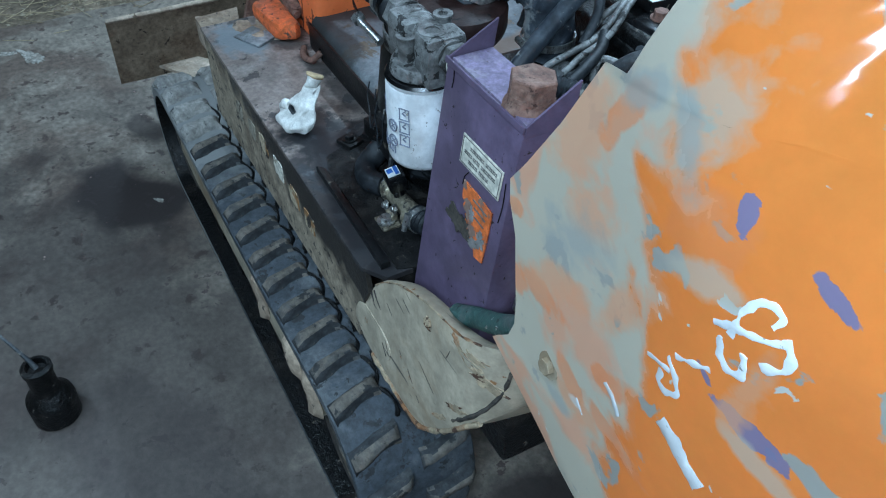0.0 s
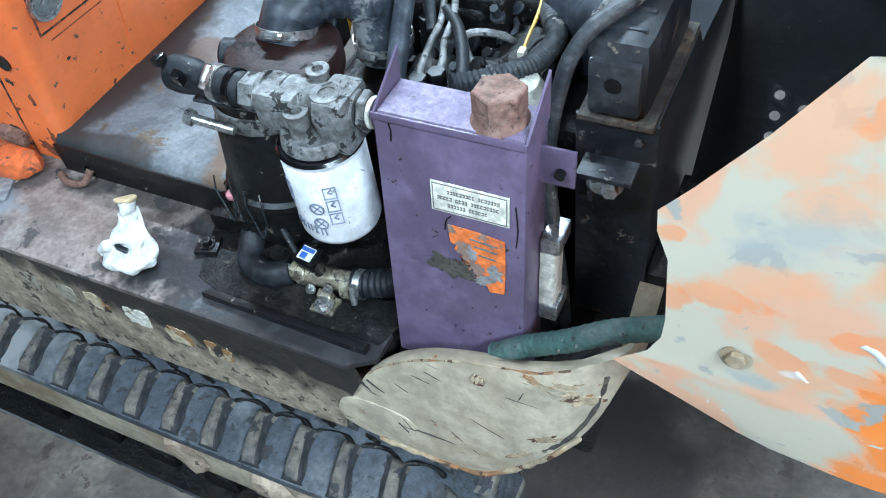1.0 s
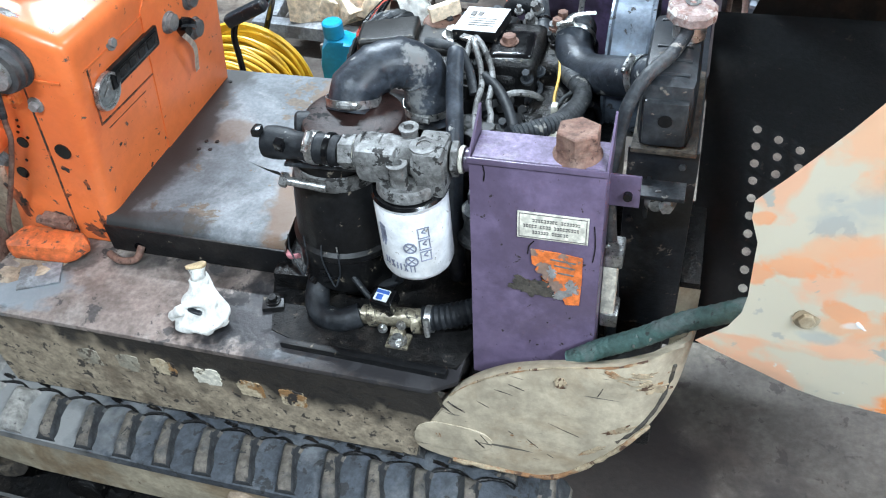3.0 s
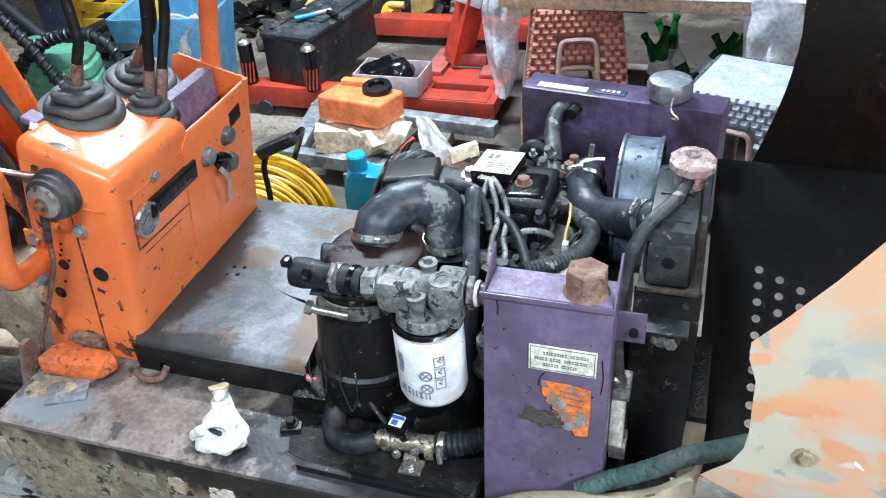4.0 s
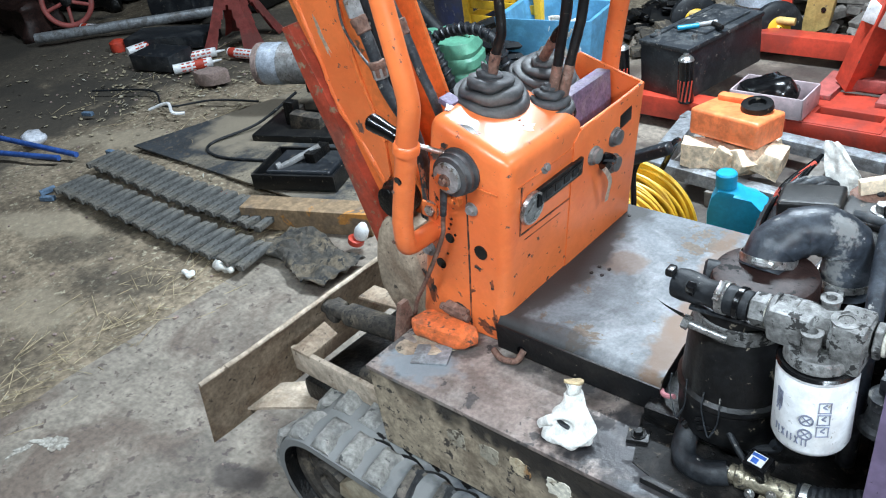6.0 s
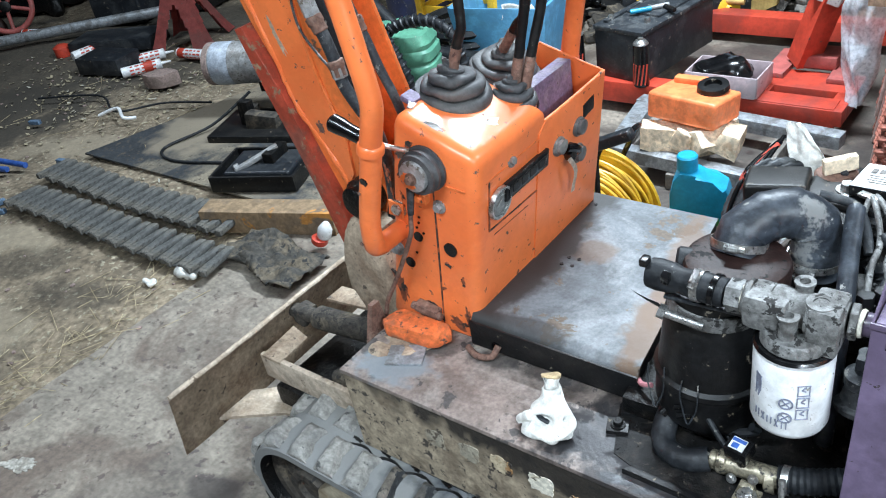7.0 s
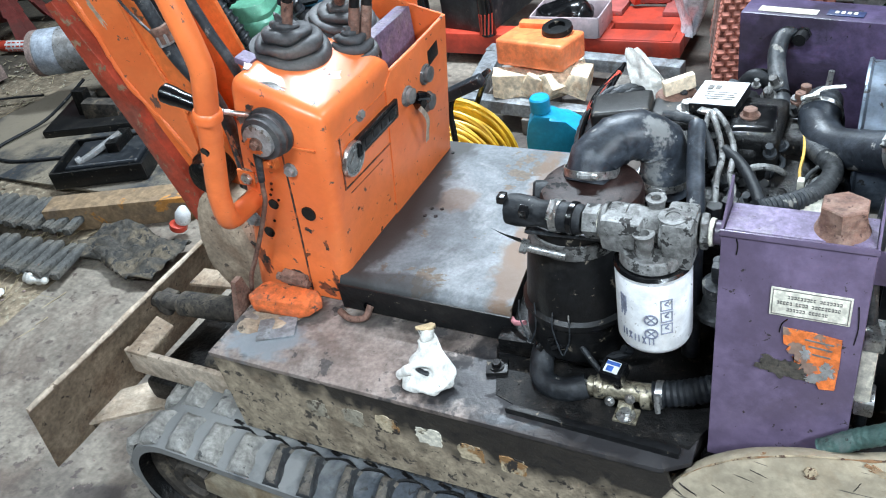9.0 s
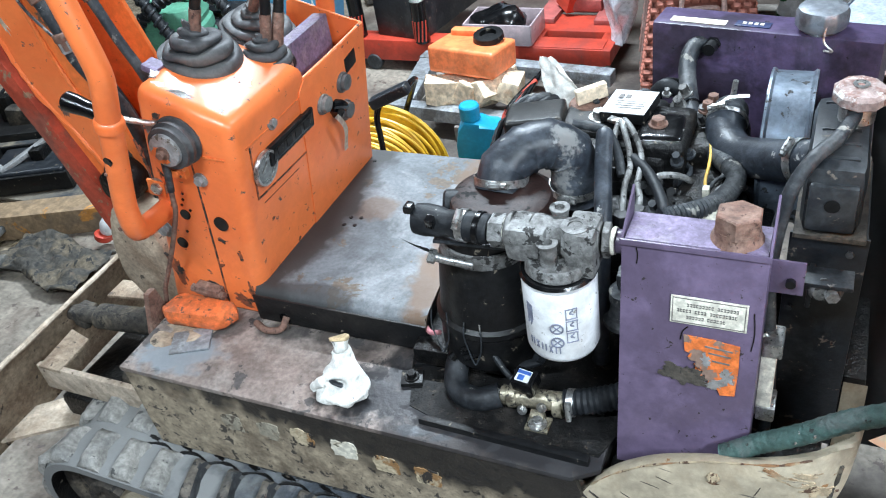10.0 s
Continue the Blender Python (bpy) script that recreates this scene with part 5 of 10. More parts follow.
def boom():
    def side(name, poly, y0, y1, m, label="", bev=0.002):
        bm = bm_new()
        prism(bm, poly, "y", y0, y1, bev)
        return part(name, bm, m, b if name != "boom" else DIG, label)

    b = side("boom", [(-1.055, 0.6), (-1.085, 0.7), (-1.13, 0.812), (-1.176, 0.952), (-1.235, 1.077), (-1.36, 1.42), (-1.1, 1.42), (-1.055, 1.144), (-1.02, 1.0), (-0.975, 0.85), (-0.955, 0.74), (-0.975, 0.62)], 0.235, 0.247, ORANGE_WORN, "battered orange boom with welded plates")
    side("boom_plate", [(-1.057, 0.742), (-1.089, 0.806), (-1.158, 0.909), (-1.186, 1.017), (-1.224, 1.134), (-1.33, 1.42), (-1.18, 1.42), (-1.101, 1.144), (-1.088, 1.044), (-1.065, 0.94), (-1.034, 0.848), (-1.035, 0.77)], 0.228, 0.236, ORANGE, "brighter orange plate welded on the side")
    side("far_plate", [(-1.055, 0.6), (-1.13, 0.812), (-1.36, 1.42), (-1.15, 1.42), (-0.99, 0.85), (-0.99, 0.62)], 0.4, 0.41, ORANGE_WORN)
    # front flange, wider than the side plates, red-brown, torn off square at its top
    side("front_flange", [(-1.085, 0.52), (-1.127, 0.659), (-1.169, 0.793), (-1.225, 0.942), (-1.268, 1.071), (-1.244, 1.078), (-1.18, 0.952), (-1.128, 0.812), (-1.082, 0.699), (-1.045, 0.56)], 0.212, 0.42, RED_BOOM, "red-brown front flange")
    bm = bm_new()
    hose(bm, [(x, 0.229, z) for x, z in ((-1.057, 0.745), (-1.089, 0.808), (-1.157, 0.912), (-1.185, 1.02), (-1.223, 1.137), (-1.3, 1.35))], 0.006, 8, 8)
    part("weld_seam", roughen(bm, 0.003, 60), ORANGE, b, "lumpy painted weld seam")
    bm = bm_new()
    hose(bm, [(x, 0.232, z) for x, z in ((-1.03, 0.85), (-1.063, 0.94), (-1.087, 1.044), (-1.1, 1.144), (-1.15, 1.35))], 0.0045, 8, 8)
    part("weld_seam", roughen(bm, 0.002, 60), ORANGE_WORN, b)
    # grease and bare patches
    for k, (x, z, rx, rz, turn, m) in enumerate(((-1.16, 1.06, 0.006, 0.03, 20, MUDDY), (-1.1, 0.87, 0.01, 0.012, 10, RUST), (-1.0, 0.78, 0.014, 0.03, 10, GRIME), (-1.02, 0.66, 0.03, 0.025, 30, GRIME))):
        bm = bm_new()
        prism(bm, ragged(x, z, rx, rz, k * 7.1, 0.8, turn, 44), "y", 0.2275 if k < 2 else 0.2335, 0.24)
        part("worn_patch", bm, m, b, "grease and bare worn paint")
    bm = bm_new()
    lathe(bm, (-1.0, 0.236, 0.735), (0, -1, 0), [(0.04, 0), (0.042, 0.008), (0.042, 0.034), (0.036, 0.04), (0.034, 0.056), (0.026, 0.062), (0.012, 0.063)], 28)
    part("pivot_pin", roughen(bm, 0.002, 40), BLACK_GREASY, b, "greasy black pivot pin")
    bm = bm_new()
    box(bm, (-1.0, 0.31, 0.42), (0.15, 0.17, 0.24), 0.02, (0, -8, 0))
    bmesh.ops.subdivide_edges(bm, edges=[q for q in bm.edges if q.calc_length() > 0.04], cuts=3, use_grid_fill=True)
    part("swing_post", roughen(roughen(bm, 0.016, 14), 0.006, 45), MUDDY, b, "mud-caked swing post")
    bm = bm_new()
    prism(bm, [(-1.08, 0.5), (-1.06, 0.66), (-1.02, 0.7), (-0.95, 0.68), (-0.92, 0.56), (-0.94, 0.46), (-1.04, 0.44)], "y", 0.17, 0.26, 0.012)
    bmesh.ops.subdivide_edges(bm, edges=[q for q in bm.edges if q.calc_length() > 0.03], cuts=3, use_grid_fill=True)
    part("boom_foot", roughen(roughen(bm, 0.016, 16), 0.006, 50), MUDDY, b, "mud-caked boom foot")
    # hoses between the boom and the console, with crimped unions
    for k, (pts, r, m) in enumerate((
        ([(-1.02, 0.165, 1.36), (-0.99, 0.16, 1.24), (-0.974, 0.16, 1.177), (-0.965, 0.16, 1.141), (-0.951, 0.16, 1.112), (-0.936, 0.16, 1.063), (-0.928, 0.16, 1.018), (-0.905, 0.165, 0.969), (-0.89, 0.18, 0.92), (-0.9, 0.2, 0.82), (-0.93, 0.22, 0.7)], 0.0118, DUSTY_HOSE),
        ([(-1.05, 0.26, 1.32), (-1.01, 0.26, 1.22), (-0.982, 0.26, 1.147), (-0.965, 0.26, 1.104), (-0.947, 0.26, 1.06), (-0.927, 0.26, 1.002), (-0.902, 0.26, 0.943), (-0.89, 0.27, 0.85), (-0.9, 0.28, 0.72)], 0.0092, DUSTY_HOSE),
        ([(-1.03, 0.2, 1.36), (-1.0, 0.2, 1.22), (-0.985, 0.205, 1.12), (-0.96, 0.21, 1.0), (-0.925, 0.215, 0.9), (-0.915, 0.22, 0.8), (-0.94, 0.22, 0.7)], 0.0105, RUBBER),
    )):
        bm = bm_new()
        hose(bm, pts, r, 14, 6)
        h = part("hydraulic_hose", bm, m, b, "scuffed dusty hydraulic hose")
        for q in ((3, 5) if k == 0 else (3,) if k == 1 else ()):
            a, c = V(pts[q]), V(pts[q + 1])
            bm = bm_new()
            lathe(bm, a, c - a, [(r, 0), (r + 0.004, 0.002), (r + 0.004, 0.014), (r + 0.0025, 0.016), (r + 0.0025, 0.03), (r, 0.032)], 16)
            part("crimp", bm, RUST, h, "rusty crimped union")
        if k == 0:
            a, c = V(pts[2]), V(pts[3])
            bm = bm_new()
            hexnut(bm, a.lerp(c, 0.1), c, 0.0155)
            part("coupling", bm, DRUM_GREY, h, "grey hexagon coupling")
            bm = bm_new()
            hexnut(bm, V(pts[5]).lerp(V(pts[6]), 0.3), V(pts[5]).lerp(V(pts[6]), 0.75), 0.0155)
            part("coupling", bm, DRUM_GREY, h, "grey hexagon coupling")
    bm = bm_new()
    hose(bm, [(-1.08, 0.225, 1.2), (-1.075, 0.215, 1.1), (-1.03, 0.21, 1.04), (-0.98, 0.2, 1.01)], 0.0028, 6, 6)
    part("wire", bm, DUSTY_HOSE, b)


def blade():
    bm = bm_new()

    def fn(u, v):
        z = 0.165 + 0.2 * v
        return (-1.368 + 0.036 * v + 0.002 * noise.noise(V((u * 9, v * 5, 0))), -0.207 + u * 0.98, z - 0.002 * math.sin(u * 9))

    sheet(bm, fn, 24, 8, 0.012)
    bl = part("dozer_blade", bm, MUDDY, DIG, "muddy steel dozer blade raised off the floor")
    bm = bm_new()
    hose(bm, [(-1.333 + 0.002 * math.sin(k), -0.205 + 0.122 * k, 0.3655) for k in range(9)], 0.0065, 8, 3)
    part("worn_edge", roughen(bm, 0.003, 30), PALE_LIT_MUD, bl, "pale worn top edge")
    # gusset
    bm = bm_new()
    prism(bm, [(-1.36, -0.1), (-1.22, -0.005), (-1.05, 0.02), (-1.1, 0.065), (-1.3, 0.055), (-1.36, 0.01)], "z", 0.19, 0.198, 0.0015)
    part("gusset", bm, PALE_LIT_MUD, bl, "mud-dusted gusset plate, its lamplight put into the colour")
    for y in (0.008, 0.43):
        bm = bm_new()
        box(bm, (-1.1, y, 0.335), (0.3, 0.014, 0.068), 0.003)
        part("arm", bm, PALE_LIT_MUD, bl, "flat push arm")
    bm = bm_new()
    prism(bm, [(-1.24, 0.0), (-1.18, 0.0), (-1.186, 0.098), (-1.25, 0.114)], "z", 0.362, 0.37, 0.0015)
    part("top_gusset", bm, MUDDY, bl)
    bm = bm_new()
    prism(bm, [(-1.25, 0.231), (-1.1, 0.25), (-1.06, 0.3), (-1.25, 0.289)], "z", 0.362, 0.37, 0.0015)
    part("top_gusset", bm, MUDDY, bl)
    bm = bm_new()
    cyl(bm, (-1.25, 0.19, 0.34), (-0.97, 0.2, 0.36), 0.029, n=22, bevel=0.005)
    cyl(bm, (-1.34, 0.19, 0.335), (-1.24, 0.19, 0.34), 0.02, n=16)
    part("blade_cylinder", roughen(bm, 0.006, 25), GRIME, bl, "greasy black hydraulic ram")
    bm = bm_new()
    box(bm, (-1.31, 0.2, 0.33), (0.045, 0.06, 0.045), 0.012, (0, 10, 0))
    roughen(bm, 0.01, 30)
    part("ram_bracket", bm, GRIME, bl)
    # added black box: hides lit floor where the gap is in shade
    bm = bm_new()
    box(bm, (-1.09, 0.22, 0.17), (0.36, 0.4, 0.16), 0.02)
    part("belly", roughen(bm, 0.01, 14), BLACK_GREASY, bl, "black box closing the dark gap behind the blade")
    for k in range(3):
        bm = bm_new()
        cyl(bm, (-1.12 + k * 0.03, 0.1 + k * 0.1, 0.27), (-0.9, 0.1 + k * 0.1, 0.3), 0.02, n=12)
        part("hose", bm, GRIME, bl)


def track():
    cx0, cx1, cz, r = -1.02, -0.015, 0.163, 0.138
    y0, y1 = -0.16, 0.045
    bm = bm_new()
    path, norms = [], []
    for k in range(25):
        a = math.pi / 2 + math.pi * k / 24
        path.append((cx0 + r * math.cos(a), cz + r * math.sin(a)))
    for k in range(25):
        a = -math.pi / 2 + math.pi * k / 24
        path.append((cx1 + r * math.cos(a), cz + r * math.sin(a)))
    # the top run sags a little between the wheels
    fill = []
    for k in range(1, 14):
        s = k / 14
        fill.append((cx1 + (cx0 - cx1) * s, cz + r - 0.012 * math.sin(math.pi * s)))
    path += fill
    rings = []
    n = len(path)
    for k, (x, z) in enumerate(path):
        dx, dz = path[(k + 1) % n][0] - path[k - 1][0], path[(k + 1) % n][1] - path[k - 1][1]
        ln = math.hypot(dx, dz)
        nx, nz = dz / ln, -dx / ln
        t = 0.011
        rings.append([bm.verts.new((x + nx * a, y, z + nz * a)) for y, a in ((y0, -t), (y0, t - 0.004), (y0 + 0.006, t), (y1 - 0.006, t), (y1, t - 0.004), (y1, -t))])
        norms.append((x, z, nx, nz))
    for k in range(n):
        a, b = rings[k], rings[(k + 1) % n]
        for j in range(6):
            face = bm.faces.new((a[j], a[(j + 1) % 6], b[(j + 1) % 6], b[j]))
            # the belt's inside is black: old grease, with its shade put into the colour
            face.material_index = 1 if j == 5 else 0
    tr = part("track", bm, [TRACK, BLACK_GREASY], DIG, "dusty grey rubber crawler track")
    # lugs, in two staggered rows
    lug = bm_new()
    steps = 7
    rows = []
    for k in range(steps + 1):
        y = -0.043 + 0.086 * k / steps
        bend = -0.33 * y - 0.006 * max(0.0, -y / 0.043) ** 2
        end = 1.0 if 0 < k < steps else 0.5
        rows.append([lug.verts.new((bend + x, y, z * end)) for x, z in ((-0.02, -0.006), (-0.014, 0.006), (-0.0105, 0.017), (-0.007, 0.0205), (0.007, 0.0205), (0.0105, 0.017), (0.014, 0.006), (0.02, -0.006))])
    for a, b in zip(rows, rows[1:]):
        for q in range(7):
            lug.faces.new((a[q], a[q + 1], b[q + 1], b[q]))
    lug.faces.new(rows[0])
    lug.faces.new(rows[-1][::-1])
    bmesh.ops.recalc_face_normals(lug, faces=lug.faces[:])
    broad = lug.copy()
    for w in broad.verts:
        w.co.x += 0.5 * (w.co.x + 0.33 * w.co.y)
    broad_mesh = mesh_of("lug", roughen(broad, 0.006, 34), LUG_DUSTY, 60)
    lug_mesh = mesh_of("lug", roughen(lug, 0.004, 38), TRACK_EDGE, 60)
    # steep faces take a darker rubber: grease and flank shade put into the colour
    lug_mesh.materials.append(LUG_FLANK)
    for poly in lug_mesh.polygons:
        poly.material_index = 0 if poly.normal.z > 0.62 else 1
    total, acc = 0.0, [0.0]
    for k in range(n):
        total += math.hypot(path[(k + 1) % n][0] - path[k][0], path[(k + 1) % n][1] - path[k][1])
        acc.append(total)
    count = round(total / 0.0775)
    for k in range(count):
        for row, (yc, off) in enumerate(((y0 + 0.046, 0.75), (y1 - 0.05, 0.25))):
            s = (k + off) * total / count % total
            i = max(j for j in range(n) if acc[j] <= s)
            f = (s - acc[i]) / (acc[i + 1] - acc[i])
            p, q = norms[i], norms[(i + 1) % n]
            x, z = p[0] + (q[0] - p[0]) * f, p[1] + (q[1] - p[1]) * f
            nx, nz = p[2] + (q[2] - p[2]) * f, p[3] + (q[3] - p[3]) * f
            ang = math.degrees(math.atan2(nx, nz))
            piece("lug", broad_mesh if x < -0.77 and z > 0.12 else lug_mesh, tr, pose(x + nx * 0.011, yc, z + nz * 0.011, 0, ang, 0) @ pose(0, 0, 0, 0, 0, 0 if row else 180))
    # solid black strips added as the dark gap where the belt meets the frame
    def belt_z(x):
        return cz + r + 0.011 - 0.012 * math.sin(math.pi * min(1.0, max(0.0, (cx1 - x) / (cx1 - cx0))))

    bm = bm_new()
    lip = []
    for k in range(13):
        x = -0.92 + 0.0775 * k
        lip += [(x + dx, dy, belt_z(x + dx) + 0.0008) for dx, dy in ((0.0, -0.073), (0.012, -0.066), (0.03, -0.061), (0.05, -0.061), (0.066, -0.068))]
    hose(bm, lip, 0.003, 8, 3)
    part("torn_lip", roughen(bm, 0.003, 60), BLACK_GREASY, tr, "black strip standing for the dark gap along the belt")
    for k in range(12):
        x = -0.905 + 0.0775 * k
        bm = bm_new()
        prism(bm, ragged(x, -0.052, 0.014, 0.0035, k * 1.3, 0.5, -12), "y", -0.0008, 0.0008)
        for w in bm.verts:
            w.co = V((w.co.x, w.co.z, belt_z(w.co.x) + 0.001 + w.co.y))
        part("tear", bm, BLACK_GREASY, tr)
    # wheels and frame between the runs
    for x, rr in ((cx0, 0.122), (cx1, 0.118)):
        bm = bm_new()
        lathe(bm, (x, -0.125, cz), (0, 1, 0), [(0.03, 0.0), (0.035, -0.012), (0.055, -0.012), (0.06, 0.0), (rr - 0.03, 0.004), (rr - 0.02, -0.004), (rr, -0.004), (rr, 0.13)], 32)
        part("wheel", bm, GRIME, DIG, "muddy steel track wheel")
    bm = bm_new()
    prism(bm, [(-0.98, 0.17), (-0.97, 0.21), (-0.9, 0.268), (-0.13, 0.262), (-0.08, 0.22), (-0.08, 0.17), (-0.15, 0.152), (-0.85, 0.152)], "y", -0.146, 0.02, 0.006)
    fr = part("track_frame", bm, BEIGE, DIG, "beige mud-splashed track frame")
    # added black box: the shade between the runs, made solid
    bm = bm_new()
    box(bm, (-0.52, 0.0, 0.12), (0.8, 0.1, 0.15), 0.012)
    part("frame_belly", roughen(bm, 0.006, 20), BLACK_GREASY, fr, "black box standing for the shaded void under the frame")
    for x in (-0.8, -0.66, -0.52, -0.38, -0.24):
        bm = bm_new()
        cyl(bm, (x, -0.13, 0.055), (x, 0.01, 0.055), 0.038, n=22, bevel=0.004)
        part("roller", bm, BLACK_GREASY, fr)
    # dried mud lumps on the frame
    for x in (-0.38, -0.2, -0.12):
        bm = bm_new()
        lathe(bm, (x, -0.145, 0.2), (0, -1, 0), [(0.05, 0), (0.04, 0.008), (0.02, 0.013), (0.003, 0.014)], 14)
        roughen(bm, 0.02, 18)
        part("mud_lump", bm, MUDDY, fr)


RUSTY_BEIGE = mat("rust_streaked_beige", (0.33, 0.26, 0.17), (0.22, 0.11, 0.05), 0.48, 16, (0.07, 0.035, 0.02), 0.6, 50, 0.8, 0, 0.3, 120, soft=0.15)


def scratched(m, colour, turn, level):
    """Long dark scratches across the paint."""
    nt = m.node_tree
    bsdf = nt.nodes["Principled BSDF"]
    col = bsdf.inputs["Base Color"].links[0].from_socket
    for k, (scale, at) in enumerate((((7, 7, 95), level), ((16, 16, 210), level + 0.01))):
        mp = nt.nodes.new("ShaderNodeMapping")
        mp.inputs["Rotation"].default_value = (0, radians(turn + 9 * k), 0)
        mp.inputs["Scale"].default_value = scale
        nt.links.new(nt.nodes.new("ShaderNodeTexCoord").outputs["Object"], mp.inputs["Vector"])
        n = nt.nodes.new("ShaderNodeTexNoise")
        n.inputs["Scale"].default_value, n.inputs["Detail"].default_value = 1.0, 3.0
        nt.links.new(mp.outputs[0], n.inputs["Vector"])
        r = nt.nodes.new("ShaderNodeMapRange")
        r.inputs["From Min"].default_value, r.inputs["From Max"].default_value, r.inputs["To Max"].default_value = at, at + 0.03, 0.9
        nt.links.new(n.outputs["Fac"], r.inputs["Value"])
        x = nt.nodes.new("ShaderNodeMix")
        x.data_type = "RGBA"
        nt.links.new(r.outputs["Result"], x.inputs[0])
        nt.links.new(col, x.inputs[6])
        x.inputs[7].default_value = rgba(colour)
        col = x.outputs[2]
    nt.links.new(col, bsdf.inputs["Base Color"])
    return m


SCRATCHED = scratched(mat("scratched_beige_paint", (0.4, 0.34, 0.25), (0.3, 0.23, 0.15), 0.52, 6, (0.24, 0.12, 0.05), 0.72, 20, 0.55, 0, 0.15, 90, soft=0.25, mottle=0.1), (0.06, 0.055, 0.05), 12, 0.68)


def fender_y(x, z):
    """The casting's face leans a little and turns back at its tail."""
    return -0.057 + 0.08 * (z - 0.4) + 0.05 * max(0.0, (x - 0.235) / 0.07) ** 1.6


def rear_fender():
    ridge = ((-0.089, 0.395), (-0.08, 0.419), (-0.059, 0.445), (-0.04, 0.473), (-0.023, 0.503), (0.007, 0.534), (0.048, 0.564), (0.095, 0.587), (0.14, 0.603), (0.184, 0.613), (0.219, 0.623), (0.253, 0.637), (0.279, 0.641), (0.301, 0.631))
    crest = ((-0.087, 0.395), (-0.069, 0.412), (-0.049, 0.449), (-0.033, 0.477), (-0.012, 0.502), (0.017, 0.53), (0.058, 0.557), (0.098, 0.573), (0.137, 0.584), (0.175, 0.59), (0.211, 0.603), (0.247, 0.617), (0.275, 0.622), (0.298, 0.622))
    lower = ((0.301, 0.608), (0.297, 0.575), (0.289, 0.548), (0.28, 0.526), (0.265, 0.501), (0.238, 0.468), (0.206, 0.424), (0.167, 0.382), (0.139, 0.359), (0.104, 0.349), (0.065, 0.348), (0.02, 0.35), (-0.025, 0.351), (-0.062, 0.358), (-0.084, 0.371))
    front = [V((x, fender_y(x, z), z)) for x, z in ridge + lower]
    rear = [V((x, fender_y(x, z) + 0.03, z)) for x, z in crest]
    for k, (x, z) in enumerate(lower):
        # the tail wraps round the machine's corner, the bottom edge is thin
        deep = max(0.0, 1 - k / 9.0) ** 0.7
        rear.append(V((x + 0.016 * deep, fender_y(x, z) + 0.026 + 0.07 * deep, z - 0.012 * deep)))
    front, rear = (smooth_path(q + q[:1], 3)[:-1] for q in (front, rear))
    mid = V((0.12, 0, 0.48))
    bm = bm_new()
    loops = []
    for s in range(7):
        f = 1 - s / 7
        row = []
        for p in front:
            x, z = mid.x + (p.x - mid.x) * f, mid.z + (p.z - mid.z) * f
            row.append(bm.verts.new((x, fender_y(x, z) - 0.003 * min(1.0, s), z)))
        loops.append(row)
    for a, b in zip(loops[:-1], loops[1:]):
        bridge(bm, a, b)
    c = bm.verts.new((mid.x, fender_y(mid.x, mid.z) - 0.003, mid.z))
    last = loops[-1]
    for k in range(len(last)):
        bm.faces.new((last[k], last[(k + 1) % len(last)], c))
    # the rolled shoulder, then the back
    half = [bm.verts.new(p.lerp(q, 0.45) + V((0, -0.006, 0.007 if p.z > 0.5 else -0.001))) for p, q in zip(front, rear)]
    back = [bm.verts.new(p) for p in rear]
    bridge(bm, half, loops[0])
    bridge(bm, back, half)
    bm.faces.new(back)
    bmesh.ops.recalc_face_normals(bm, faces=bm.faces[:])
    fd = part("rear_fender", bm, SCRATCHED, DIG, "scratched beige cast rear corner with rusty rim", 50)
    bolt(fd, (0.141, -0.042, 0.577), (0, -1, 0.3), 0.0085, 0.006, RUSTY_BEIGE)
    # raised pad at the front tip
    pad = [V((x, 0, z)) for x, z in ((-0.085, 0.4), (-0.078, 0.38), (-0.023, 0.381), (0.021, 0.389), (0.037, 0.4), (0.04, 0.42), (0.022, 0.435), (-0.021, 0.44), (-0.056, 0.437), (-0.077, 0.422))]
    bm = bm_new()
    prism(bm, [(p.x, p.z) for p in smooth_path(pad + pad[:1], 3)[:-1]], "y", -0.0045, 0.001, 0.0012)
    part("raised_pad", shear(bm, fy=lambda z: fender_y(0.0, z)), SCRATCHED, fd)
    bm = bm_new()
    hose(bm, [(x, fender_y(x, z) - 0.0005, z) for x, z in ridge[4:12]], 0.0016, 6, 4)
    part("shoulder_line", roughen(bm, 0.002, 60), RUSTY_BEIGE, fd)
    # rusty lower rim and a dark groove inside the tail's edge
    bm = bm_new()
    hose(bm, [(x, fender_y(x, z) - 0.001, z) for x, z in lower[4:13]], 0.0042, 8, 4)
    part("rusty_rim", roughen(bm, 0.003, 60), RUSTY_BEIGE, fd, "rusty lower rim")
    bm = bm_new()
    hose(bm, [(x - 0.013, fender_y(x - 0.013, z) - 0.0022, z + 0.003) for x, z in lower[0:6]], 0.0028, 8, 4)
    part("dirt_groove", roughen(bm, 0.004, 60), GRIME, fd, "dark groove inside the tail's rim")
    for x, z, rx, rz, turn, seed in ((0.235, 0.6, 0.028, 0.005, -18, 1.0), (0.262, 0.583, 0.02, 0.007, -35, 2.0), (0.25, 0.612, 0.014, 0.004, -10, 3.0), (0.225, 0.497, 0.022, 0.004, 35, 4.0), (0.19, 0.44, 0.02, 0.003, 40, 5.0)):
        bm = bm_new()
        prism(bm, ragged(x, z, rx, rz, seed, 0.9, turn), "y", -0.0036, 0.001)
        for w in bm.verts:
            w.co.y += fender_y(w.co.x, w.co.z)
        part("rust_patch", bm, RUSTY_BEIGE, fd, "rust showing through the paint")
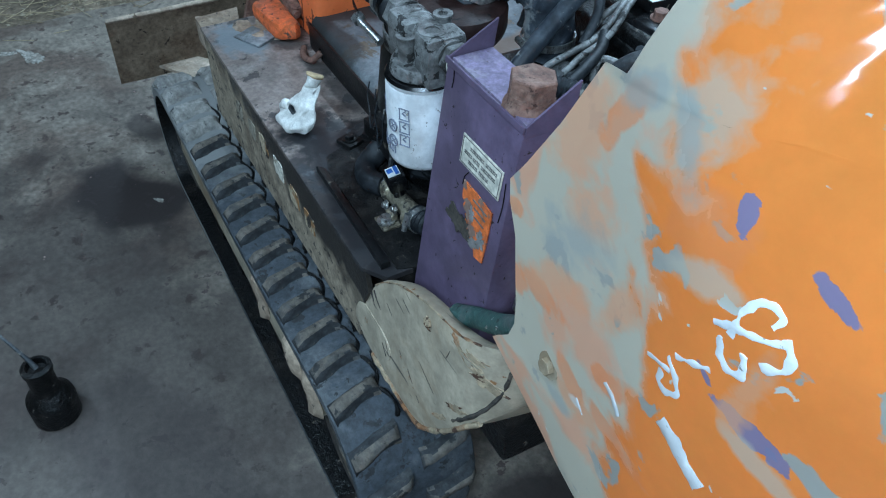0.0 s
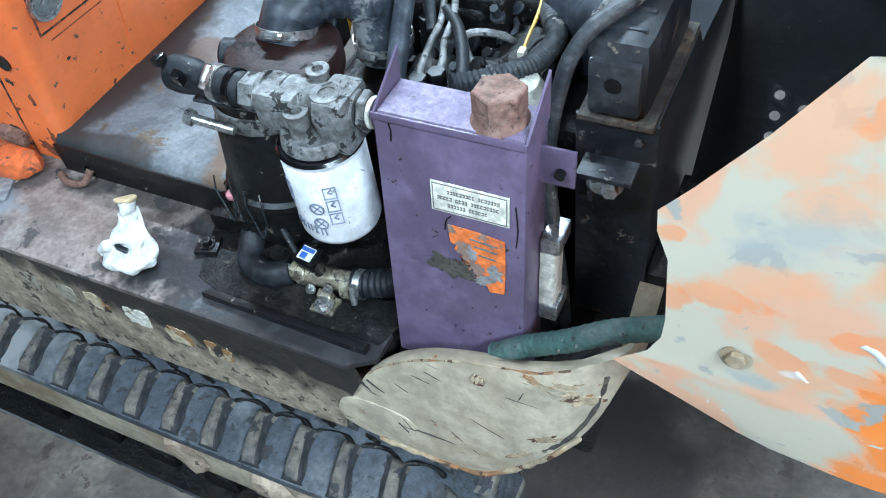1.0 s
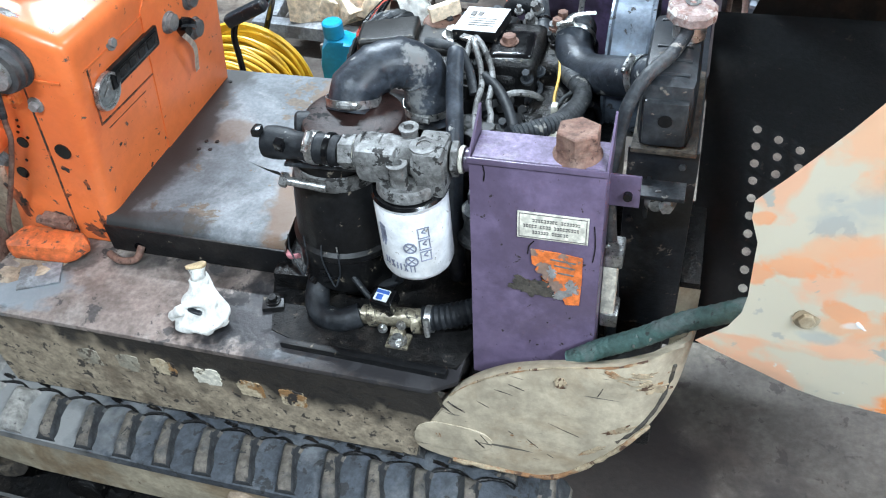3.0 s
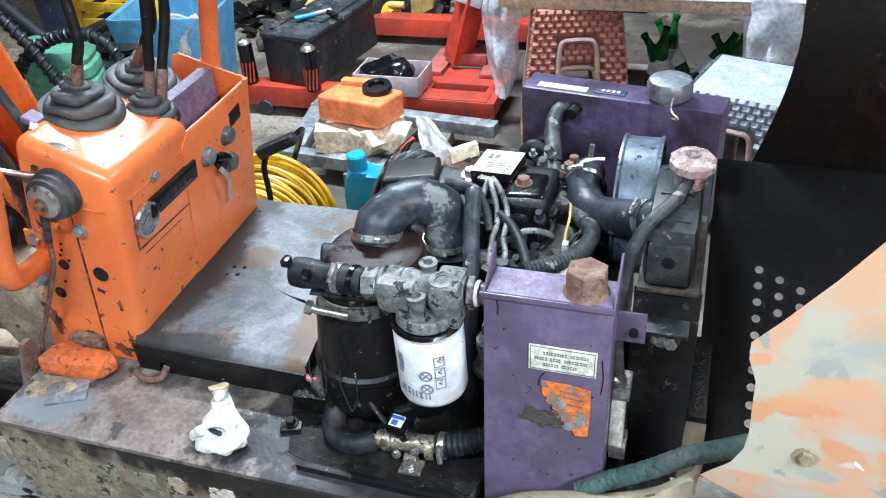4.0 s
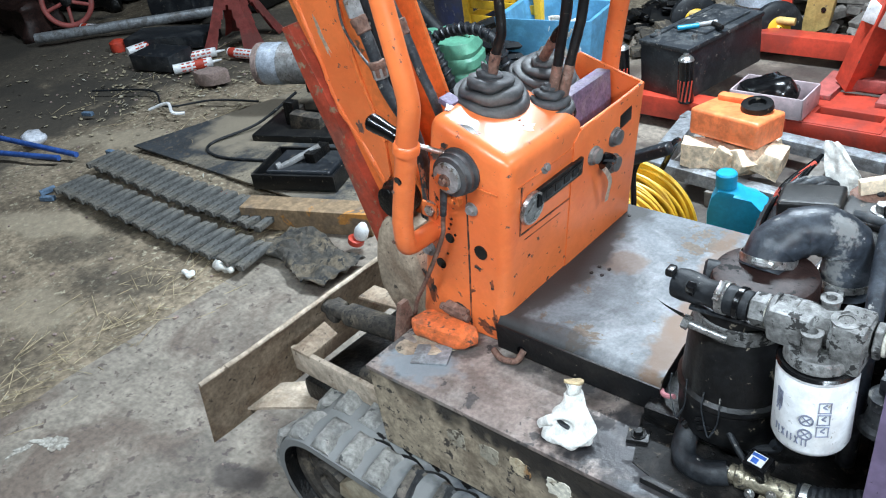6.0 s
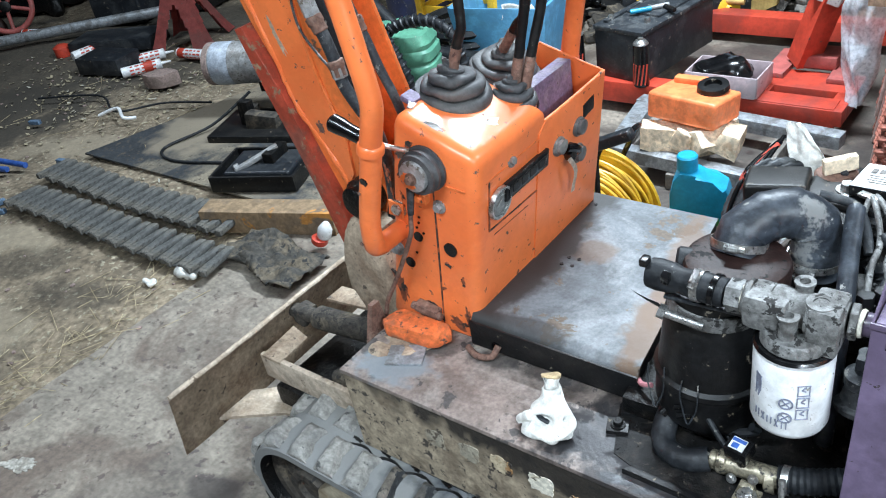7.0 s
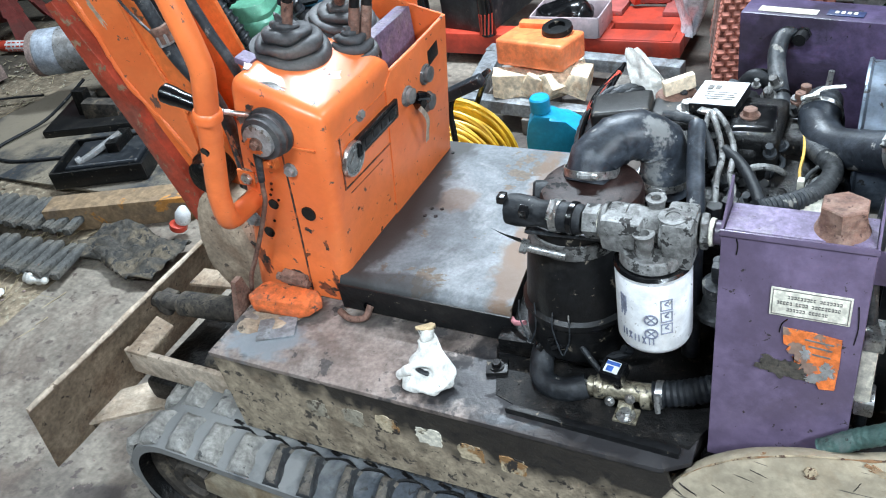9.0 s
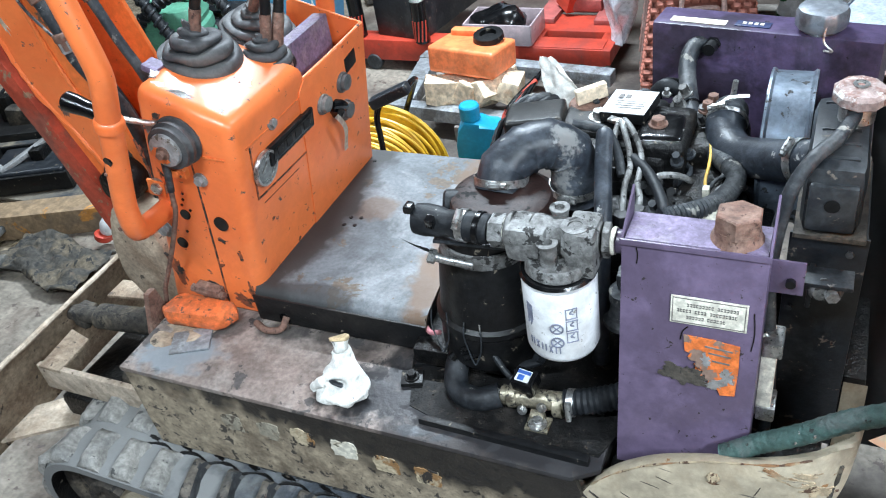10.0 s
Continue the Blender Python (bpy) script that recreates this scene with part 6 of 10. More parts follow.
    for x, z, ln, turn in ((-0.03, 0.475, 0.022, -40), (-0.012, 0.482, 0.02, -30), (0.02, 0.41, 0.018, -50), (0.03, 0.42, 0.022, -55), (0.03, 0.5, 0.02, -28), (0.08, 0.55, 0.024, -20), (0.196, 0.57, 0.016, 70), (0.15, 0.475, 0.03, -22), (0.105, 0.43, 0.014, -42), (0.07, 0.448, 0.008, -30), (0.13, 0.41, 0.01, -35), (0.06, 0.535, 0.016, -15)):
        bm = bm_new()
        prism(bm, ragged(x, z, ln * 0.5, 0.0006 + 0.06 * max(0.0, 0.03 - abs(x)), x * 90, 0.9, turn), "y", -0.0034, 0.001)
        for w in bm.verts:
            w.co.y += fender_y(w.co.x, w.co.z) - (0.0015 if w.co.x < 0.04 and w.co.z < 0.44 else 0)
        part("scrape", bm, STAIN, fd, "dark scrape in the paint")
    # chassis tail and mud flap under the corner
    bm = bm_new()
    box(bm, (0.13, 0.25, 0.44), (0.28, 0.5, 0.1), 0.01)
    part("tail_plate", bm, BLACK_GREASY, DIG, "black chassis tail")


side_beam()
deck_cover()
console()
rails()
boom()
blade()
track()
rear_fender()


def hydraulic_tank():
    lean = lambda z: 0.15 * (z - 0.505)
    bm = bm_new()
    box(bm, (0.0885, 0.034, 0.685), (0.175, 0.064, 0.36), 0.003)
    t = part("hydraulic_tank", shear(bm, fy=lean), PURPLE, DIG, "chipped purple sheet-steel hydraulic tank")
    bm = bm_new()
    box(bm, (0.0885, 0.035, 0.8665), (0.168, 0.056, 0.004))
    part("tank_top", shear(bm, fy=lean), PURPLE_DUSTY, t, "dusty speckled purple tank top")
    # upstanding edges
    bm = bm_new()
    prism(bm, [(0.003, 0.855), (0.003, 0.869), (0.066, 0.905), (0.066, 0.855)], "x", 0.0, 0.003)
    part("end_fin", shear(bm, fy=lean), PURPLE, t)
    bm = bm_new()
    prism(bm, [(0.003, 0.855), (0.003, 0.869), (0.066, 0.91), (0.066, 0.855)], "x", 0.174, 0.177)
    part("end_fin", shear(bm, fy=lean), PURPLE, t)
    bm = bm_new()
    box(bm, (0.0885, 0.0, 0.867), (0.178, 0.003, 0.008), 0.001)
    part("front_lip", shear(bm, fy=lean), PURPLE, t)
    # filler: rusty hexagon on a collar
    cx, cy = 0.134, 0.0895
    bm = bm_new()
    lathe(bm, (cx, cy, 0.866), (0, 0, 1), [(0.0325, 0), (0.031, 0.004), (0.0275, 0.007), (0.0265, 0.012)], 26)
    collar = part("filler_collar", bm, RUST, t, "rusty filler collar")
    bm = bm_new()
    hexnut(bm, (cx, cy + 0.001, 0.876), (cx, cy + 0.003, 0.904), 0.029)
    cyl(bm, (cx, cy, 0.868), (cx, cy + 0.002, 0.88), 0.0275, n=20)
    part("filler_cap", bm, RUST, collar, "large rusty hexagon filler cap")
    # maker's notice: cream plate, frame and bars of writing
    fy = lambda z: 0.0005 + lean(z)
    bm = bm_new()
    box(bm, (0.112, 0.0005, 0.781), (0.093, 0.0014, 0.04), 0.0005)
    st = part("notice", shear(bm, fy=lean), CREAM, t, "cream notice label with grey writing")
    bm = bm_new()
    for dz in (-0.0175, 0.0175):
        box(bm, (0.112, -0.0006, 0.781 + dz), (0.088, 0.0006, 0.0009))
    for dx in (-0.0437, 0.0437):
        box(bm, (0.112 + dx, -0.0006, 0.781), (0.0009, 0.0006, 0.0358))
    part("notice_frame", shear(bm, fy=lean), INK, st)
    for row, (z, runs) in enumerate(((0.7895, (9, 7)), (0.7805, (5, 4, 9)), (0.7715, (6, 6)))):
        x = 0.075 + (0.012 if row != 1 else 0)
        for run in runs:
            for k in range(run):
                bm = bm_new()
                w = 0.0026
                for ddz in (-0.0016, 0.0016):
                    box(bm, (x, -0.0005, z + ddz), (w, 0.0006, 0.0011))
                box(bm, (x + rng.choice((-0.0009, 0.0009)), -0.0005, z), (0.0008, 0.0006, 0.0045))
                part("writing_bar", shear(bm, fy=lean), INK, st)
                x += 0.0037
            x += 0.0035
    # torn orange decal with a brown scuff beside it
    bm = bm_new()
    torn = [(0.086 + 0.05 * k / 24 + 0.011 * noise.noise(V((k * 0.7, 2.0, 0))), 0.725 - 0.065 * (k / 24) ** 0.8 + 0.012 * noise.noise(V((k * 0.8, 7.0, 0)))) for k in range(25)]
    prism(bm, [(0.1525, 0.662), (0.154, 0.7), (0.153, 0.739), (0.12, 0.743), (0.084, 0.744)] + torn, "y", -0.0006, 0.0012)
    dc = part("torn_decal", shear(bm, fy=lean), DECAL, t, "torn orange warning decal")
    bm = bm_new()
    for k, z in enumerate((0.731, 0.722, 0.711)):
        box(bm, (0.128 + 0.002 * k, -0.001, z), (0.034 - 0.006 * k, 0.0006, 0.0022), 0, (0, 4, 0))
    part("writing_bar", shear(bm, fy=lean), INK, dc)
    bm = bm_new()
    prism(bm, ragged(0.086, 0.682, 0.028, 0.013, 8.1, 0.7, -8), "y", -0.0003, 0.0012)
    part("scuff", shear(bm, fy=lean), GRIME, t, "brown scuffed patch")
    for x, z, rx, rz, seed in ((0.14, 0.69, 0.008, 0.011, 2.2), (0.128, 0.675, 0.009, 0.006, 5.2), (0.113, 0.712, 0.006, 0.008, 6.4)):
        bm = bm_new()
        prism(bm, ragged(x, z, rx, rz, seed, 0.8), "y", -0.0011, 0.0008)
        part("bare_patch", shear(bm, fy=lean), DRUM_GREY, dc, "grey backing left where the decal tore")
    for pts in (([(0.088, 0.756), (0.082, 0.748), (0.08, 0.735)]), ([(0.165, 0.79), (0.168, 0.76), (0.166, 0.735)]), ([(0.02, 0.86), (0.022, 0.85), (0.021, 0.838)])):
        bm = bm_new()
        hose(bm, [(x, 0.0012, z) for x, z in pts], 0.0008, 6, 3)
        part("paint_chip", shear(bm, fy=lean), GLOSS_BLACK, t)
    # side: bracket, sight gauge
    bm = bm_new()
    box(bm, (0.195, 0.045, 0.815), (0.04, 0.004, 0.045), 0.001)
    br = part("side_bracket", shear(bm, fy=lean), PURPLE, t, "purple mounting tab")
    bm = bm_new()
    cyl(bm, (0.2, 0.087, 0.812), (0.2, 0.08, 0.812), 0.006, n=14)
    part("tab_hole", bm, GLOSS_BLACK, br)
    bm = bm_new()
    box(bm, (0.186, 0.065, 0.65), (0.02, 0.034, 0.12), 0.005)
    sg = part("sight_gauge", shear(bm, fy=lean), CREAM, t, "yellowed level gauge in a steel frame")
    for z in (0.598, 0.702):
        bm = bm_new()
        box(bm, (0.19, 0.065, z), (0.024, 0.04, 0.022), 0.003)
        part("gauge_end", shear(bm, fy=lean), STEEL, sg)
    # stub and nut to the filter head
    bm = bm_new()
    cyl(bm, (0.004, 0.085, 0.843), (-0.028, 0.083, 0.843), 0.016, n=18, bevel=0.001)
    part("stub", bm, PURPLE, t)


def oil_filter():
    c = V((-0.087, 0.066, 0))
    bm = bm_new()
    lathe(bm, (c.x, c.y, 0.665), (0, 0, 1), [(0.03, 0.006), (0.034, 0.0), (0.044, 0.001), (0.049, 0.005), (0.0515, 0.012), (0.0515, 0.125), (0.05, 0.128), (0.0515, 0.13), (0.0515, 0.134), (0.048, 0.138), (0.03, 0.138)], 40)
    f = part("oil_filter", bm, WHITE, DIG, "white spin-on oil filter canister with blue printing")
    bm = bm_new()
    lathe(bm, (c.x, c.y, 0.797), (0, 0, 1), [(0.05, 0), (0.053, 0.003), (0.05, 0.007), (0.047, 0.007)], 36)
    part("gasket_ring", bm, GLOSS_BLACK, f)

    def at(deg, z, r=0.0522):
        a = radians(deg)
        return V((c.x + r * math.sin(a), c.y - r * math.cos(a), z)), deg

    def mark(deg, z, w, h, turn=0.0):
        p, d = at(deg, z)
        bm = bm_new()
        box(bm, (0, 0, 0), (w, 0.0012, h))
        bmesh.ops.transform(bm, matrix=pose(p.x, p.y, p.z, 0, 0, d) @ pose(0, 0, 0, 0, turn, 0), verts=bm.verts)
        return bm

    def join(parts, name, label=""):
        bm = bm_new()
        for one in parts:
            me = bpy.data.meshes.new("tmp")
            one.to_mesh(me)
            one.free()
            bm.from_mesh(me)
            bpy.data.meshes.remove(me)
        return part(name, bm, PRINT, f, label)

    # brand mark as plain blocks, fine writing as bars
    for k in range(5):
        join([mark(-34 + k * 11.0, 0.70 - k * 0.0012, 0.0016, 0.013, s) for s in (-18, 18)] if k % 2 else [mark(-34 + k * 11.0 + s, 0.70 - k * 0.0012, 0.0016, 0.012) for s in (-3, 3)], "brand_block")
    for k in range(6):
        join([mark(-40 + 2.0 * k, 0.765 - 0.0005 * k - q * 0.0055, 0.0016, 0.0042) for q in range(7 - k % 3)], "writing_bar")
    # round and square pictograms
    for k, (deg, z) in enumerate(((10, 0.735), (10, 0.71))):
        p, d = at(deg, z, 0.0518)
        bm = bm_new()
        nrm = V((math.sin(radians(deg)), -math.cos(radians(deg)), 0))
        lathe(bm, p, nrm, [(0.0075, 0), (0.0095, 0), (0.0095, 0.0012), (0.0075, 0.0012), (0.0075, 0)], 20, caps=False)
        part("pictogram", bm, PRINT, f)
        join([mark(deg, z, 0.0014, 0.013, s) for s in (-45, 45)], "pictogram_cross")
    for k in range(3):
        z = 0.76 - k * 0.021
        join([mark(33, z + s * 0.0085, 0.0165, 0.0011) for s in (-1, 1)] + [mark(33 + s * 8.0, z, 0.0011, 0.0175) for s in (-1, 1)] + [mark(33, z, 0.006, 0.0018, 30), mark(33, z + 0.004, 0.007, 0.0015, -40)], "pictogram_square")
    # cast head across the top
    bm = bm_new()
    cyl(bm, (c.x, c.y, 0.803), (c.x, c.y, 0.822), 0.045, 0.043, 28, 0.003)
    h = part("filter_head", bm, CAST, DIG, "stained cast-aluminium filter head")
    pieces = []
    bm = bm_new()
    cyl(bm, (-0.158, 0.074, 0.843), (-0.03, 0.08, 0.846), 0.025, n=26, bevel=0.003)
    part("head_body", roughen(bm, 0.0015, 60), CAST, h)
    bm = bm_new()
    box(bm, (-0.052, 0.074, 0.838), (0.04, 0.058, 0.07), 0.007)
    part("head_block", bm, CAST, h)
    bm = bm_new()
    box(bm, (-0.125, 0.07, 0.842), (0.06, 0.052, 0.055), 0.014)
    part("head_block", bm, CAST, h)
    for x, y, r, z0, z1 in ((-0.093, 0.046, 0.0125, 0.805, 0.856), (-0.06, 0.066, 0.0165, 0.855, 0.874), (-0.09, 0.098, 0.0115, 0.85, 0.876)):
        bm = bm_new()
        lathe(bm, (x, y, z0), (0, 0, 1), [(r, 0), (r, z1 - z0 - 0.004), (r + 0.002, z1 - z0 - 0.003), (r + 0.002, z1 - z0), (r * 0.6, z1 - z0), (r * 0.55, z1 - z0 - 0.006), (0.001, z1 - z0 - 0.006)], 20)
        part("head_boss", bm, CAST, h)
    for a, b, r in (((-0.028, 0.08, 0.845), (-0.018, 0.081, 0.845), 0.024), ((-0.18, 0.074, 0.842), (-0.158, 0.074, 0.843), 0.024)):
        bm = bm_new()
        hexnut(bm, a, b, r)
        part("hex_nut", bm, CAST, h, "dull steel union nut")
    bm = bm_new()
    lathe(bm, (-0.157, 0.074, 0.843), (-1, 0, 0), [(0.02, 0), (0.021, 0.002), (0.02, 0.005)], 20)
    part("thread_tape", bm, CREAM, h, "cream thread tape")
    bm = bm_new()
    lathe(bm, (-0.017, 0.081, 0.845), (1, 0, 0), [(0.018, 0), (0.019, 0.002), (0.018, 0.006)], 20)
    part("thread_tape", bm, CREAM, h, "cream thread tape")
    for x in (-0.154, -0.128, -0.076):
        bm = bm_new()
        lathe(bm, (x, 0.075, 0.8445), (1, 0, 0), [(0.025, 0), (0.0275, 0.001), (0.0275, 0.006), (0.025, 0.007)], 28)
        part("cast_ring", roughen(bm, 0.0012, 70), CAST, h)
    # rubber end hose with clamps, blanked at its end
    bm = bm_new()
    lathe(bm, (-0.182, 0.074, 0.842), (-1, 0.07, -0.03), [(0.019, 0), (0.0215, 0.004), (0.0215, 0.05), (0.0195, 0.056), (0.0195, 0.07), (0.022, 0.08), (0.0235, 0.1), (0.022, 0.115), (0.012, 0.12)], 24)
    hs = part("blanked_hose", roughen(bm, 0.001, 50), RUBBER, h, "short black hose blanked off with a rag")
    clamp(hs, (-0.222, 0.077, 0.841), (1, -0.07, 0.03), 0.022, 0.011, (0.2, -0.6, 1))
    bm = bm_new()
    lathe(bm, (-0.193, 0.0745, 0.842), (-1, 0.07, 0), [(0.0225, 0), (0.024, 0.001), (0.024, 0.008), (0.0225, 0.009)], 20)
    part("cable_tie", bm, GLOSS_BLACK, hs)
    bm = bm_new()
    box(bm, (-0.262, 0.055, 0.857), (0.012, 0.012, 0.02), 0.002, (20, 10, 0))
    part("tie_block", bm, GLOSS_BLACK, hs)
    bm = bm_new()
    box(bm, (-0.3, 0.07, 0.865), (0.012, 0.018, 0.012), 0.003)
    part("tie_block", bm, GLOSS_BLACK, hs)
    bm = bm_new()
    sheet(bm, lambda u, v: (-0.268 - 0.055 * u, 0.045 + 0.02 * u + 0.012 * v * (1 - u), 0.818 - 0.006 * math.sin(u * 2) - 0.02 * v * (1 - u)), 6, 3, 0.003)
    part("torn_flap", bm, RUBBER, hs, "torn black rubber flap")
    # bracket under the head
    bm = bm_new()
    box(bm, (-0.2, 0.1, 0.808), (0.15, 0.05, 0.005), 0.001, (0, 0, 3))
    part("bracket", bm, DUSTY_HOSE, h, "grey steel bracket")
    bm = bm_new()
    cyl(bm, (-0.262, 0.052, 0.797), (-0.21, 0.06, 0.785), 0.0065, n=10)
    hexnut(bm, (-0.272, 0.051, 0.8), (-0.262, 0.052, 0.797), 0.011)
    part("bracket_bolt", bm, STEEL, h, "long steel bolt")


def air_cleaner():
    c = (-0.232, 0.148)
    bm = bm_new()
    lathe(bm, (c[0], c[1], 0.56), (0.03, 0, 1), [(0.07, 0), (0.082, 0.004), (0.086, 0.02), (0.085, 0.07), (0.089, 0.075), (0.089, 0.085), (0.083, 0.09), (0.074, 0.19), (0.066, 0.205), (0.066, 0.24), (0.05, 0.245)], 40)
    a = part("air_cleaner", bm, BLACK_STEEL, DIG, "black air-cleaner canister with wire clips")
    bm = bm_new()
    lathe(bm, (c[0] + 0.006, c[1], 0.757), (0.03, 0, 1), [(0.068, 0), (0.0705, 0.002), (0.0705, 0.026), (0.068, 0.028)], 40, caps=False)
    part("band_clamp", bm, CAST, a, "worn steel band clamp")
    # wire clip
    for y, x, deg in ((0.066, -0.23, 0), (0.08, -0.29, -40)):
        bm = bm_new()
        for s in (-0.014, 0.014):
            hose(bm, [(x + s * 0.9, y - 0.002, 0.665), (x + s, y - 0.007, 0.64), (x + s * 0.8, y - 0.006, 0.615), (x + s * 0.4, y - 0.008, 0.595)], 0.0012, 6, 4)
        hose(bm, [(x - 0.008, y - 0.008, 0.605), (x, y - 0.01, 0.585), (x + 0.008, y - 0.008, 0.605)], 0.0013, 6, 4)
        part("wire_clip", bm, DUSTY_HOSE, a, "bent wire clip")
    # brown intake bowl on top with its side stub
    c2 = (-0.212, 0.187)
    bm = bm_new()
    lathe(bm, (c2[0], c2[1], 0.765), (0.02, 0, 1), [(0.066, 0), (0.074, 0.012), (0.077, 0.022), (0.077, 0.048), (0.074, 0.054), (0.066, 0.057), (0.045, 0.058)], 40)
    b = part("intake_bowl", bm, BROWN, a, "brown-black intake bowl")
    bm = bm_new()
    cyl(bm, (-0.262, 0.18, 0.8), (-0.298, 0.168, 0.804), 0.022, n=24, bevel=0.004)
    part("bowl_stub", bm, RUBBER, b)
    bm = bm_new()
    box(bm, (-0.262, 0.15, 0.545), (0.2, 0.12, 0.035), 0.006, (0, 0, 4))
    part("foot_bracket", bm, BLACK_GREASY, a)
    # ribbed elbow, clamped at both ends
    bm = bm_new()
    pts = [(-0.222, 0.21, 0.81), (-0.218, 0.23, 0.838), (-0.195, 0.26, 0.853), (-0.165, 0.283, 0.853), (-0.139, 0.298, 0.832), (-0.13, 0.3, 0.79), (-0.132, 0.3, 0.75)]
    hose(bm, pts, 0.037, 30, 5, 0.0026, 5)
    e = part("intake_elbow", bm, INTAKE, DIG, "scuffed black ribbed intake elbow")
    clamp(e, (-0.2205, 0.219, 0.824), (-0.02, 0.4, 1), 0.0405, 0.012, (0.1, -1, 0.2))
    clamp(e, (-0.131, 0.3, 0.772), (0, 0, 1), 0.0405, 0.012, (-0.1, -1, 0.1))


def engine():
    bm = bm_new()
    box(bm, (0.02, 0.4, 0.6), (0.28, 0.28, 0.22), 0.012)
    eng = part("engine_block", bm, BLACK_GREASY, DIG, "greasy black diesel engine block")
    for c, s, r in (((-0.09, 0.44, 0.745), (0.17, 0.16, 0.1), 0), ((-0.02, 0.43, 0.75), (0.085, 0.13, 0.13), 0), ((-0.01, 0.27, 0.715), (0.13, 0.08, 0.1), 10), ((0.07, 0.36, 0.7), (0.1, 0.12, 0.12), -10), ((-0.13, 0.27, 0.66), (0.12, 0.1, 0.14), 0), ((0.05, 0.2, 0.62), (0.16, 0.1, 0.12), 0), ((0.06, 0.46, 0.74), (0.09, 0.1, 0.1), 0)):
        bm = bm_new()
        box(bm, c, s, 0.014, (0, 0, r), 3)
        part("casting", bm, BLACK_GREASY, eng)
    # knobbly fittings along the injection pump
    for k in range(22):
        x, y, z = rng.uniform(-0.06, 0.06), rng.uniform(0.23, 0.33), rng.uniform(0.735, 0.775)
        bolt(eng, (x, y, z), (rng.uniform(-0.4, 0.4), -0.6, 1), rng.uniform(0.006, 0.012), rng.uniform(0.008, 0.02), BLACK_STEEL if k % 4 else DUSTY_HOSE)
    for k in range(34):
        x, y, z = rng.uniform(-0.15, 0.06), rng.uniform(0.36, 0.58), rng.uniform(0.775, 0.8)
        bolt(eng, (x, y, z), (rng.uniform(-0.5, 0.5), rng.uniform(-0.7, 0.2), 1), rng.uniform(0.004, 0.009), rng.uniform(0.006, 0.02), (CAST, BLACK_STEEL, DUSTY_HOSE, BLACK_GREASY)[k % 4])
    for k in range(12):
        x, y, z = rng.uniform(-0.05, 0.1), rng.uniform(0.24, 0.4), rng.uniform(0.72, 0.77)
        bm = bm_new()
        hose(bm, [(x, y, z), (x + rng.uniform(-0.03, 0.03), y + 0.03, z + 0.03), (x + rng.uniform(-0.05, 0.05), y + 0.07, z + 0.01), (x + rng.uniform(-0.05, 0.05), y + 0.1, z - 0.04)], rng.uniform(0.003, 0.006), 8, 5)
        part("fuel_pipe", bm, (RUBBER, CAST, DUSTY_HOSE)[k % 3], eng)
    # head: square black casting with a rusty plug
    bm = bm_new()
    box(bm, (-0.022, 0.42, 0.79), (0.075, 0.09, 0.06), 0.016, (0, 0, 4), 3)
    part("head_casting", bm, GLOSS_BLACK, eng, "shiny black head casting")
    bm = bm_new()
    cyl(bm, (-0.028, 0.42, 0.815), (-0.028, 0.42, 0.822), 0.0155, n=18)
    hexnut(bm, (-0.028, 0.42, 0.821), (-0.028, 0.42, 0.832), 0.0115)
    part("plug", bm, RUST, eng, "rusty hexagon plug")
    # rocker cover with white label plate
    bm = bm_new()
    box(bm, (-0.115, 0.47, 0.785), (0.16, 0.13, 0.045), 0.012, (0, 0, -4), 3)
    part("rocker_cover", bm, BLACK_STEEL, eng, "black rocker cover")
    bm = bm_new()
    box(bm, (-0.083, 0.462, 0.823), (0.076, 0.075, 0.018), 0.002, (2, -4, -8))
    lb = part("label_block", bm, BLACK_STEEL, eng)
    bm = bm_new()
    box(bm, (-0.083, 0.462, 0.833), (0.075, 0.073, 0.0015), 0.0005, (2, -4, -8))
    plate = part("label_plate", bm, WHITE, lb, "worn white label plate")
    bm = bm_new()
    for k in range(3):
        box(bm, (-0.1 + 0.012 * k, 0.478, 0.8342), (0.008, 0.012, 0.0008), 0, (2, -4, -8))
    for k in range(4):
        box(bm, (-0.08, 0.462 - 0.007 * k, 0.8342), (0.05 - 0.006 * (k % 2), 0.0018, 0.0008), 0, (2, -4, -8))
    part("writing_bar", bm, INK, plate)
    bm = bm_new()
    lathe(bm, (-0.161, 0.5, 0.79), (0, 0, 1), [(0.034, 0), (0.036, 0.004), (0.036, 0.014), (0.032, 0.018), (0.02, 0.0185)], 28)
    oc = part("oil_cap", bm, RUST, eng, "brown oil filler cap")
    bm = bm_new()
    box(bm, (-0.158, 0.5, 0.824), (0.055, 0.014, 0.026), 0.002, (0, -6, 35))
    part("grip_bar", bm, WOOD, oc, "wooden wedge in the cap")
    bolt(eng, (-0.131, 0.45, 0.806), (0, 0, 1), 0.0115, 0.012, STEEL)
    bolt(eng, (-0.128, 0.42, 0.802), (0, 0, 1), 0.007, 0.01, STEEL)
    bm = bm_new()
    lathe(bm, (-0.12, 0.43, 0.803), (0, 0, 1), [(0.016, 0), (0.016, 0.002), (0.01, 0.003)], 16)
    part("washer", bm, STEEL, eng)
    bm = bm_new()
    box(bm, (-0.09, 0.408, 0.828), (0.036, 0.012, 0.006), 0.001, (10, -8, -30))
    box(bm, (-0.074, 0.4, 0.826), (0.008, 0.022, 0.012), 0.001, (0, 20, 30))
    part("clip", bm, STEEL, eng, "bent bright steel clip")
    # relay box and taped loom
    bm = bm_new()
    box(bm, (-0.235, 0.43, 0.795), (0.1, 0.08, 0.056), 0.007, (-4, -4, 12), 3)
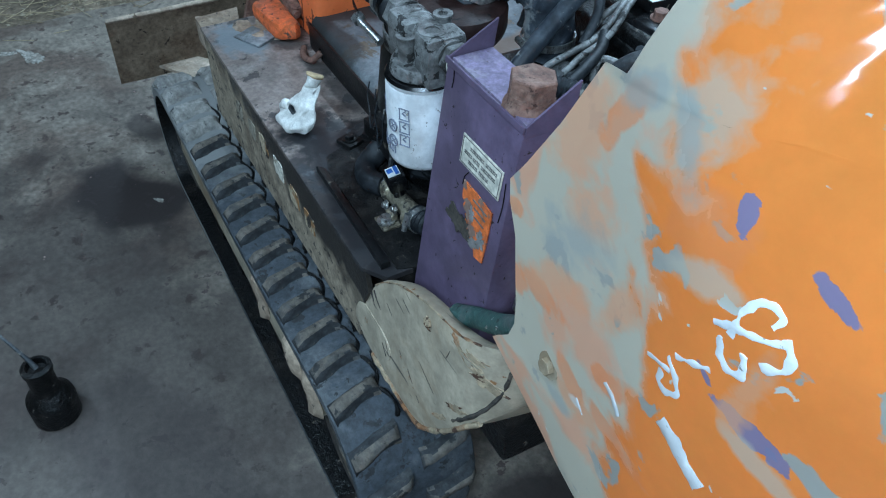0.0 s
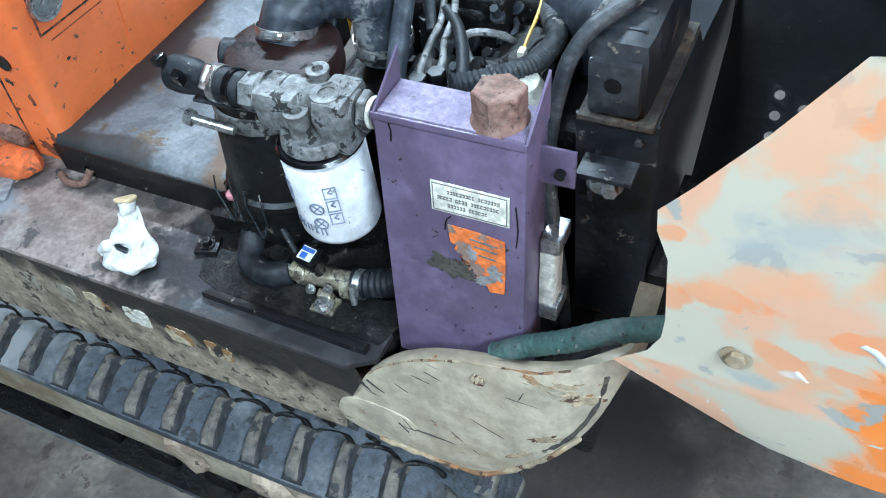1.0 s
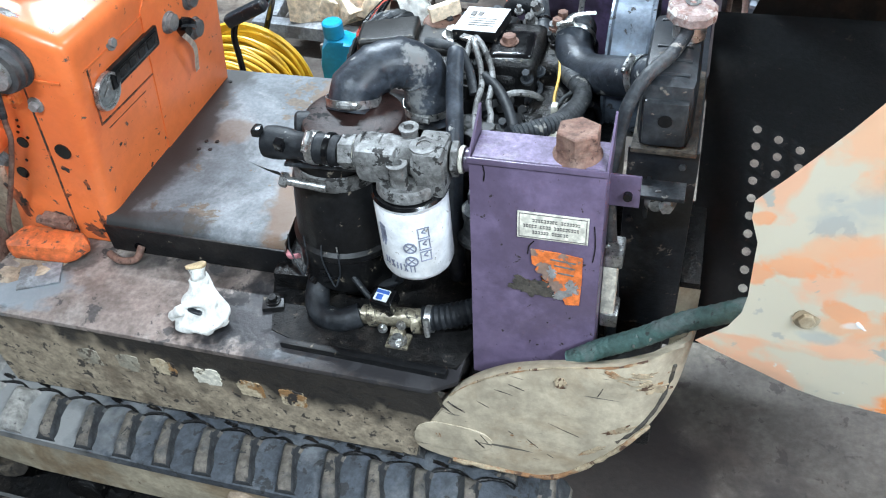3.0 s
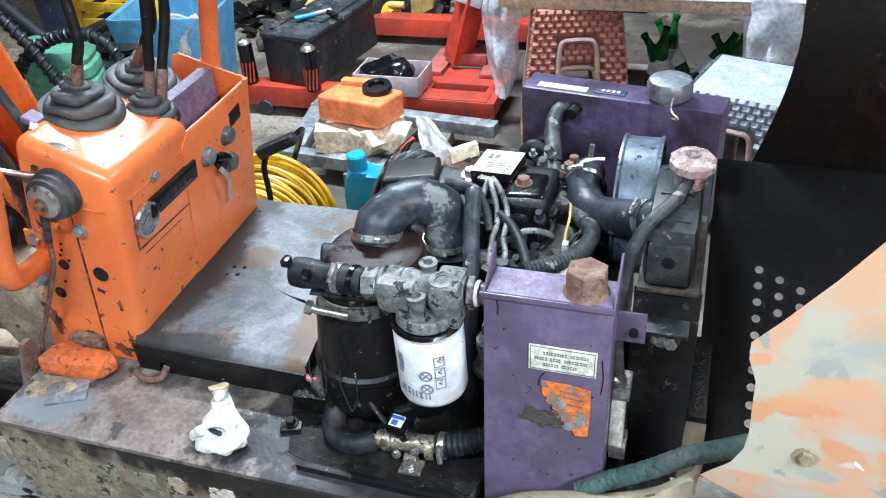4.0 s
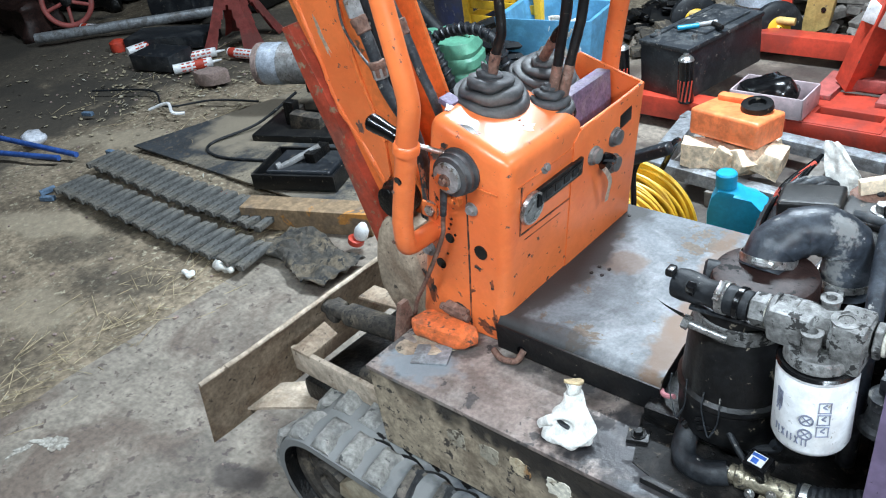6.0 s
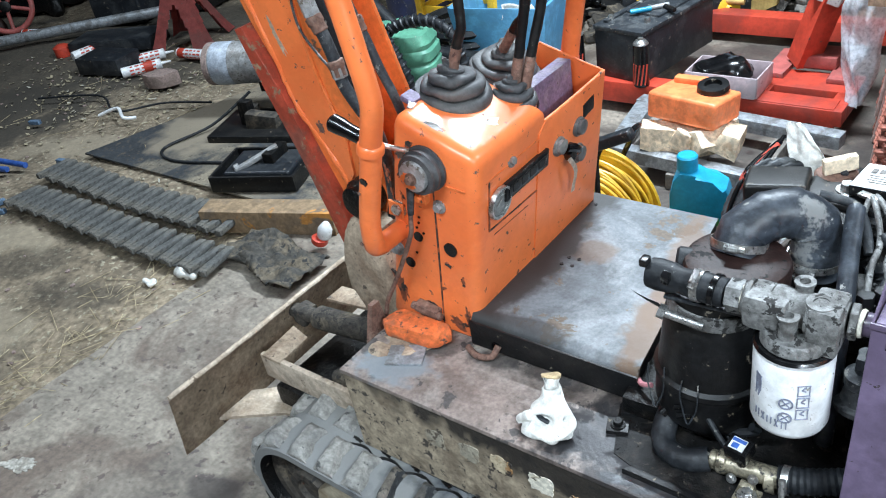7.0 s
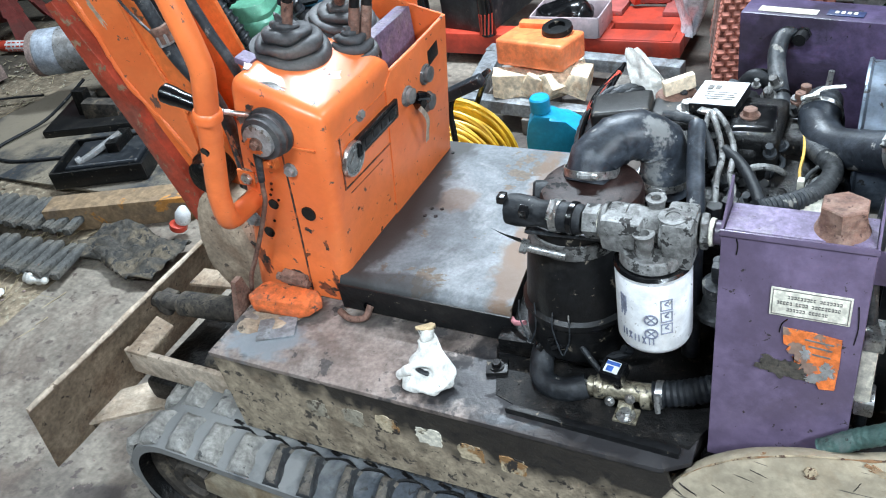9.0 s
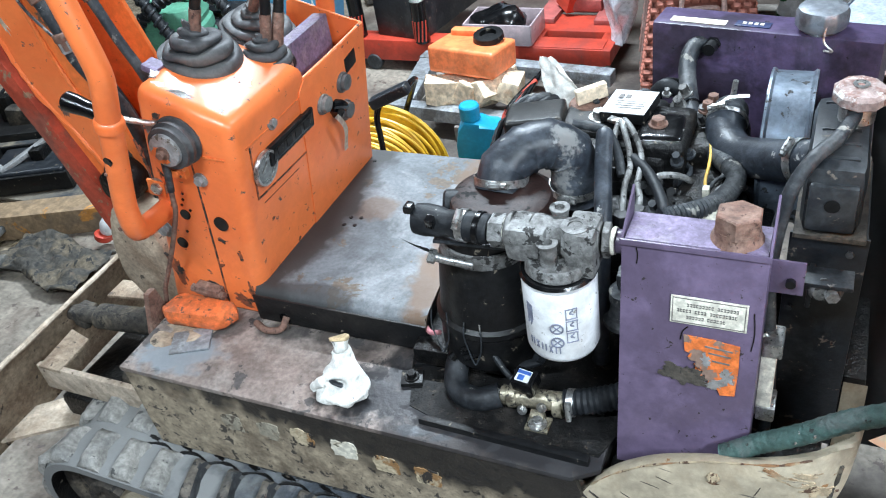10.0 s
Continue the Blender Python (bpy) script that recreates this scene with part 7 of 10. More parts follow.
    part("relay_box", bm, BLACK_STEEL, eng, "dark grey relay box")
    bm = bm_new()
    hose(bm, [(-0.29, 0.36, 0.7), (-0.288, 0.39, 0.76), (-0.28, 0.45, 0.795), (-0.262, 0.5, 0.8), (-0.22, 0.54, 0.79)], 0.0095, 14, 5, 0.001)
    part("loom_sleeve", bm, RUBBER, eng, "taped black wiring loom")
    for k, (dx, r) in enumerate(((0.01, 0.0095), (0.03, 0.006), (-0.008, 0.006))):
        bm = bm_new()
        hose(bm, [(-0.295 + dx, 0.37, 0.7), (-0.305 + dx, 0.41, 0.75), (-0.295 + dx, 0.46, 0.787), (-0.265 + dx, 0.51, 0.802), (-0.22 + dx, 0.55, 0.775)], r, 12, 9, 0.0014, 2)
        part("taped_loom", bm, (DUSTY_HOSE, RUBBER, DUSTY_HOSE)[k], eng, "taped wiring loom")
    for k in range(6):
        bm = bm_new()
        a = 0.012 * k
        hose(bm, [(-0.29, 0.37 + a, 0.72), (-0.305 + a * 0.5, 0.4 + a, 0.755 - a), (-0.3 + rng.uniform(-0.02, 0.02), 0.46, 0.79), (-0.285, 0.55 + a, 0.8)], rng.choice((0.004, 0.006)), 8, 5)
        part("wire", bm, RED if k == 2 else GLOSS_BLACK, eng)
    # injector pipes
    for k, pts in enumerate((
        [(-0.085, 0.405, 0.829), (-0.074, 0.385, 0.826), (-0.058, 0.35, 0.811), (-0.05, 0.32, 0.8), (-0.05, 0.285, 0.79), (-0.043, 0.24, 0.784), (-0.04, 0.222, 0.772)],
        [(-0.08, 0.41, 0.83), (-0.062, 0.385, 0.829), (-0.042, 0.352, 0.816), (-0.034, 0.325, 0.804), (-0.032, 0.29, 0.792), (-0.022, 0.262, 0.786), (-0.022, 0.24, 0.772)],
        [(-0.088, 0.405, 0.827), (-0.088, 0.375, 0.815), (-0.085, 0.35, 0.8), (-0.075, 0.33, 0.785)],
    )):
        bm = bm_new()
        hose(bm, pts, 0.0048, 10, 6)
        p = part("injector_pipe", bm, CAST, eng, "bent bare steel injector pipe")
        bm = bm_new()
        a = V(pts[-1])
        hexnut(bm, a + V((0, 0, 0.012)), a + V((0, 0, -0.012)), 0.0125)
        cyl(bm, a + V((0, 0, -0.012)), a + V((0, 0, -0.04)), 0.014, n=14)
        part("union_nut", bm, BLACK_STEEL, p)
    # upright dusty hose beside the elbow, with the pipe that joins it
    bm = bm_new()
    hose(bm, [(-0.087, 0.32, 0.856), (-0.085, 0.308, 0.852), (-0.078, 0.27, 0.828), (-0.064, 0.21, 0.786), (-0.056, 0.165, 0.74), (-0.05, 0.13, 0.66), (-0.05, 0.12, 0.58)], 0.0132, 18, 6)
    part("upright_hose", bm, ELBOW, eng, "thick dusty black upright hose")
    bm = bm_new()
    hose(bm, [(-0.15, 0.36, 0.845), (-0.12, 0.365, 0.84), (-0.095, 0.36, 0.835), (-0.075, 0.34, 0.815), (-0.06, 0.31, 0.79)], 0.0075, 12, 5)
    part("branch_hose", bm, DUSTY_HOSE, eng)
    for pts, r in (([(-0.05, 0.34, 0.805), (-0.02, 0.31, 0.8), (0.008, 0.26, 0.795), (0.025, 0.215, 0.785), (0.03, 0.19, 0.75)], 0.0085), ([(-0.02, 0.2, 0.55), (0.0, 0.17, 0.62), (-0.01, 0.15, 0.7), (0.0, 0.2, 0.75)], 0.009), ([(0.07, 0.4, 0.72), (0.1, 0.36, 0.7), (0.13, 0.3, 0.62)], 0.014), ([(-0.06, 0.6, 0.7), (-0.075, 0.6, 0.76), (-0.05, 0.6, 0.795), (-0.02, 0.6, 0.76), (-0.025, 0.6, 0.7)], 0.012)):
        bm = bm_new()
        hose(bm, pts, r, 12, 6)
        part("small_hose", bm, RUBBER, eng)
    # grey hose from the fuel tank, running into a corrugated sleeve
    bm = bm_new()
    hose(bm, [(0.0, 0.71, 0.825), (-0.02, 0.69, 0.825), (-0.024, 0.65, 0.807), (-0.007, 0.58, 0.782), (0.019, 0.5, 0.77), (0.062, 0.42, 0.776), (0.09, 0.37, 0.785)], 0.0155, 14, 7)
    gh = part("breather_hose", bm, DUSTY_HOSE, eng, "dusty grey hose to the fuel tank")
    bm = bm_new()
    hose(bm, [(0.062, 0.42, 0.776), (0.09, 0.37, 0.786), (0.104, 0.335, 0.79), (0.1, 0.3, 0.789), (0.085, 0.265, 0.79), (0.055, 0.23, 0.795), (0.02, 0.2, 0.8)], 0.0125, 12, 14, 0.0024, 2)
    part("ribbed_sleeve", bm, DUSTY_HOSE, eng, "grey corrugated cable sleeve")
    bm = bm_new()
    hose(bm, [(-0.012, 0.58, 0.794), (0.01, 0.51, 0.782), (0.05, 0.43, 0.788), (0.058, 0.39, 0.782), (0.058, 0.35, 0.77), (0.064, 0.32, 0.772)], 0.0025, 6, 6)
    part("yellow_wire", bm, WIRE_Y, gh, "thin yellow wire")
    bm = bm_new()
    box(bm, (0.064, 0.318, 0.77), (0.01, 0.014, 0.018), 0.002)
    part("wire_plug", bm, CREAM, gh, "white plug")
    for y, z in ((0.56, 0.779), (0.44, 0.775)):
        bm = bm_new()
        lathe(bm, (0.0 if y > 0.5 else 0.05, y, z), (0.4, -0.9, 0), [(0.0135, 0), (0.0152, 0.001), (0.0152, 0.005), (0.0135, 0.006)], 16)
        part("cable_tie", bm, GLOSS_BLACK, gh)
    # thermostat neck and radiator top hose
    bm = bm_new()
    box(bm, (0.06, 0.515, 0.775), (0.06, 0.05, 0.06), 0.01, (0, 0, 10))
    cyl(bm, (0.07, 0.515, 0.8), (0.07, 0.48, 0.803), 0.029, n=22, bevel=0.005)
    th = part("thermostat_housing", bm, DUSTY_HOSE, eng, "dirty cast thermostat housing")
    for p in ((0.035, 0.5, 0.804), (0.04, 0.525, 0.804)):
        bolt(th, p, (0, 0, 1), 0.009, 0.014, RUST)
    bm = bm_new()
    hose(bm, [(0.07, 0.49, 0.806), (0.068, 0.468, 0.795), (0.078, 0.437, 0.783), (0.1, 0.408, 0.783), (0.134, 0.38, 0.798), (0.169, 0.355, 0.814), (0.215, 0.322, 0.838)], 0.031, 22, 6)
    rh = part("radiator_hose", bm, ELBOW, eng, "thick dusty radiator hose")
    clamp(rh, (0.19, 0.34, 0.825), (0.75, -0.55, 0.4), 0.032, 0.013, (-0.2, -0.5, 1))
    clamp(rh, (0.069, 0.478, 0.8), (0.0, -0.9, -0.3), 0.032, 0.008, (-0.3, 0.3, 1))
    bm = bm_new()
    hose(bm, [(0.05, 0.47, 0.825), (0.068, 0.478, 0.842), (0.1, 0.482, 0.846)], 0.0035, 4, 4)
    cyl(bm, (0.075, 0.482, 0.84), (0.078, 0.484, 0.87), 0.0045, n=8)
    part("clamp_tail", bm, STEEL, rh, "loose clamp tail")
    bm = bm_new()
    lathe(bm, (0.082, 0.26, 0.7), (0.05, -0.1, 1), [(0.03, 0), (0.034, 0.01), (0.033, 0.07), (0.025, 0.085), (0.01, 0.09)], 22)
    part("pale_bowl", bm, CREAM, eng, "cloudy pale filter bowl")
    bm = bm_new()
    hose(bm, [(0.012, 0.4, 0.8), (0.014, 0.37, 0.76), (0.02, 0.34, 0.7)], 0.008, 4, 4)
    part("bracket_strip", bm, DUSTY_HOSE, eng)
    # eyelet plate
    bm = bm_new()
    lathe(bm, (-0.045, 0.62, 0.765), (0.1, -1, 0.15), [(0.017, 0), (0.032, 0), (0.032, 0.005), (0.017, 0.005), (0.017, 0)], 26, caps=False)
    part("lifting_eye", bm, BLACK_STEEL, eng, "black lifting eye")
    # pulley, belt and fan ring
    bm = bm_new()
    lathe(bm, (0.12, 0.44, 0.73), (1, 0, 0), [(0.05, 0), (0.055, 0.004), (0.045, 0.012), (0.055, 0.02), (0.05, 0.024)], 28)
    part("pulley", bm, BLACK_STEEL, eng)
    bm = bm_new()
    hose(bm, [(0.132, 0.44 + 0.056 * math.cos(a), 0.73 + 0.056 * math.sin(a)) for a in [k * 0.35 for k in range(19)]], 0.006, 8, 2)
    part("fan_belt", bm, RUBBER, eng)
    bm = bm_new()
    lathe(bm, (0.127, 0.49, 0.755), (1, 0, 0), [(0.116, 0), (0.123, 0.0), (0.124, 0.004), (0.12, 0.008), (0.12, 0.06), (0.124, 0.064), (0.123, 0.068), (0.116, 0.068), (0.116, 0)], 56, caps=False)
    sh = part("fan_shroud", bm, RING_METAL, eng, "bright bare-metal fan ring")
    bm = bm_new()
    for k in range(6):
        a = k * math.pi / 3
        box(bm, (0.16, 0.49 + 0.06 * math.cos(a), 0.755 + 0.06 * math.sin(a)), (0.006, 0.09, 0.045), 0.002, (math.degrees(a), 0, 25))
    part("fan", bm, BLACK_STEEL, sh)


def radiator():
    bm = bm_new()
    prism(bm, [(0.165, 0.45), (0.165, 0.832), (0.345, 0.832), (0.36, 0.8), (0.6, 0.775), (0.6, 0.45)], "x", 0.2, 0.28, 0.003)
    r = part("radiator", bm, DUSTY_BLACK, DIG, "black radiator with dusty header tank")
    bm = bm_new()
    box(bm, (0.236, 0.163, 0.64), (0.092, 0.006, 0.385), 0.002)
    sp = part("side_plate", bm, DUSTY_BLACK, r)
    for x, z in ((0.2, 0.71), (0.225, 0.76), (0.262, 0.81)):
        bolt(sp, (x, 0.16, z), (0, -1, 0), 0.005, 0.004, DUSTY_HOSE, False)
    bm = bm_new()
    box(bm, (0.233, 0.253, 0.88), (0.07, 0.186, 0.102), 0.018)
    ht = part("header_tank", bm, DUSTY_BLACK, r, "dusty dark header tank")
    for k in range(5):
        bm = bm_new()
        box(bm, (0.233, 0.185 + 0.034 * k, 0.93), (0.046, 0.006, 0.006), 0.002)
        if k != 3:
            part("rib", bm, DUSTY_BLACK, ht)
    bm = bm_new()
    box(bm, (0.235, 0.25, 0.8335), (0.084, 0.196, 0.008), 0.002)
    part("seam", roughen(bm, 0.003, 50), GRIME, ht, "dirt-caked folded seam")
    bm = bm_new()
    box(bm, (0.233, 0.157, 0.878), (0.056, 0.014, 0.066), 0.006)
    part("end_pocket", bm, DUSTY_BLACK, ht)
    bm = bm_new()
    lathe(bm, (0.233, 0.1495, 0.885), (0, -1, 0), [(0.009, 0), (0.009, 0.001), (0.006, 0.001)], 16)
    part("stamp", bm, BLACK_STEEL, ht)
    bm = bm_new()
    cyl(bm, (0.247, 0.285, 0.93), (0.247, 0.285, 0.958), 0.022, n=22)
    part("filler_neck", bm, STEEL, ht)
    bm = bm_new()
    prof = [(0.03, 0), (0.033, 0.003), (0.033, 0.014), (0.028, 0.019), (0.01, 0.021)]
    lathe(bm, (0.247, 0.285, 0.956), (0.05, -0.05, 1), prof, 10)
    cap = part("radiator_cap", bm, mat("corroded_cap", (0.36, 0.28, 0.26), (0.24, 0.14, 0.12), 0.5, 30, (0.5, 0.47, 0.45), 0.6, 60, 0.7, 0.2, 0.3), ht, "corroded pinkish radiator cap")
    bm = bm_new()
    lathe(bm, (0.247, 0.285, 0.977), (0.05, -0.05, 1), [(0.009, 0), (0.01, 0.002), (0.005, 0.002), (0.004, -0.001)], 16)
    part("cap_centre", bm, STEEL, cap)
    # overflow hose looping forward and down past the tank
    bm = bm_new()
    hose(bm, [(0.244, 0.27, 0.95), (0.243, 0.255, 0.946), (0.228, 0.207, 0.944), (0.206, 0.17, 0.938), (0.188, 0.15, 0.91), (0.18, 0.138, 0.875), (0.175, 0.126, 0.835), (0.174, 0.116, 0.79), (0.182, 0.108, 0.7), (0.19, 0.11, 0.6), (0.19, 0.12, 0.5)], 0.009, 12, 6)
    part("overflow_hose", bm, DUSTY_HOSE, r, "black overflow hose")
    # bracket with bolt towards the tank
    bm = bm_new()
    box(bm, (0.24, 0.12, 0.798), (0.06, 0.035, 0.006), 0.001)
    box(bm, (0.222, 0.13, 0.775), (0.006, 0.03, 0.05), 0.001)
    br = part("stay_bracket", bm, DUSTY_HOSE, r, "grey steel stay bracket")
    bolt(br, (0.246, 0.112, 0.786), (0.25, -1, 0), 0.009, 0.012, CAST)
    bm = bm_new()
    lathe(bm, (0.235, 0.118, 0.785), (0.25, -1, 0), [(0.016, 0), (0.017, 0.006), (0.012, 0.012)], 18)
    part("rubber_mount", bm, CAST, br)
    # added black plate: stands for shade in the gap beside the radiator
    bm = bm_new()
    box(bm, (0.297, 0.26, 0.5), (0.03, 0.19, 0.18), 0.003)
    part("seal_strip", bm, BLACK_GREASY, r, "black filler plate closing the dark gap beside the radiator")
    # lower pale strap and dust
    bm = bm_new()
    sheet(bm, lambda u, v: (0.276 + 0.03 * u + 0.006 * v, 0.085 + 0.05 * v * v, 0.5 + 0.11 * v), 2, 8, 0.006)
    part("pale_strap", bm, BEIGE, DIG, "bent pale steel strap")


def yaw(bm):
    """The fuel tank stands a little askew, its right end nearer."""
    bmesh.ops.rotate(bm, cent=(-0.1, 0.72, 0), matrix=Matrix.Rotation(radians(-9), 3, "Z"), verts=bm.verts)
    return bm


def fuel_tank():
    bm = bm_new()
    made = box(bm, (0.095, 0.752, 0.735), (0.39, 0.075, 0.25), 0.006)
    t = part("fuel_tank", yaw(bm), PURPLE_DARK, DIG, "dark purple fuel tank streaked with oil")
    bm = bm_new()
    box(bm, (-0.02, 0.735, 0.861), (0.1, 0.02, 0.0014), 0.0004)
    part("label", yaw(bm), CREAM, t, "narrow white label strip")
    bm = bm_new()
    box(bm, (0.075, 0.74, 0.861), (0.06, 0.022, 0.0014), 0.0004)
    lb = part("label", yaw(bm), NAVY, t, "dark blue label")
    bm = bm_new()
    for k in range(4):
        box(bm, (0.06 + 0.01 * k, 0.741, 0.8622), (0.006, 0.008, 0.0008))
    part("writing_bar", yaw(bm), CREAM, lb)
    bm = bm_new()
    lathe(bm, (0.185, 0.745, 0.858), (0, 0, 1), [(0.028, 0), (0.028, 0.014), (0.031, 0.016)], 24)
    part("filler_neck", yaw(bm), STEEL, t)
    bm = bm_new()
    n = 36
    prof = [(0.038, 0.0), (0.042, 0.004), (0.042, 0.026), (0.038, 0.033), (0.026, 0.036), (0.004, 0.037)]
    lathe(bm, (0.185, 0.745, 0.868), (0, 0, 1), prof, n)
    for k, w in enumerate(bm.verts):
        if 0.87 < w.co.z < 0.896 and k % 3 == 0:
            d = V((w.co.x - 0.185, w.co.y - 0.745, 0))
            w.co -= d * 0.07
    cap = part("fuel_cap", yaw(bm), CHROME, t, "chrome fluted fuel cap")
    bm = bm_new()
    hose(bm, [(0.2, 0.71, 0.885), (0.2, 0.7, 0.86), (0.215, 0.7, 0.845), (0.2, 0.71, 0.84)], 0.002, 6, 4)
    part("cap_chain", yaw(bm), STEEL, cap)
    bm = bm_new()
    cyl(bm, (0.015, 0.715, 0.83), (0.015, 0.685, 0.83), 0.011, n=16)
    hexnut(bm, (0.015, 0.72, 0.83), (0.015, 0.708, 0.83), 0.0135)
    part("outlet", yaw(bm), BLACK_STEEL, t)


def bay_fittings():
    # brass drain tap with blue tag on a bracket
    bm = bm_new()
    cyl(bm, (-0.19, 0.05, 0.537), (-0.085, 0.052, 0.547), 0.0155, n=18, bevel=0.002)
    t = part("drain_tap", bm, BRASS, DIG, "dull brass tap on a bracket")
    for x, r in ((-0.178, 0.019), (-0.105, 0.02)):
        bm = bm_new()
        lathe(bm, (x, 0.0505, 0.539), (1, 0.02, 0.09), [(r - 0.002, 0), (r, 0.002), (r, 0.014), (r - 0.002, 0.016)], 20)
        part("collar", bm, BRASS, t)
    bm = bm_new()
    cyl(bm, (-0.14, 0.05, 0.548), (-0.142, 0.045, 0.575), 0.009, n=12)
    box(bm, (-0.145, 0.045, 0.585), (0.036, 0.03, 0.026), 0.003, (12, 0, -8))
    part("handle", bm, GLOSS_BLACK, t, "black tap handle")
    bm = bm_new()
    box(bm, (-0.146, 0.041, 0.5995), (0.022, 0.02, 0.0015), 0, (12, 0, -8))
    part("tag", bm, WHITE, t, "small blue and white tag")
    bm = bm_new()
    box(bm, (-0.1455, 0.0465, 0.601), (0.021, 0.006, 0.0015), 0, (12, 0, -8))
    box(bm, (-0.149, 0.0375, 0.5992), (0.01, 0.009, 0.0015), 0, (12, 0, -8))
    part("tag_stripe", bm, BLUE_PAINT, t, "blue print")
    bm = bm_new()
    box(bm, (-0.125, 0.03, 0.525), (0.022, 0.012, 0.03), 0.002, (15, 0, 0))
    box(bm, (-0.121, 0.018, 0.5245), (0.036, 0.03, 0.006), 0.001)
    part("tap_bracket", bm, BRASS, t)
    bolt(t, (-0.121, 0.015, 0.528), (0, 0, 1), 0.009, 0.009, STEEL)
    for p in ((-0.195, 0.045, 0.545), (-0.118, 0.03, 0.55), (-0.15, 0.03, 0.535)):
        bolt(t, p, (0, -1, 0.4), 0.005, 0.006, STEEL)
    # ribbed hose to the right, black elbow to the left
    bm = bm_new()
    hose(bm, [(-0.088, 0.052, 0.547), (-0.05, 0.06, 0.553), (-0.01, 0.075, 0.56), (0.03, 0.1, 0.565)], 0.0185, 16, 10, 0.0022, 2)
    h = part("ribbed_hose", bm, RUBBER, DIG, "black wire-ribbed hose")
    clamp(h, (-0.078, 0.053, 0.548), (1, 0.1, 0.1), 0.02, 0.01, (0, -1, 0.4))
    bm = bm_new()
    hose(bm, [(-0.192, 0.048, 0.537), (-0.225, 0.035, 0.531), (-0.262, 0.045, 0.53), (-0.276, 0.075, 0.545), (-0.272, 0.105, 0.57)], 0.0195, 16, 6)
    part("elbow_hose", bm, RUBBER, DIG, "shiny black elbow hose")
    # wires and leaves of dirt
    for k in range(9):
        bm = bm_new()
        x, y = rng.uniform(-0.29, -0.14), rng.uniform(0.07, 0.12)
        pts = [(x, y, 0.6 + rng.uniform(-0.03, 0.02))]
        for j in range(3):
            pts.append((pts[-1][0] + rng.uniform(-0.035, 0.035), pts[-1][1] + rng.uniform(-0.02, 0.01), pts[-1][2] - rng.uniform(0.0, 0.022)))
        hose(bm, pts, rng.choice((0.003, 0.005, 0.007)), 8, 5)
        part("wire", bm, GLOSS_BLACK if k % 3 else RUBBER, DIG)
    # carburettor-like lift pump behind the filter
    bm = bm_new()
    lathe(bm, (-0.012, 0.13, 0.66), (0, 0, 1), [(0.03, 0), (0.034, 0.004), (0.034, 0.012), (0.026, 0.016), (0.02, 0.04), (0.024, 0.045), (0.024, 0.06), (0.012, 0.066), (0.01, 0.1)], 22)
    box(bm, (-0.01, 0.115, 0.755), (0.02, 0.02, 0.02), 0.004)
    cyl(bm, (-0.012, 0.125, 0.73), (0.0, 0.11, 0.79), 0.006, n=8)
    part("lift_pump", bm, DUSTY_HOSE, DIG, "grey fuel lift pump")
    # pink wire end by the deck cover
    bm = bm_new()
    hose(bm, [(-0.35, 0.13, 0.57), (-0.335, 0.115, 0.575), (-0.315, 0.11, 0.585)], 0.0045, 8, 4)
    part("pink_wire", bm, mat("pink_sleeve", (0.5, 0.2, 0.22), None, 0, 9, None, 0, 0, 0.5), DIG, "pink wire sleeve")
    # green hose along the fender's upper edge
    bm = bm_new()
    hose(bm, [(0.148, -0.006, 0.58), (0.165, -0.004, 0.592), (0.187, 0.0, 0.607), (0.209, 0.0, 0.622), (0.243, 0.0, 0.647), (0.275, 0.0, 0.675), (0.3, 0.0, 0.693), (0.331, 0.0, 0.711), (0.36, 0.004, 0.724), (0.43, 0.03, 0.73), (0.5, 0.06, 0.72)], 0.0135, 16, 8, 0.0008, 3)
    g = part("green_hose", bm, GREEN_HOSE, DIG, "faded dark green cloth-covered hose")
    bm = bm_new()
    for k in range(7):
        a = k * 0.9
        hose(bm, [(0.231 + 0.003 * k, -0.0145 * math.cos(a), 0.638 + 0.0025 * k + 0.0145 * math.sin(a)), (0.234 + 0.003 * k, -0.0145 * math.cos(a + 1.2), 0.6405 + 0.0025 * k + 0.0145 * math.sin(a + 1.2))], 0.0016, 6, 2)
    part("frayed_braid", bm, STEEL, g, "frayed steel braid")


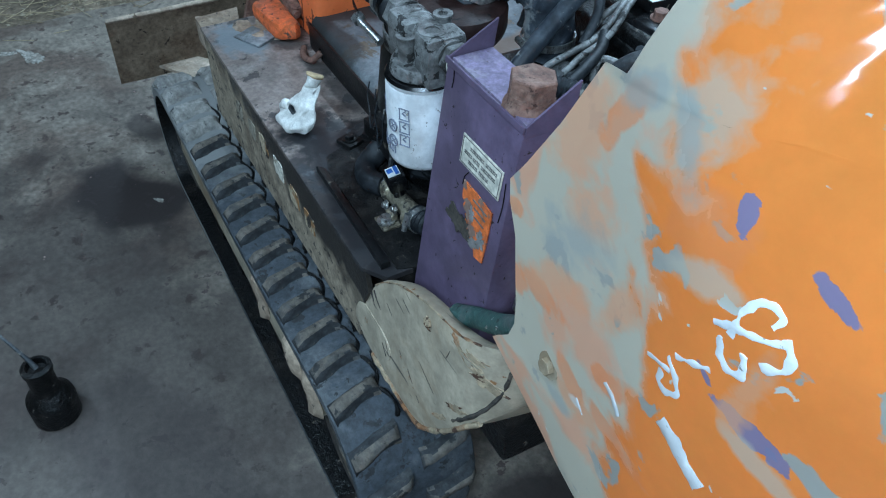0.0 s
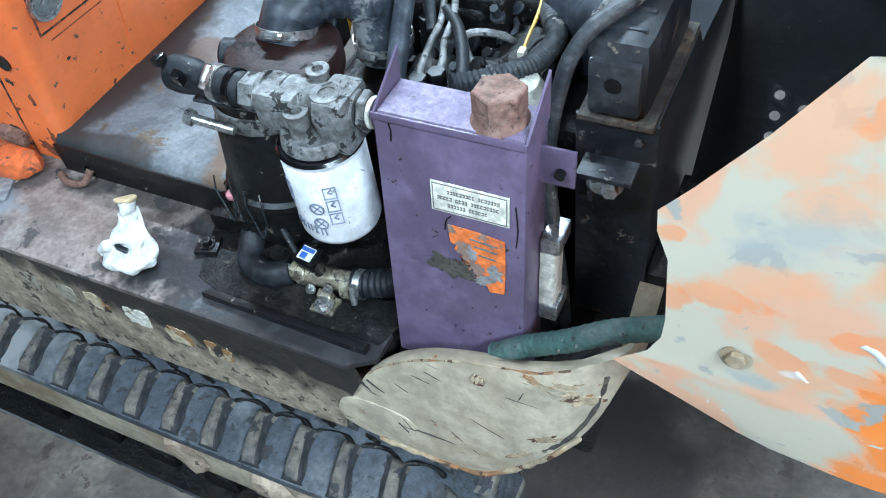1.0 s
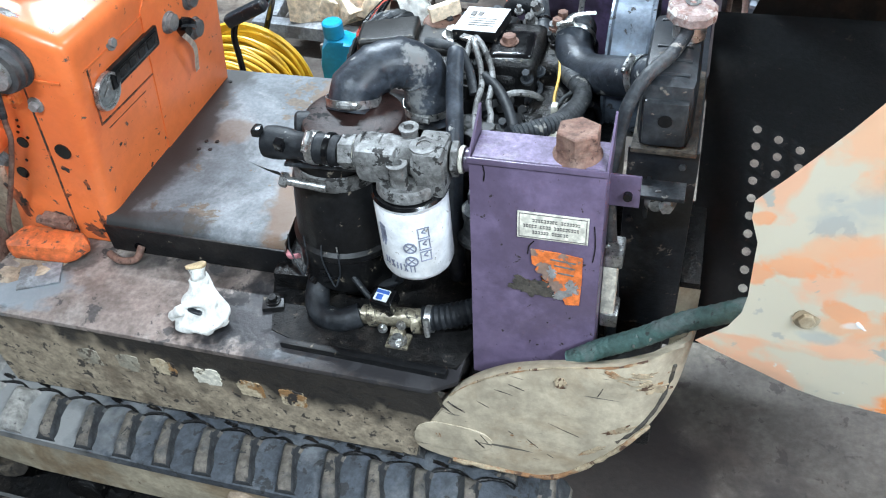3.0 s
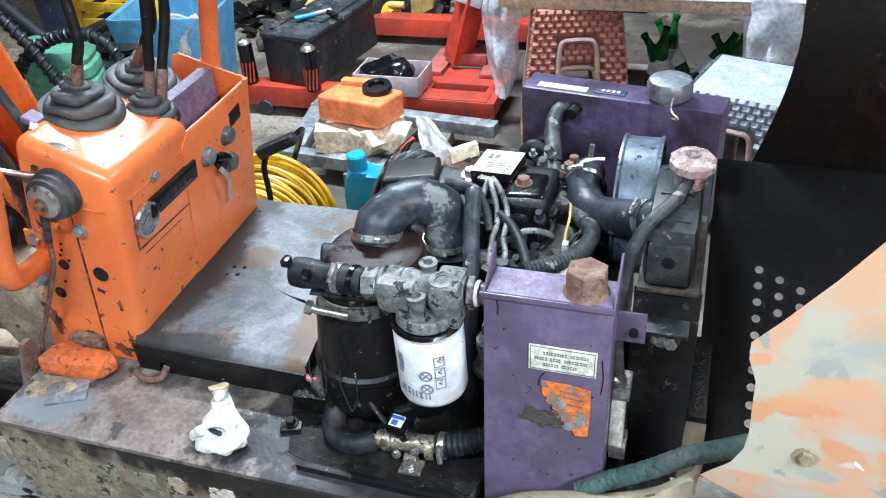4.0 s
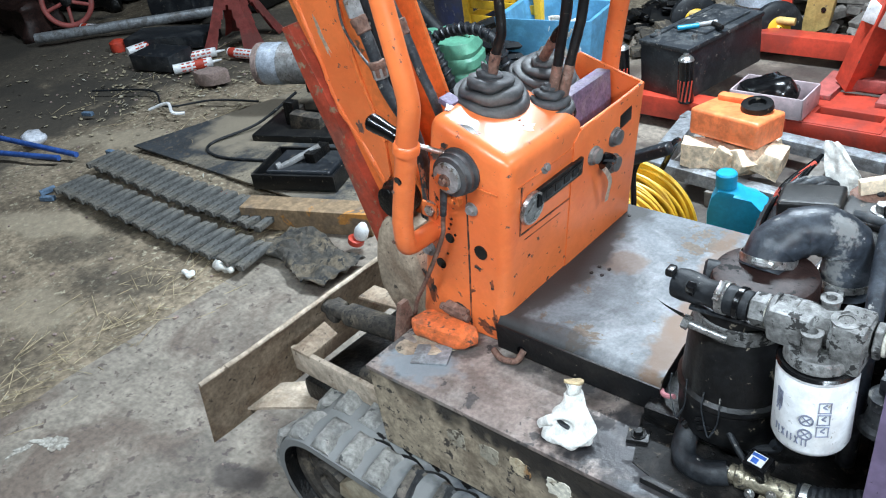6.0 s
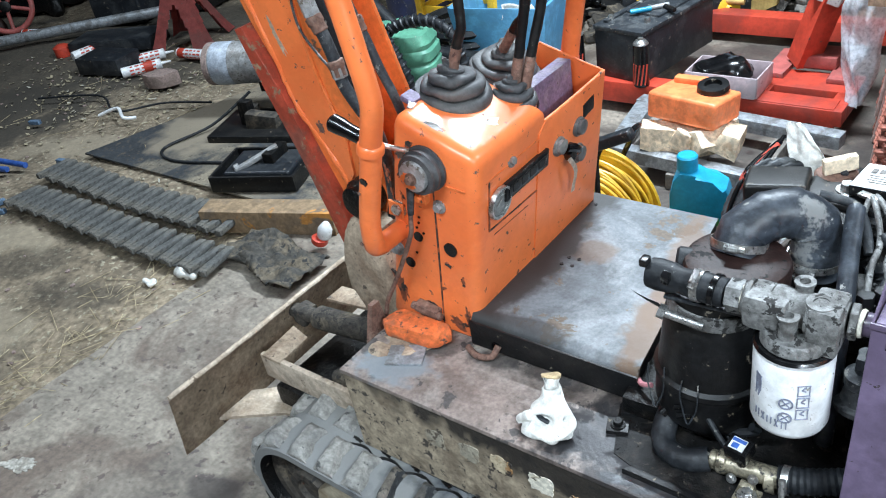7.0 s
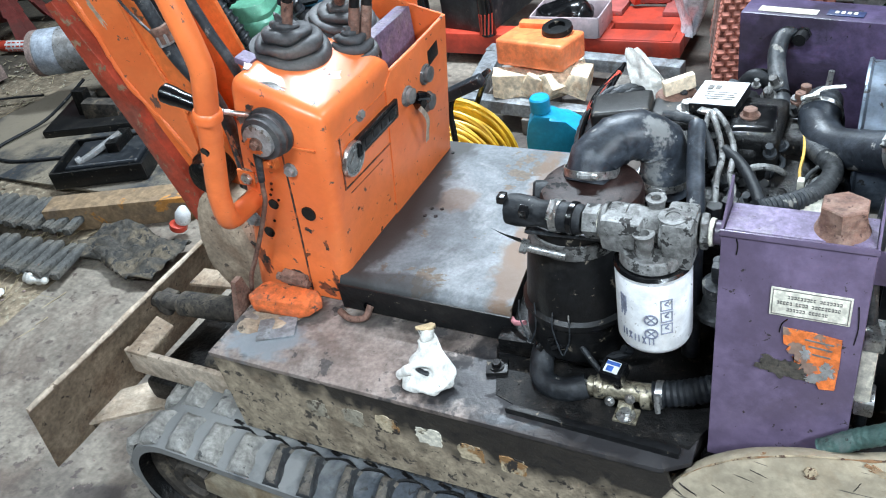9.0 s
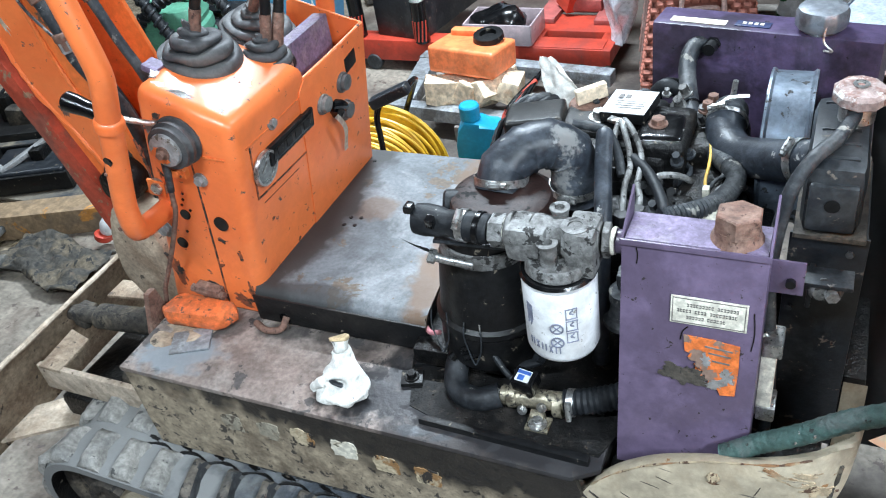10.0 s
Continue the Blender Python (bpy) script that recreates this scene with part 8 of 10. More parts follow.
def hood():
    """Opened hood: a curved near side, a black inner face and a perforated top panel."""
    bm = bm_new()

    def fn(u, v):
        x = 0.30 + 0.75 * u
        z = 0.66 + 0.66 * v
        y = -0.055 - 0.06 * math.sin(min(1.0, u * 1.15) * math.pi * 0.5) ** 2 - 0.012 * math.sin(min(1.0, max(0.0, v - 0.15) * 2) * math.pi * 0.5) + 0.22 * max(0.0, u - 0.62) ** 2 * 3 + 0.10 * max(0.0, v - 0.72) ** 2 * 4 + 0.07 * max(0, 0.12 - v)
        roll = min(1.0, max(0.0, (x - 0.47) / 0.12))
        y += roll * roll * (2.2 * max(0.0, z - 1.03) ** 2 + 0.9 * max(0.0, x - 0.5) ** 2)
        return (x, y, z)

    rim = [(0.6, 0.65), (0.523, 0.645), (0.466, 0.644), (0.431, 0.652), (0.397, 0.667), (0.363, 0.683), (0.329, 0.7), (0.303, 0.715), (0.316, 0.731), (0.336, 0.752), (0.347, 0.78), (0.349, 0.81), (0.347, 0.85), (0.345, 0.895), (0.334, 0.928), (0.333, 0.952), (0.357, 0.985), (0.4, 1.05), (0.442, 1.122), (0.46, 1.116), (0.47, 1.135), (0.5, 1.2), (0.56, 1.29), (0.62, 1.33)]
    rim = [rim[k] if s == 0 else tuple(a + (b - a) * s / 4 for a, b in zip(rim[k], rim[k + 1])) for k in range(len(rim) - 1) for s in range(4)] + [rim[-1]]

    def loft(u, v):
        k = min(len(rim) - 1, round(v * (len(rim) - 1)))
        x = rim[k][0] + (1.05 - rim[k][0]) * u**1.25
        z = rim[k][1] + (0.65 + 0.68 * v - rim[k][1]) * u
        return fn((x - 0.30) / 0.75, (z - 0.66) / 0.66)

    sheet(bm, loft, 44, len(rim) - 1, 0.003)
    side = part("hood_side", bm, [HOOD, BLACK_STEEL], DIG, "orange hood side patched with beige primer", 60)
    bolt(side, (0.414, -0.061, 0.79), (0, -1, 0.1), 0.009, 0.006, BEIGE)
    # chalky white hand-painted strokes on the orange
    for wide, pts in (
        (0.0048, [(0.598, 1.026), (0.6, 1.044), (0.606, 1.058), (0.616, 1.065), (0.624, 1.062), (0.62, 1.052)]), (0.0052, [(0.585, 1.026), (0.6, 1.034), (0.617, 1.04), (0.634, 1.05)]),
        (0.006, [(0.63, 1.052), (0.637, 1.042), (0.634, 1.03), (0.622, 1.022)]), (0.006, [(0.592, 1.02), (0.596, 1.006), (0.606, 1.0), (0.613, 1.006), (0.611, 1.02)]),
        (0.0045, [(0.54, 0.95), (0.552, 0.954), (0.564, 0.956)]), (0.0055, [(0.559, 0.968), (0.568, 0.958), (0.574, 0.945), (0.566, 0.936), (0.556, 0.938), (0.557, 0.95)]),
        (0.0042, [(0.566, 0.975), (0.58, 0.982), (0.592, 0.988)]), (0.016, [(0.566, 0.905), (0.58, 0.898), (0.595, 0.886), (0.61, 0.878)]), (0.008, [(0.5, 0.868), (0.512, 0.862), (0.522, 0.852)]), (0.004, [(0.462, 0.8), (0.467, 0.795), (0.474, 0.79)]),
    ):
        bm = bm_new()
        path = []
        for x, z in pts:
            u, v = (x - 0.30) / 0.75, (z - 0.66) / 0.66
            path.append(V(fn(u, v)) + V((0, -0.0005, 0)))
        hose(bm, path, wide * 0.48, 8, 6)
        roughen(bm, 0.003, 130)
        for w in bm.verts:
            u, v = (w.co.x - 0.30) / 0.75, (w.co.z - 0.66) / 0.66
            y0 = fn(u, v)[1]
            w.co.y = y0 - 0.0004 + (w.co.y - y0) * 0.12
        part("paint_stroke", bm, WHITE, side, "white brushed paint stroke")
    # perforated sloping panel, black
    bm = bm_new()
    o, ex, ey = V((0.3, 0.02, 0.40)), V((1, 0, 0)), V((-0.02, 0.86, 0.51))
    w, h = 0.034, 0.03
    nx, ny = 12, 26

    def drop(i):
        """Each column of holes stands half a step lower than the one before."""
        return 0.5 * min(3.0, max(0.0, i - 2.0))
    cache = {}

    def vert(i, j, du=0.0, dv=0.0):
        key = (round((i + du) * 64), round((j + dv) * 64))
        if key not in cache:
            cache[key] = bm.verts.new(o + ex * ((i + du) * w) + ey * (min(20 * 0.0365, (j + dv - drop(i + du)) * h)))
        return cache[key]

    for i in range(nx):
        for j in range(5, ny):
            c = [vert(i, j), vert(i + 1, j), vert(i + 1, j + 1), vert(i, j + 1)]
            if i in (2, 3, 4) and 7 < j < 18:
                rr = []
                for k in range(12):
                    a = -math.pi * 0.75 + 2 * math.pi * k / 12
                    rr.append(bm.verts.new(o + ex * ((i + 0.5) * w + 0.007 * math.cos(a)) + ey * ((j + 0.5 - drop(i + 0.5)) * h + 0.007 * math.sin(a))))
                for q in range(4):
                    bm.faces.new((c[q], c[(q + 1) % 4], rr[(q * 3 + 3) % 12], rr[q * 3 + 2], rr[q * 3 + 1], rr[q * 3]))
            else:
                bm.faces.new(c)
    bmesh.ops.solidify(bm, geom=bm.faces[:], thickness=0.003)
    part("perforated_panel", bm, BLACK_MATT, DIG, "black perforated sheet panel")
    # black inner shell standing behind
    bm = bm_new()
    sheet(bm, lambda u, v: (0.335 + 0.06 * math.sin(min(1.0, v * 2.4) * 1.57) - 0.03 * max(0.0, v - 0.4) + 0.62 * u, 0.655 + 0.1 * v + 0.06 * math.sin(u * 3), 0.735 + 0.665 * v), 16, 20, 0.004)
    part("hood_far_side", bm, HOOD_INSIDE, DIG, "dark brown-black inside of the hood")
    bm = bm_new()
    sheet(bm, lambda u, v: (0.99 + 0.05 * math.sin(v * 3.1), 0.02 + 0.7 * u, 0.45 + 0.95 * v), 10, 10, 0.004)
    part("hood_end", bm, HOOD_INSIDE, DIG, "dark inside end of the hood")


hydraulic_tank()
oil_filter()
air_cleaner()
engine()
radiator()
fuel_tank()
bay_fittings()
hood()


def rag():
    """Stiff greasy white rag, bunched to a point, stuck on the engine top."""
    bm = bm_new()

    def fn(u, v):
        a = (u - 0.5) * 2
        w = 0.011 + 0.034 * v**0.8
        fold = 0.007 * math.sin(a * 5 + v * 3) * v
        return V((-0.25 + 0.052 * v + a * w, 0.545 - 0.03 * v - fold + 0.008 * noise.noise(V((u * 4, v * 5, 2))), 0.865 - 0.085 * v - 0.01 * a * v))

    sheet(bm, fn, 14, 18, 0.003)
    roughen(bm, 0.004, 60)
    solid("rag", bm, COTTON, (-0.2, 0.515, 0.785), "bunched white rag stuck behind the intake hose", "rag")


rag()


def glove():
    """Crumpled cotton work glove standing on its folded fingers, cuff up, thumb loop open."""
    o = V((-0.448, -0.005, 0.5225))
    stations = ((0.004, -0.008, 0.001, 0.03, 0.018), (0.004, -0.008, 0.006, 0.042, 0.027), (0.0, -0.003, 0.018, 0.044, 0.027), (0.003, 0.006, 0.032, 0.036, 0.023), (0.004, 0.017, 0.045, 0.026, 0.018), (-0.005, 0.029, 0.056, 0.017, 0.014), (-0.009, 0.035, 0.064, 0.0135, 0.0125))
    knots = [V(s) for s in ((a, b, c) for a, b, c, _, _ in stations)]
    mids = smooth_path(knots, 6)
    sizes = smooth_path([V((d, f, 0)) for _, _, _, d, f in stations], 6)
    bm = bm_new()
    rings = []
    for k, (p, sz) in enumerate(zip(mids, sizes)):
        row = []
        for q in range(48):
            a = 2 * math.pi * q / 48
            # folds run up the cloth towards the cuff
            g = 1.05 + 0.13 * abs(math.sin(1.5 * a + 2.0 * k / 36 + 0.6)) - 0.12 * abs(math.sin(2.5 * a - 3.0 * k / 36)) ** 0.6 + 0.32 * noise.noise(V((math.cos(a) * 1.4, math.sin(a) * 1.4, k * 0.11))) + 0.07 * noise.noise(V((math.cos(a) * 4, math.sin(a) * 4, k * 0.3)))
            w = o + p + V((sz.x * g * math.cos(a), sz.y * g * math.sin(a), 0))
            row.append(bm.verts.new((w.x, w.y, max(w.z, o.z))))
        rings.append(row)
    for a, b in zip(rings, rings[1:]):
        bridge(bm, a, b)
    bm.faces.new(rings[0][::-1])
    bm.faces.new(rings[-1])
    # the open thumb: a deep dent in the near side
    for w in bm.verts:
        d = w.co - (o + V((-0.004, -0.026, 0.03)))
        f = (d.x / 0.02) ** 2 + ((d.z - 0.2 * d.x) / 0.011) ** 2 + (d.y / 0.03) ** 2
        if f < 1.6:
            w.co.y += 0.02 * (1 - f / 1.6) ** 1.5
    g = thing("work_glove", o, "crumpled white cotton work glove lying on the steel beam", "glove")
    palm = part("palm", bm, COTTON, g, angle=180)
    bm = bm_new()
    hose(bm, [o + V((-0.026, -0.01, 0.03)), o + V((-0.04, -0.012, 0.022)), o + V((-0.048, -0.012, 0.013)), o + V((-0.044, -0.014, 0.007))], 0.0095, 14, 5, taper=0.7)
    roughen(bm, 0.004, 60)
    part("thumb", bm, COTTON, g, "folded thumb", 180)
    bm = bm_new()
    top = o + V((-0.01, 0.036, 0.062))
    way = V((-0.2, 0.45, 1)).normalized()
    lathe(bm, top, way, [(0.0135, 0), (0.0125, 0.006), (0.0135, 0.014), (0.015, 0.019), (0.0115, 0.02), (0.009, 0.008)], 26)
    roughen(bm, 0.004, 50)
    cuff = part("cuff", bm, COTTON, g, "ribbed cuff", 180)
    bm = bm_new()
    lathe(bm, top + way * 0.017, way, [(0.0135, 0), (0.0158, 0.001), (0.016, 0.005), (0.0135, 0.006)], 26)
    roughen(bm, 0.004, 50)
    part("hem", bm, CUFF, cuff, "tan stitched hem", 180)
    # shade inside the folded thumb's opening, put in as a dark blob
    bm = bm_new()
    bmesh.ops.create_icosphere(bm, subdivisions=3, radius=1.0, matrix=Matrix.LocRotScale(o + V((-0.003, -0.009, 0.031)), Euler((radians(-25), radians(14), 0)), V((0.014, 0.006, 0.0045))))
    roughen(bm, 0.004, 90)
    part("thumb_opening", bm, DUSTY_HOSE, palm, "dark blob standing for the shade inside the thumb opening")


glove()


# ---- things on the floor round the machine ----
def rot_box(name, c, s, turn, material, label, category, bevel=0.004, tilt=(0, 0), group=""):
    bm = bm_new()
    box(bm, c, s, bevel, (tilt[0], tilt[1], turn))
    return solid(name, bm, material, (c[0], c[1], c[2] - s[2] / 2), label, category, group)


def cable_reel():
    c = V((-0.97, 1.06, 0.2))
    ax = V((0.02, -1, 0.05)).normalized()
    u, v, d = frame_axes(ax)
    t = thing("cable_reel", (c.x, c.y, 0), "coil of yellow cable on a reel with a black handle", "cable reel")
    bm = bm_new()
    lathe(bm, c - ax * 0.06, ax, [(0.03, -0.004), (0.165, -0.006), (0.172, 0.002), (0.182, 0.002), (0.186, -0.006), (0.196, -0.008), (0.2, 0), (0.196, 0.007), (0.186, 0.006), (0.172, 0.008), (0.03, 0.004)], 56)
    part("flange", bm, YELLOW, t)
    bm = bm_new()
    lathe(bm, c - ax * 0.06, ax, [(0.1, 0), (0.105, 0.004), (0.105, 0.18), (0.09, 0.185)], 28)
    part("hub", bm, BLACK_STEEL, t)
    for k in range(15):
        r, lift = 0.176 - 0.0022 * k - 0.005 * (k % 3 == 1), -0.045 + 0.0125 * k
        bm = bm_new()
        hose(bm, [c + (u * math.cos(a) + v * math.sin(a)) * (r + 0.006 * math.sin(2 * a + k * 1.7)) + ax * (lift + 0.009 * math.sin(a + k * 2.1)) for a in [q * math.pi / 10 for q in range(21)]], 0.0062, 8, 3)
        part("cable_turn", bm, YELLOW, t)
    # bent tube stand with a flat grip on top
    for pts in ([(-0.87, 0.9, 0.008), (-0.868, 0.92, 0.2), (-0.868, 0.93, 0.4), (-0.867, 0.93, 0.47), (-0.85, 0.935, 0.515), (-0.82, 0.94, 0.532)], [(-0.79, 0.95, 0.545), (-0.8, 1.05, 0.53), (-0.87, 1.15, 0.44), (-0.93, 1.16, 0.3), (-0.93, 1.16, 0.15), (-0.93, 1.16, 0.008)]):
        bm = bm_new()
        hose(bm, pts, 0.0085, 10, 5)
        part("stand_tube", bm, GLOSS_BLACK, t, "bent black stand tube")
    bm = bm_new()
    box(bm, (-0.822, 0.942, 0.536), (0.12, 0.036, 0.03), 0.008, (0, -24, 8), 3)
    part("handle", bm, DUSTY_BLACK, t, "dark carrying handle")


def oil_bottle():
    t = thing("oil_bottle", (-0.725, 1.3, 0), "teal plastic engine oil bottle standing on the floor", "bottle")
    bm = bm_new()
    poly = [(-0.085, 0), (0.085, 0), (0.092, 0.03), (0.09, 0.19), (0.075, 0.235), (0.03, 0.245), (-0.01, 0.275), (-0.06, 0.28), (-0.08, 0.255), (-0.092, 0.2), (-0.092, 0.03)]
    prism(bm, poly, "y", -0.04, 0.04, 0.012)
    bmesh.ops.transform(bm, matrix=pose(-0.725, 1.3, 0.0, 0, 0, 14), verts=bm.verts)
    part("body", bm, TEAL, t)
    bm = bm_new()
    lathe(bm, (-0.767, 1.29, 0.275), (0, 0, 1), [(0.026, 0), (0.031, 0.004), (0.031, 0.045), (0.027, 0.05), (0.004, 0.05)], 26)
    part("cap", bm, TEAL, t)
    bm = bm_new()
    box(bm, (-0.718, 1.258, 0.09), (0.12, 0.004, 0.09), 0.001, (0, 0, 14))
    part("label", bm, GREEN_LABEL, t, "green label")


def rail_frame():
    t = thing("rail_frame", (-0.95, 1.75, 0), "grey aluminium rail frame lying on the floor", "frame")
    a, b, c = V((-1.36, 1.9, 0.085)), V((-0.98, 1.56, 0.085)), V((-0.55, 1.93, 0.085))
    for p, q, w in ((V((-1.25, 2.0, 0.085)), V((-1.2, 1.67, 0.085)), 0.07), (V((-1.24, 1.645, 0.085)), V((-0.68, 1.6, 0.085)), 0.05), (V((-1.29, 2.035, 0.085)), V((-0.5, 1.96, 0.085)), 0.06)):
        d = q - p
        bm = bm_new()
        box(bm, (p + q) / 2, (d.length, w, 0.05), 0.004, (0, 0, math.degrees(math.atan2(d.y, d.x))))
        part("rail", bm, ALU, t)
    for k in range(3):
        bm = bm_new()
        box(bm, (-1.2 + 0.25 * k, 1.78, 0.03), (0.05, 0.4, 0.06), 0.004)
        part("bearer", bm, GREY_PLANK, t)


def firewood():
    for k, (x, y, z, ln, rx, rz) in enumerate(((-1.03, 1.68, 0.155, 0.15, 10, 20), (-0.98, 1.74, 0.15, 0.14, 40, -30), (-0.92, 1.7, 0.15, 0.13, 15, 70), (-0.86, 1.69, 0.16, 0.15, 50, 60), (-0.8, 1.72, 0.155, 0.14, 20, 100), (-0.9, 1.8, 0.15, 0.16, 0, 5))):
        bm = bm_new()
        prism(bm, [(-0.045, -0.04), (0.05, -0.035), (0.03, 0.04), (-0.03, 0.045)], "x", -ln / 2, ln / 2, 0.003)
        bmesh.ops.subdivide_edges(bm, edges=bm.edges[:], cuts=2, use_grid_fill=True)
        roughen(bm, 0.012, 22, k * 3.0)
        bmesh.ops.transform(bm, matrix=pose(x, y, z, rx, 6, rz), verts=bm.verts)
        solid("firewood", bm, WOOD, (x, y, 0.11), "pale split firewood chunk on the rail frame", "wood", "split firewood")


def orange_can():
    t = thing("orange_can", (-0.93, 1.76, 0.2), "flat orange plastic can lying on split wood", "can")
    bm = bm_new()
    box(bm, (-0.945, 1.75, 0.255), (0.265, 0.17, 0.095), 0.014, (-6, 0, -9), 3)
    box(bm, (-0.97, 1.83, 0.305), (0.15, 0.04, 0.025), 0.008, (0, 0, 0))
    part("body", bm, CAN_ORANGE, t)
    bm = bm_new()
    lathe(bm, (-0.885, 1.775, 0.305), (0, -0.1, 1), [(0.05, 0), (0.055, 0.006), (0.052, 0.022), (0.03, 0.024), (0.028, 0.008)], 22)
    part("lid", bm, BLACK_STEEL, t, "black screw lid")


def steel_base():
    t = thing("press_base", (-1.05, 2.3, 0), "red painted steel press base on small wheels", "press")
    for c, s in (((-1.12, 2.13, 0.09), (1.1, 0.09, 0.09)), ((-1.12, 2.95, 0.09), (1.1, 0.09, 0.09))):
        bm = bm_new()
        box(bm, c, s, 0.006)
        part("beam", bm, RED, t)
    bm = bm_new()
    for c, s in (((-0.72, 2.115, 0.1), (0.36, 0.07, 0.06)), ((-0.72, 2.32, 0.1), (0.36, 0.16, 0.06)), ((-0.865, 2.195, 0.1), (0.07, 0.09, 0.06)), ((-0.57, 2.195, 0.1), (0.06, 0.09, 0.06))):
        box(bm, c, s, 0.004)
    part("foot_plate", bm, RED, t, "red foot plate with a rectangular opening")
    bm = bm_new()
    prism(bm, [(-0.9, 2.3), (-0.9, 2.55), (-0.6, 2.55), (-0.58, 2.3), (-0.66, 2.3), (-0.66, 2.42), (-0.82, 2.42), (-0.82, 2.3)], "z", 0.13, 0.15, 0.003)
    part("shoe", bm, RED_FADED, t, "faded red post shoe")
    bm = bm_new()
    box(bm, (-0.72, 2.45, 0.17), (0.14, 0.13, 0.05), 0.01)
    part("socket", bm, RED_FADED, t)
    bm = bm_new()
    hose(bm, [(-0.79, 2.43, 0.15), (-0.745, 2.42, 0.3), (-0.655, 2.41, 0.6), (-0.565, 2.4, 0.9)], 0.062, 4, 3)
    post = part("post", bm, RED, t, "leaning red square post", 30)
    bm = bm_new()
    box(bm, (-0.7, 2.415, 0.45), (0.108, 0.108, 0.075), 0.004, (0, 17, 0))
    part("tape", bm, WHITE, post, "white tape band")
    for x in (-1.55, -0.65):
        bm = bm_new()
        cyl(bm, (x, 2.08, 0.035), (x, 2.11, 0.035), 0.035, n=20, bevel=0.004)
        part("caster", bm, DUSTY_HOSE, t)


def battery():
    t = thing("car_battery", (-1.38, 2.22, 0.135), "black car battery with a grey lid", "battery")
    bm = bm_new()
    box(bm, (-1.375, 2.36, 0.235), (0.235, 0.5, 0.2), 0.006, (0, 0, -10))
    part("case", bm, DUSTY_BLACK, t)
    bm = bm_new()
    box(bm, (-1.375, 2.36, 0.342), (0.245, 0.51, 0.02), 0.005, (0, 0, -10))
    box(bm, (-1.36, 2.42, 0.352), (0.16, 0.3, 0.02), 0.005, (0, 0, -10))
    box(bm, (-1.465, 2.36, 0.356), (0.02, 0.4, 0.012), 0.004, (0, 0, -10))
    part("lid", bm, DUSTY_HOSE, t)
    for x, y in ((-1.49, 2.2), (-1.33, 2.2)):
        bm = bm_new()
        cyl(bm, (x, y, 0.35), (x, y, 0.372), 0.012, n=12)
        part("terminal", bm, STEEL, t)
    for k in range(3):
        bm = bm_new()
        cyl(bm, (-1.43 + 0.05 * k, 2.25 + 0.05 * k, 0.37), (-1.36 + 0.05 * k, 2.3 + 0.06 * (k % 2), 0.373), 0.01, n=12, bevel=0.002)
        solid("hand_tool", bm, (TEAL, DRUM_GREY, BLACK_GREASY)[k], (-1.3, 2.26, 0.352), "small hand tool lying on the battery", "tool", "tools on the battery")


def spray_can(x, y, z, body=None):
    t = thing("spray_can", (x, y, z), "red and black spray can standing beside the battery", "spray can", "spray cans")
    bm = bm_new()
    lathe(bm, (x, y, z), (0, 0, 1), [(0.028, 0), (0.031, 0.003), (0.031, 0.175), (0.029, 0.177)], 22)
    part("body", bm, GLOSS_BLACK, t)
    for k in range(5):
        bm = bm_new()
        hose(bm, [(x + 0.0308 * math.cos(a), y + 0.0308 * math.sin(a), z + 0.012 + h) for a, h in ((-2.7 + 0.5 * k, 0.0), (-2.5 + 0.5 * k, 0.04), (-2.3 + 0.5 * k, 0.085))], 0.0034, 6, 4)
        part("flash", bm, RED, t, "slanting red stripe")
    bm = bm_new()
    lathe(bm, (x, y, z + 0.175), (0, 0, 1), [(0.031, 0), (0.029, 0.006), (0.02, 0.016), (0.011, 0.018), (0.011, 0.026), (0.003, 0.027)], 20)
    part("dome", bm, STEEL, t)


def tray_of_parts():
    t = thing("plastic_tray", (-0.98, 2.16, 0.135), "pinkish clear plastic tray holding black parts", "tray")
    bm = bm_new()
    for c, s in (((-0.98, 2.16, 0.14), (0.26, 0.17, 0.006)), ((-0.98, 2.078, 0.18), (0.28, 0.006, 0.08)), ((-0.98, 2.242, 0.18), (0.28, 0.006, 0.08)), ((-1.117, 2.16, 0.18), (0.006, 0.17, 0.08)), ((-0.843, 2.16, 0.18), (0.006, 0.17, 0.08))):
        box(bm, c, s, 0.002)
    part("tray", bm, PINK_TRAY, t)
    bm = bm_new()
    bmesh.ops.create_icosphere(bm, subdivisions=3, radius=1.0, matrix=Matrix.Translation((-0.99, 2.16, 0.2)) @ Matrix.Diagonal((0.12, 0.075, 0.06, 1)))
    roughen(bm, 0.03, 14)
    solid("parts_bag", bm, GLOSS_BLACK, (-0.99, 2.16, 0.145), "black bagged parts heaped in a clear tray", "bag")


def strand(bm, p, w, h):
    """One bulging strand of the woven pattern."""
    rim = [bm.verts.new(p + V(q)) for q in ((-w, 0.001, 0), (-w * 0.62, 0, -h), (w * 0.62, 0, -h), (w, 0.001, 0), (w * 0.62, 0, h), (-w * 0.62, 0, h))]
    a, b = bm.verts.new(p + V((-w * 0.5, -0.0085, 0.002))), bm.verts.new(p + V((w * 0.5, -0.0085, 0.002)))
    for q in ((rim[0], rim[1], a), (rim[1], rim[2], b, a), (rim[2], rim[3], b), (rim[3], rim[4], b), (rim[4], rim[5], a, b), (rim[5], rim[0], a)):
        bm.faces.new(q)


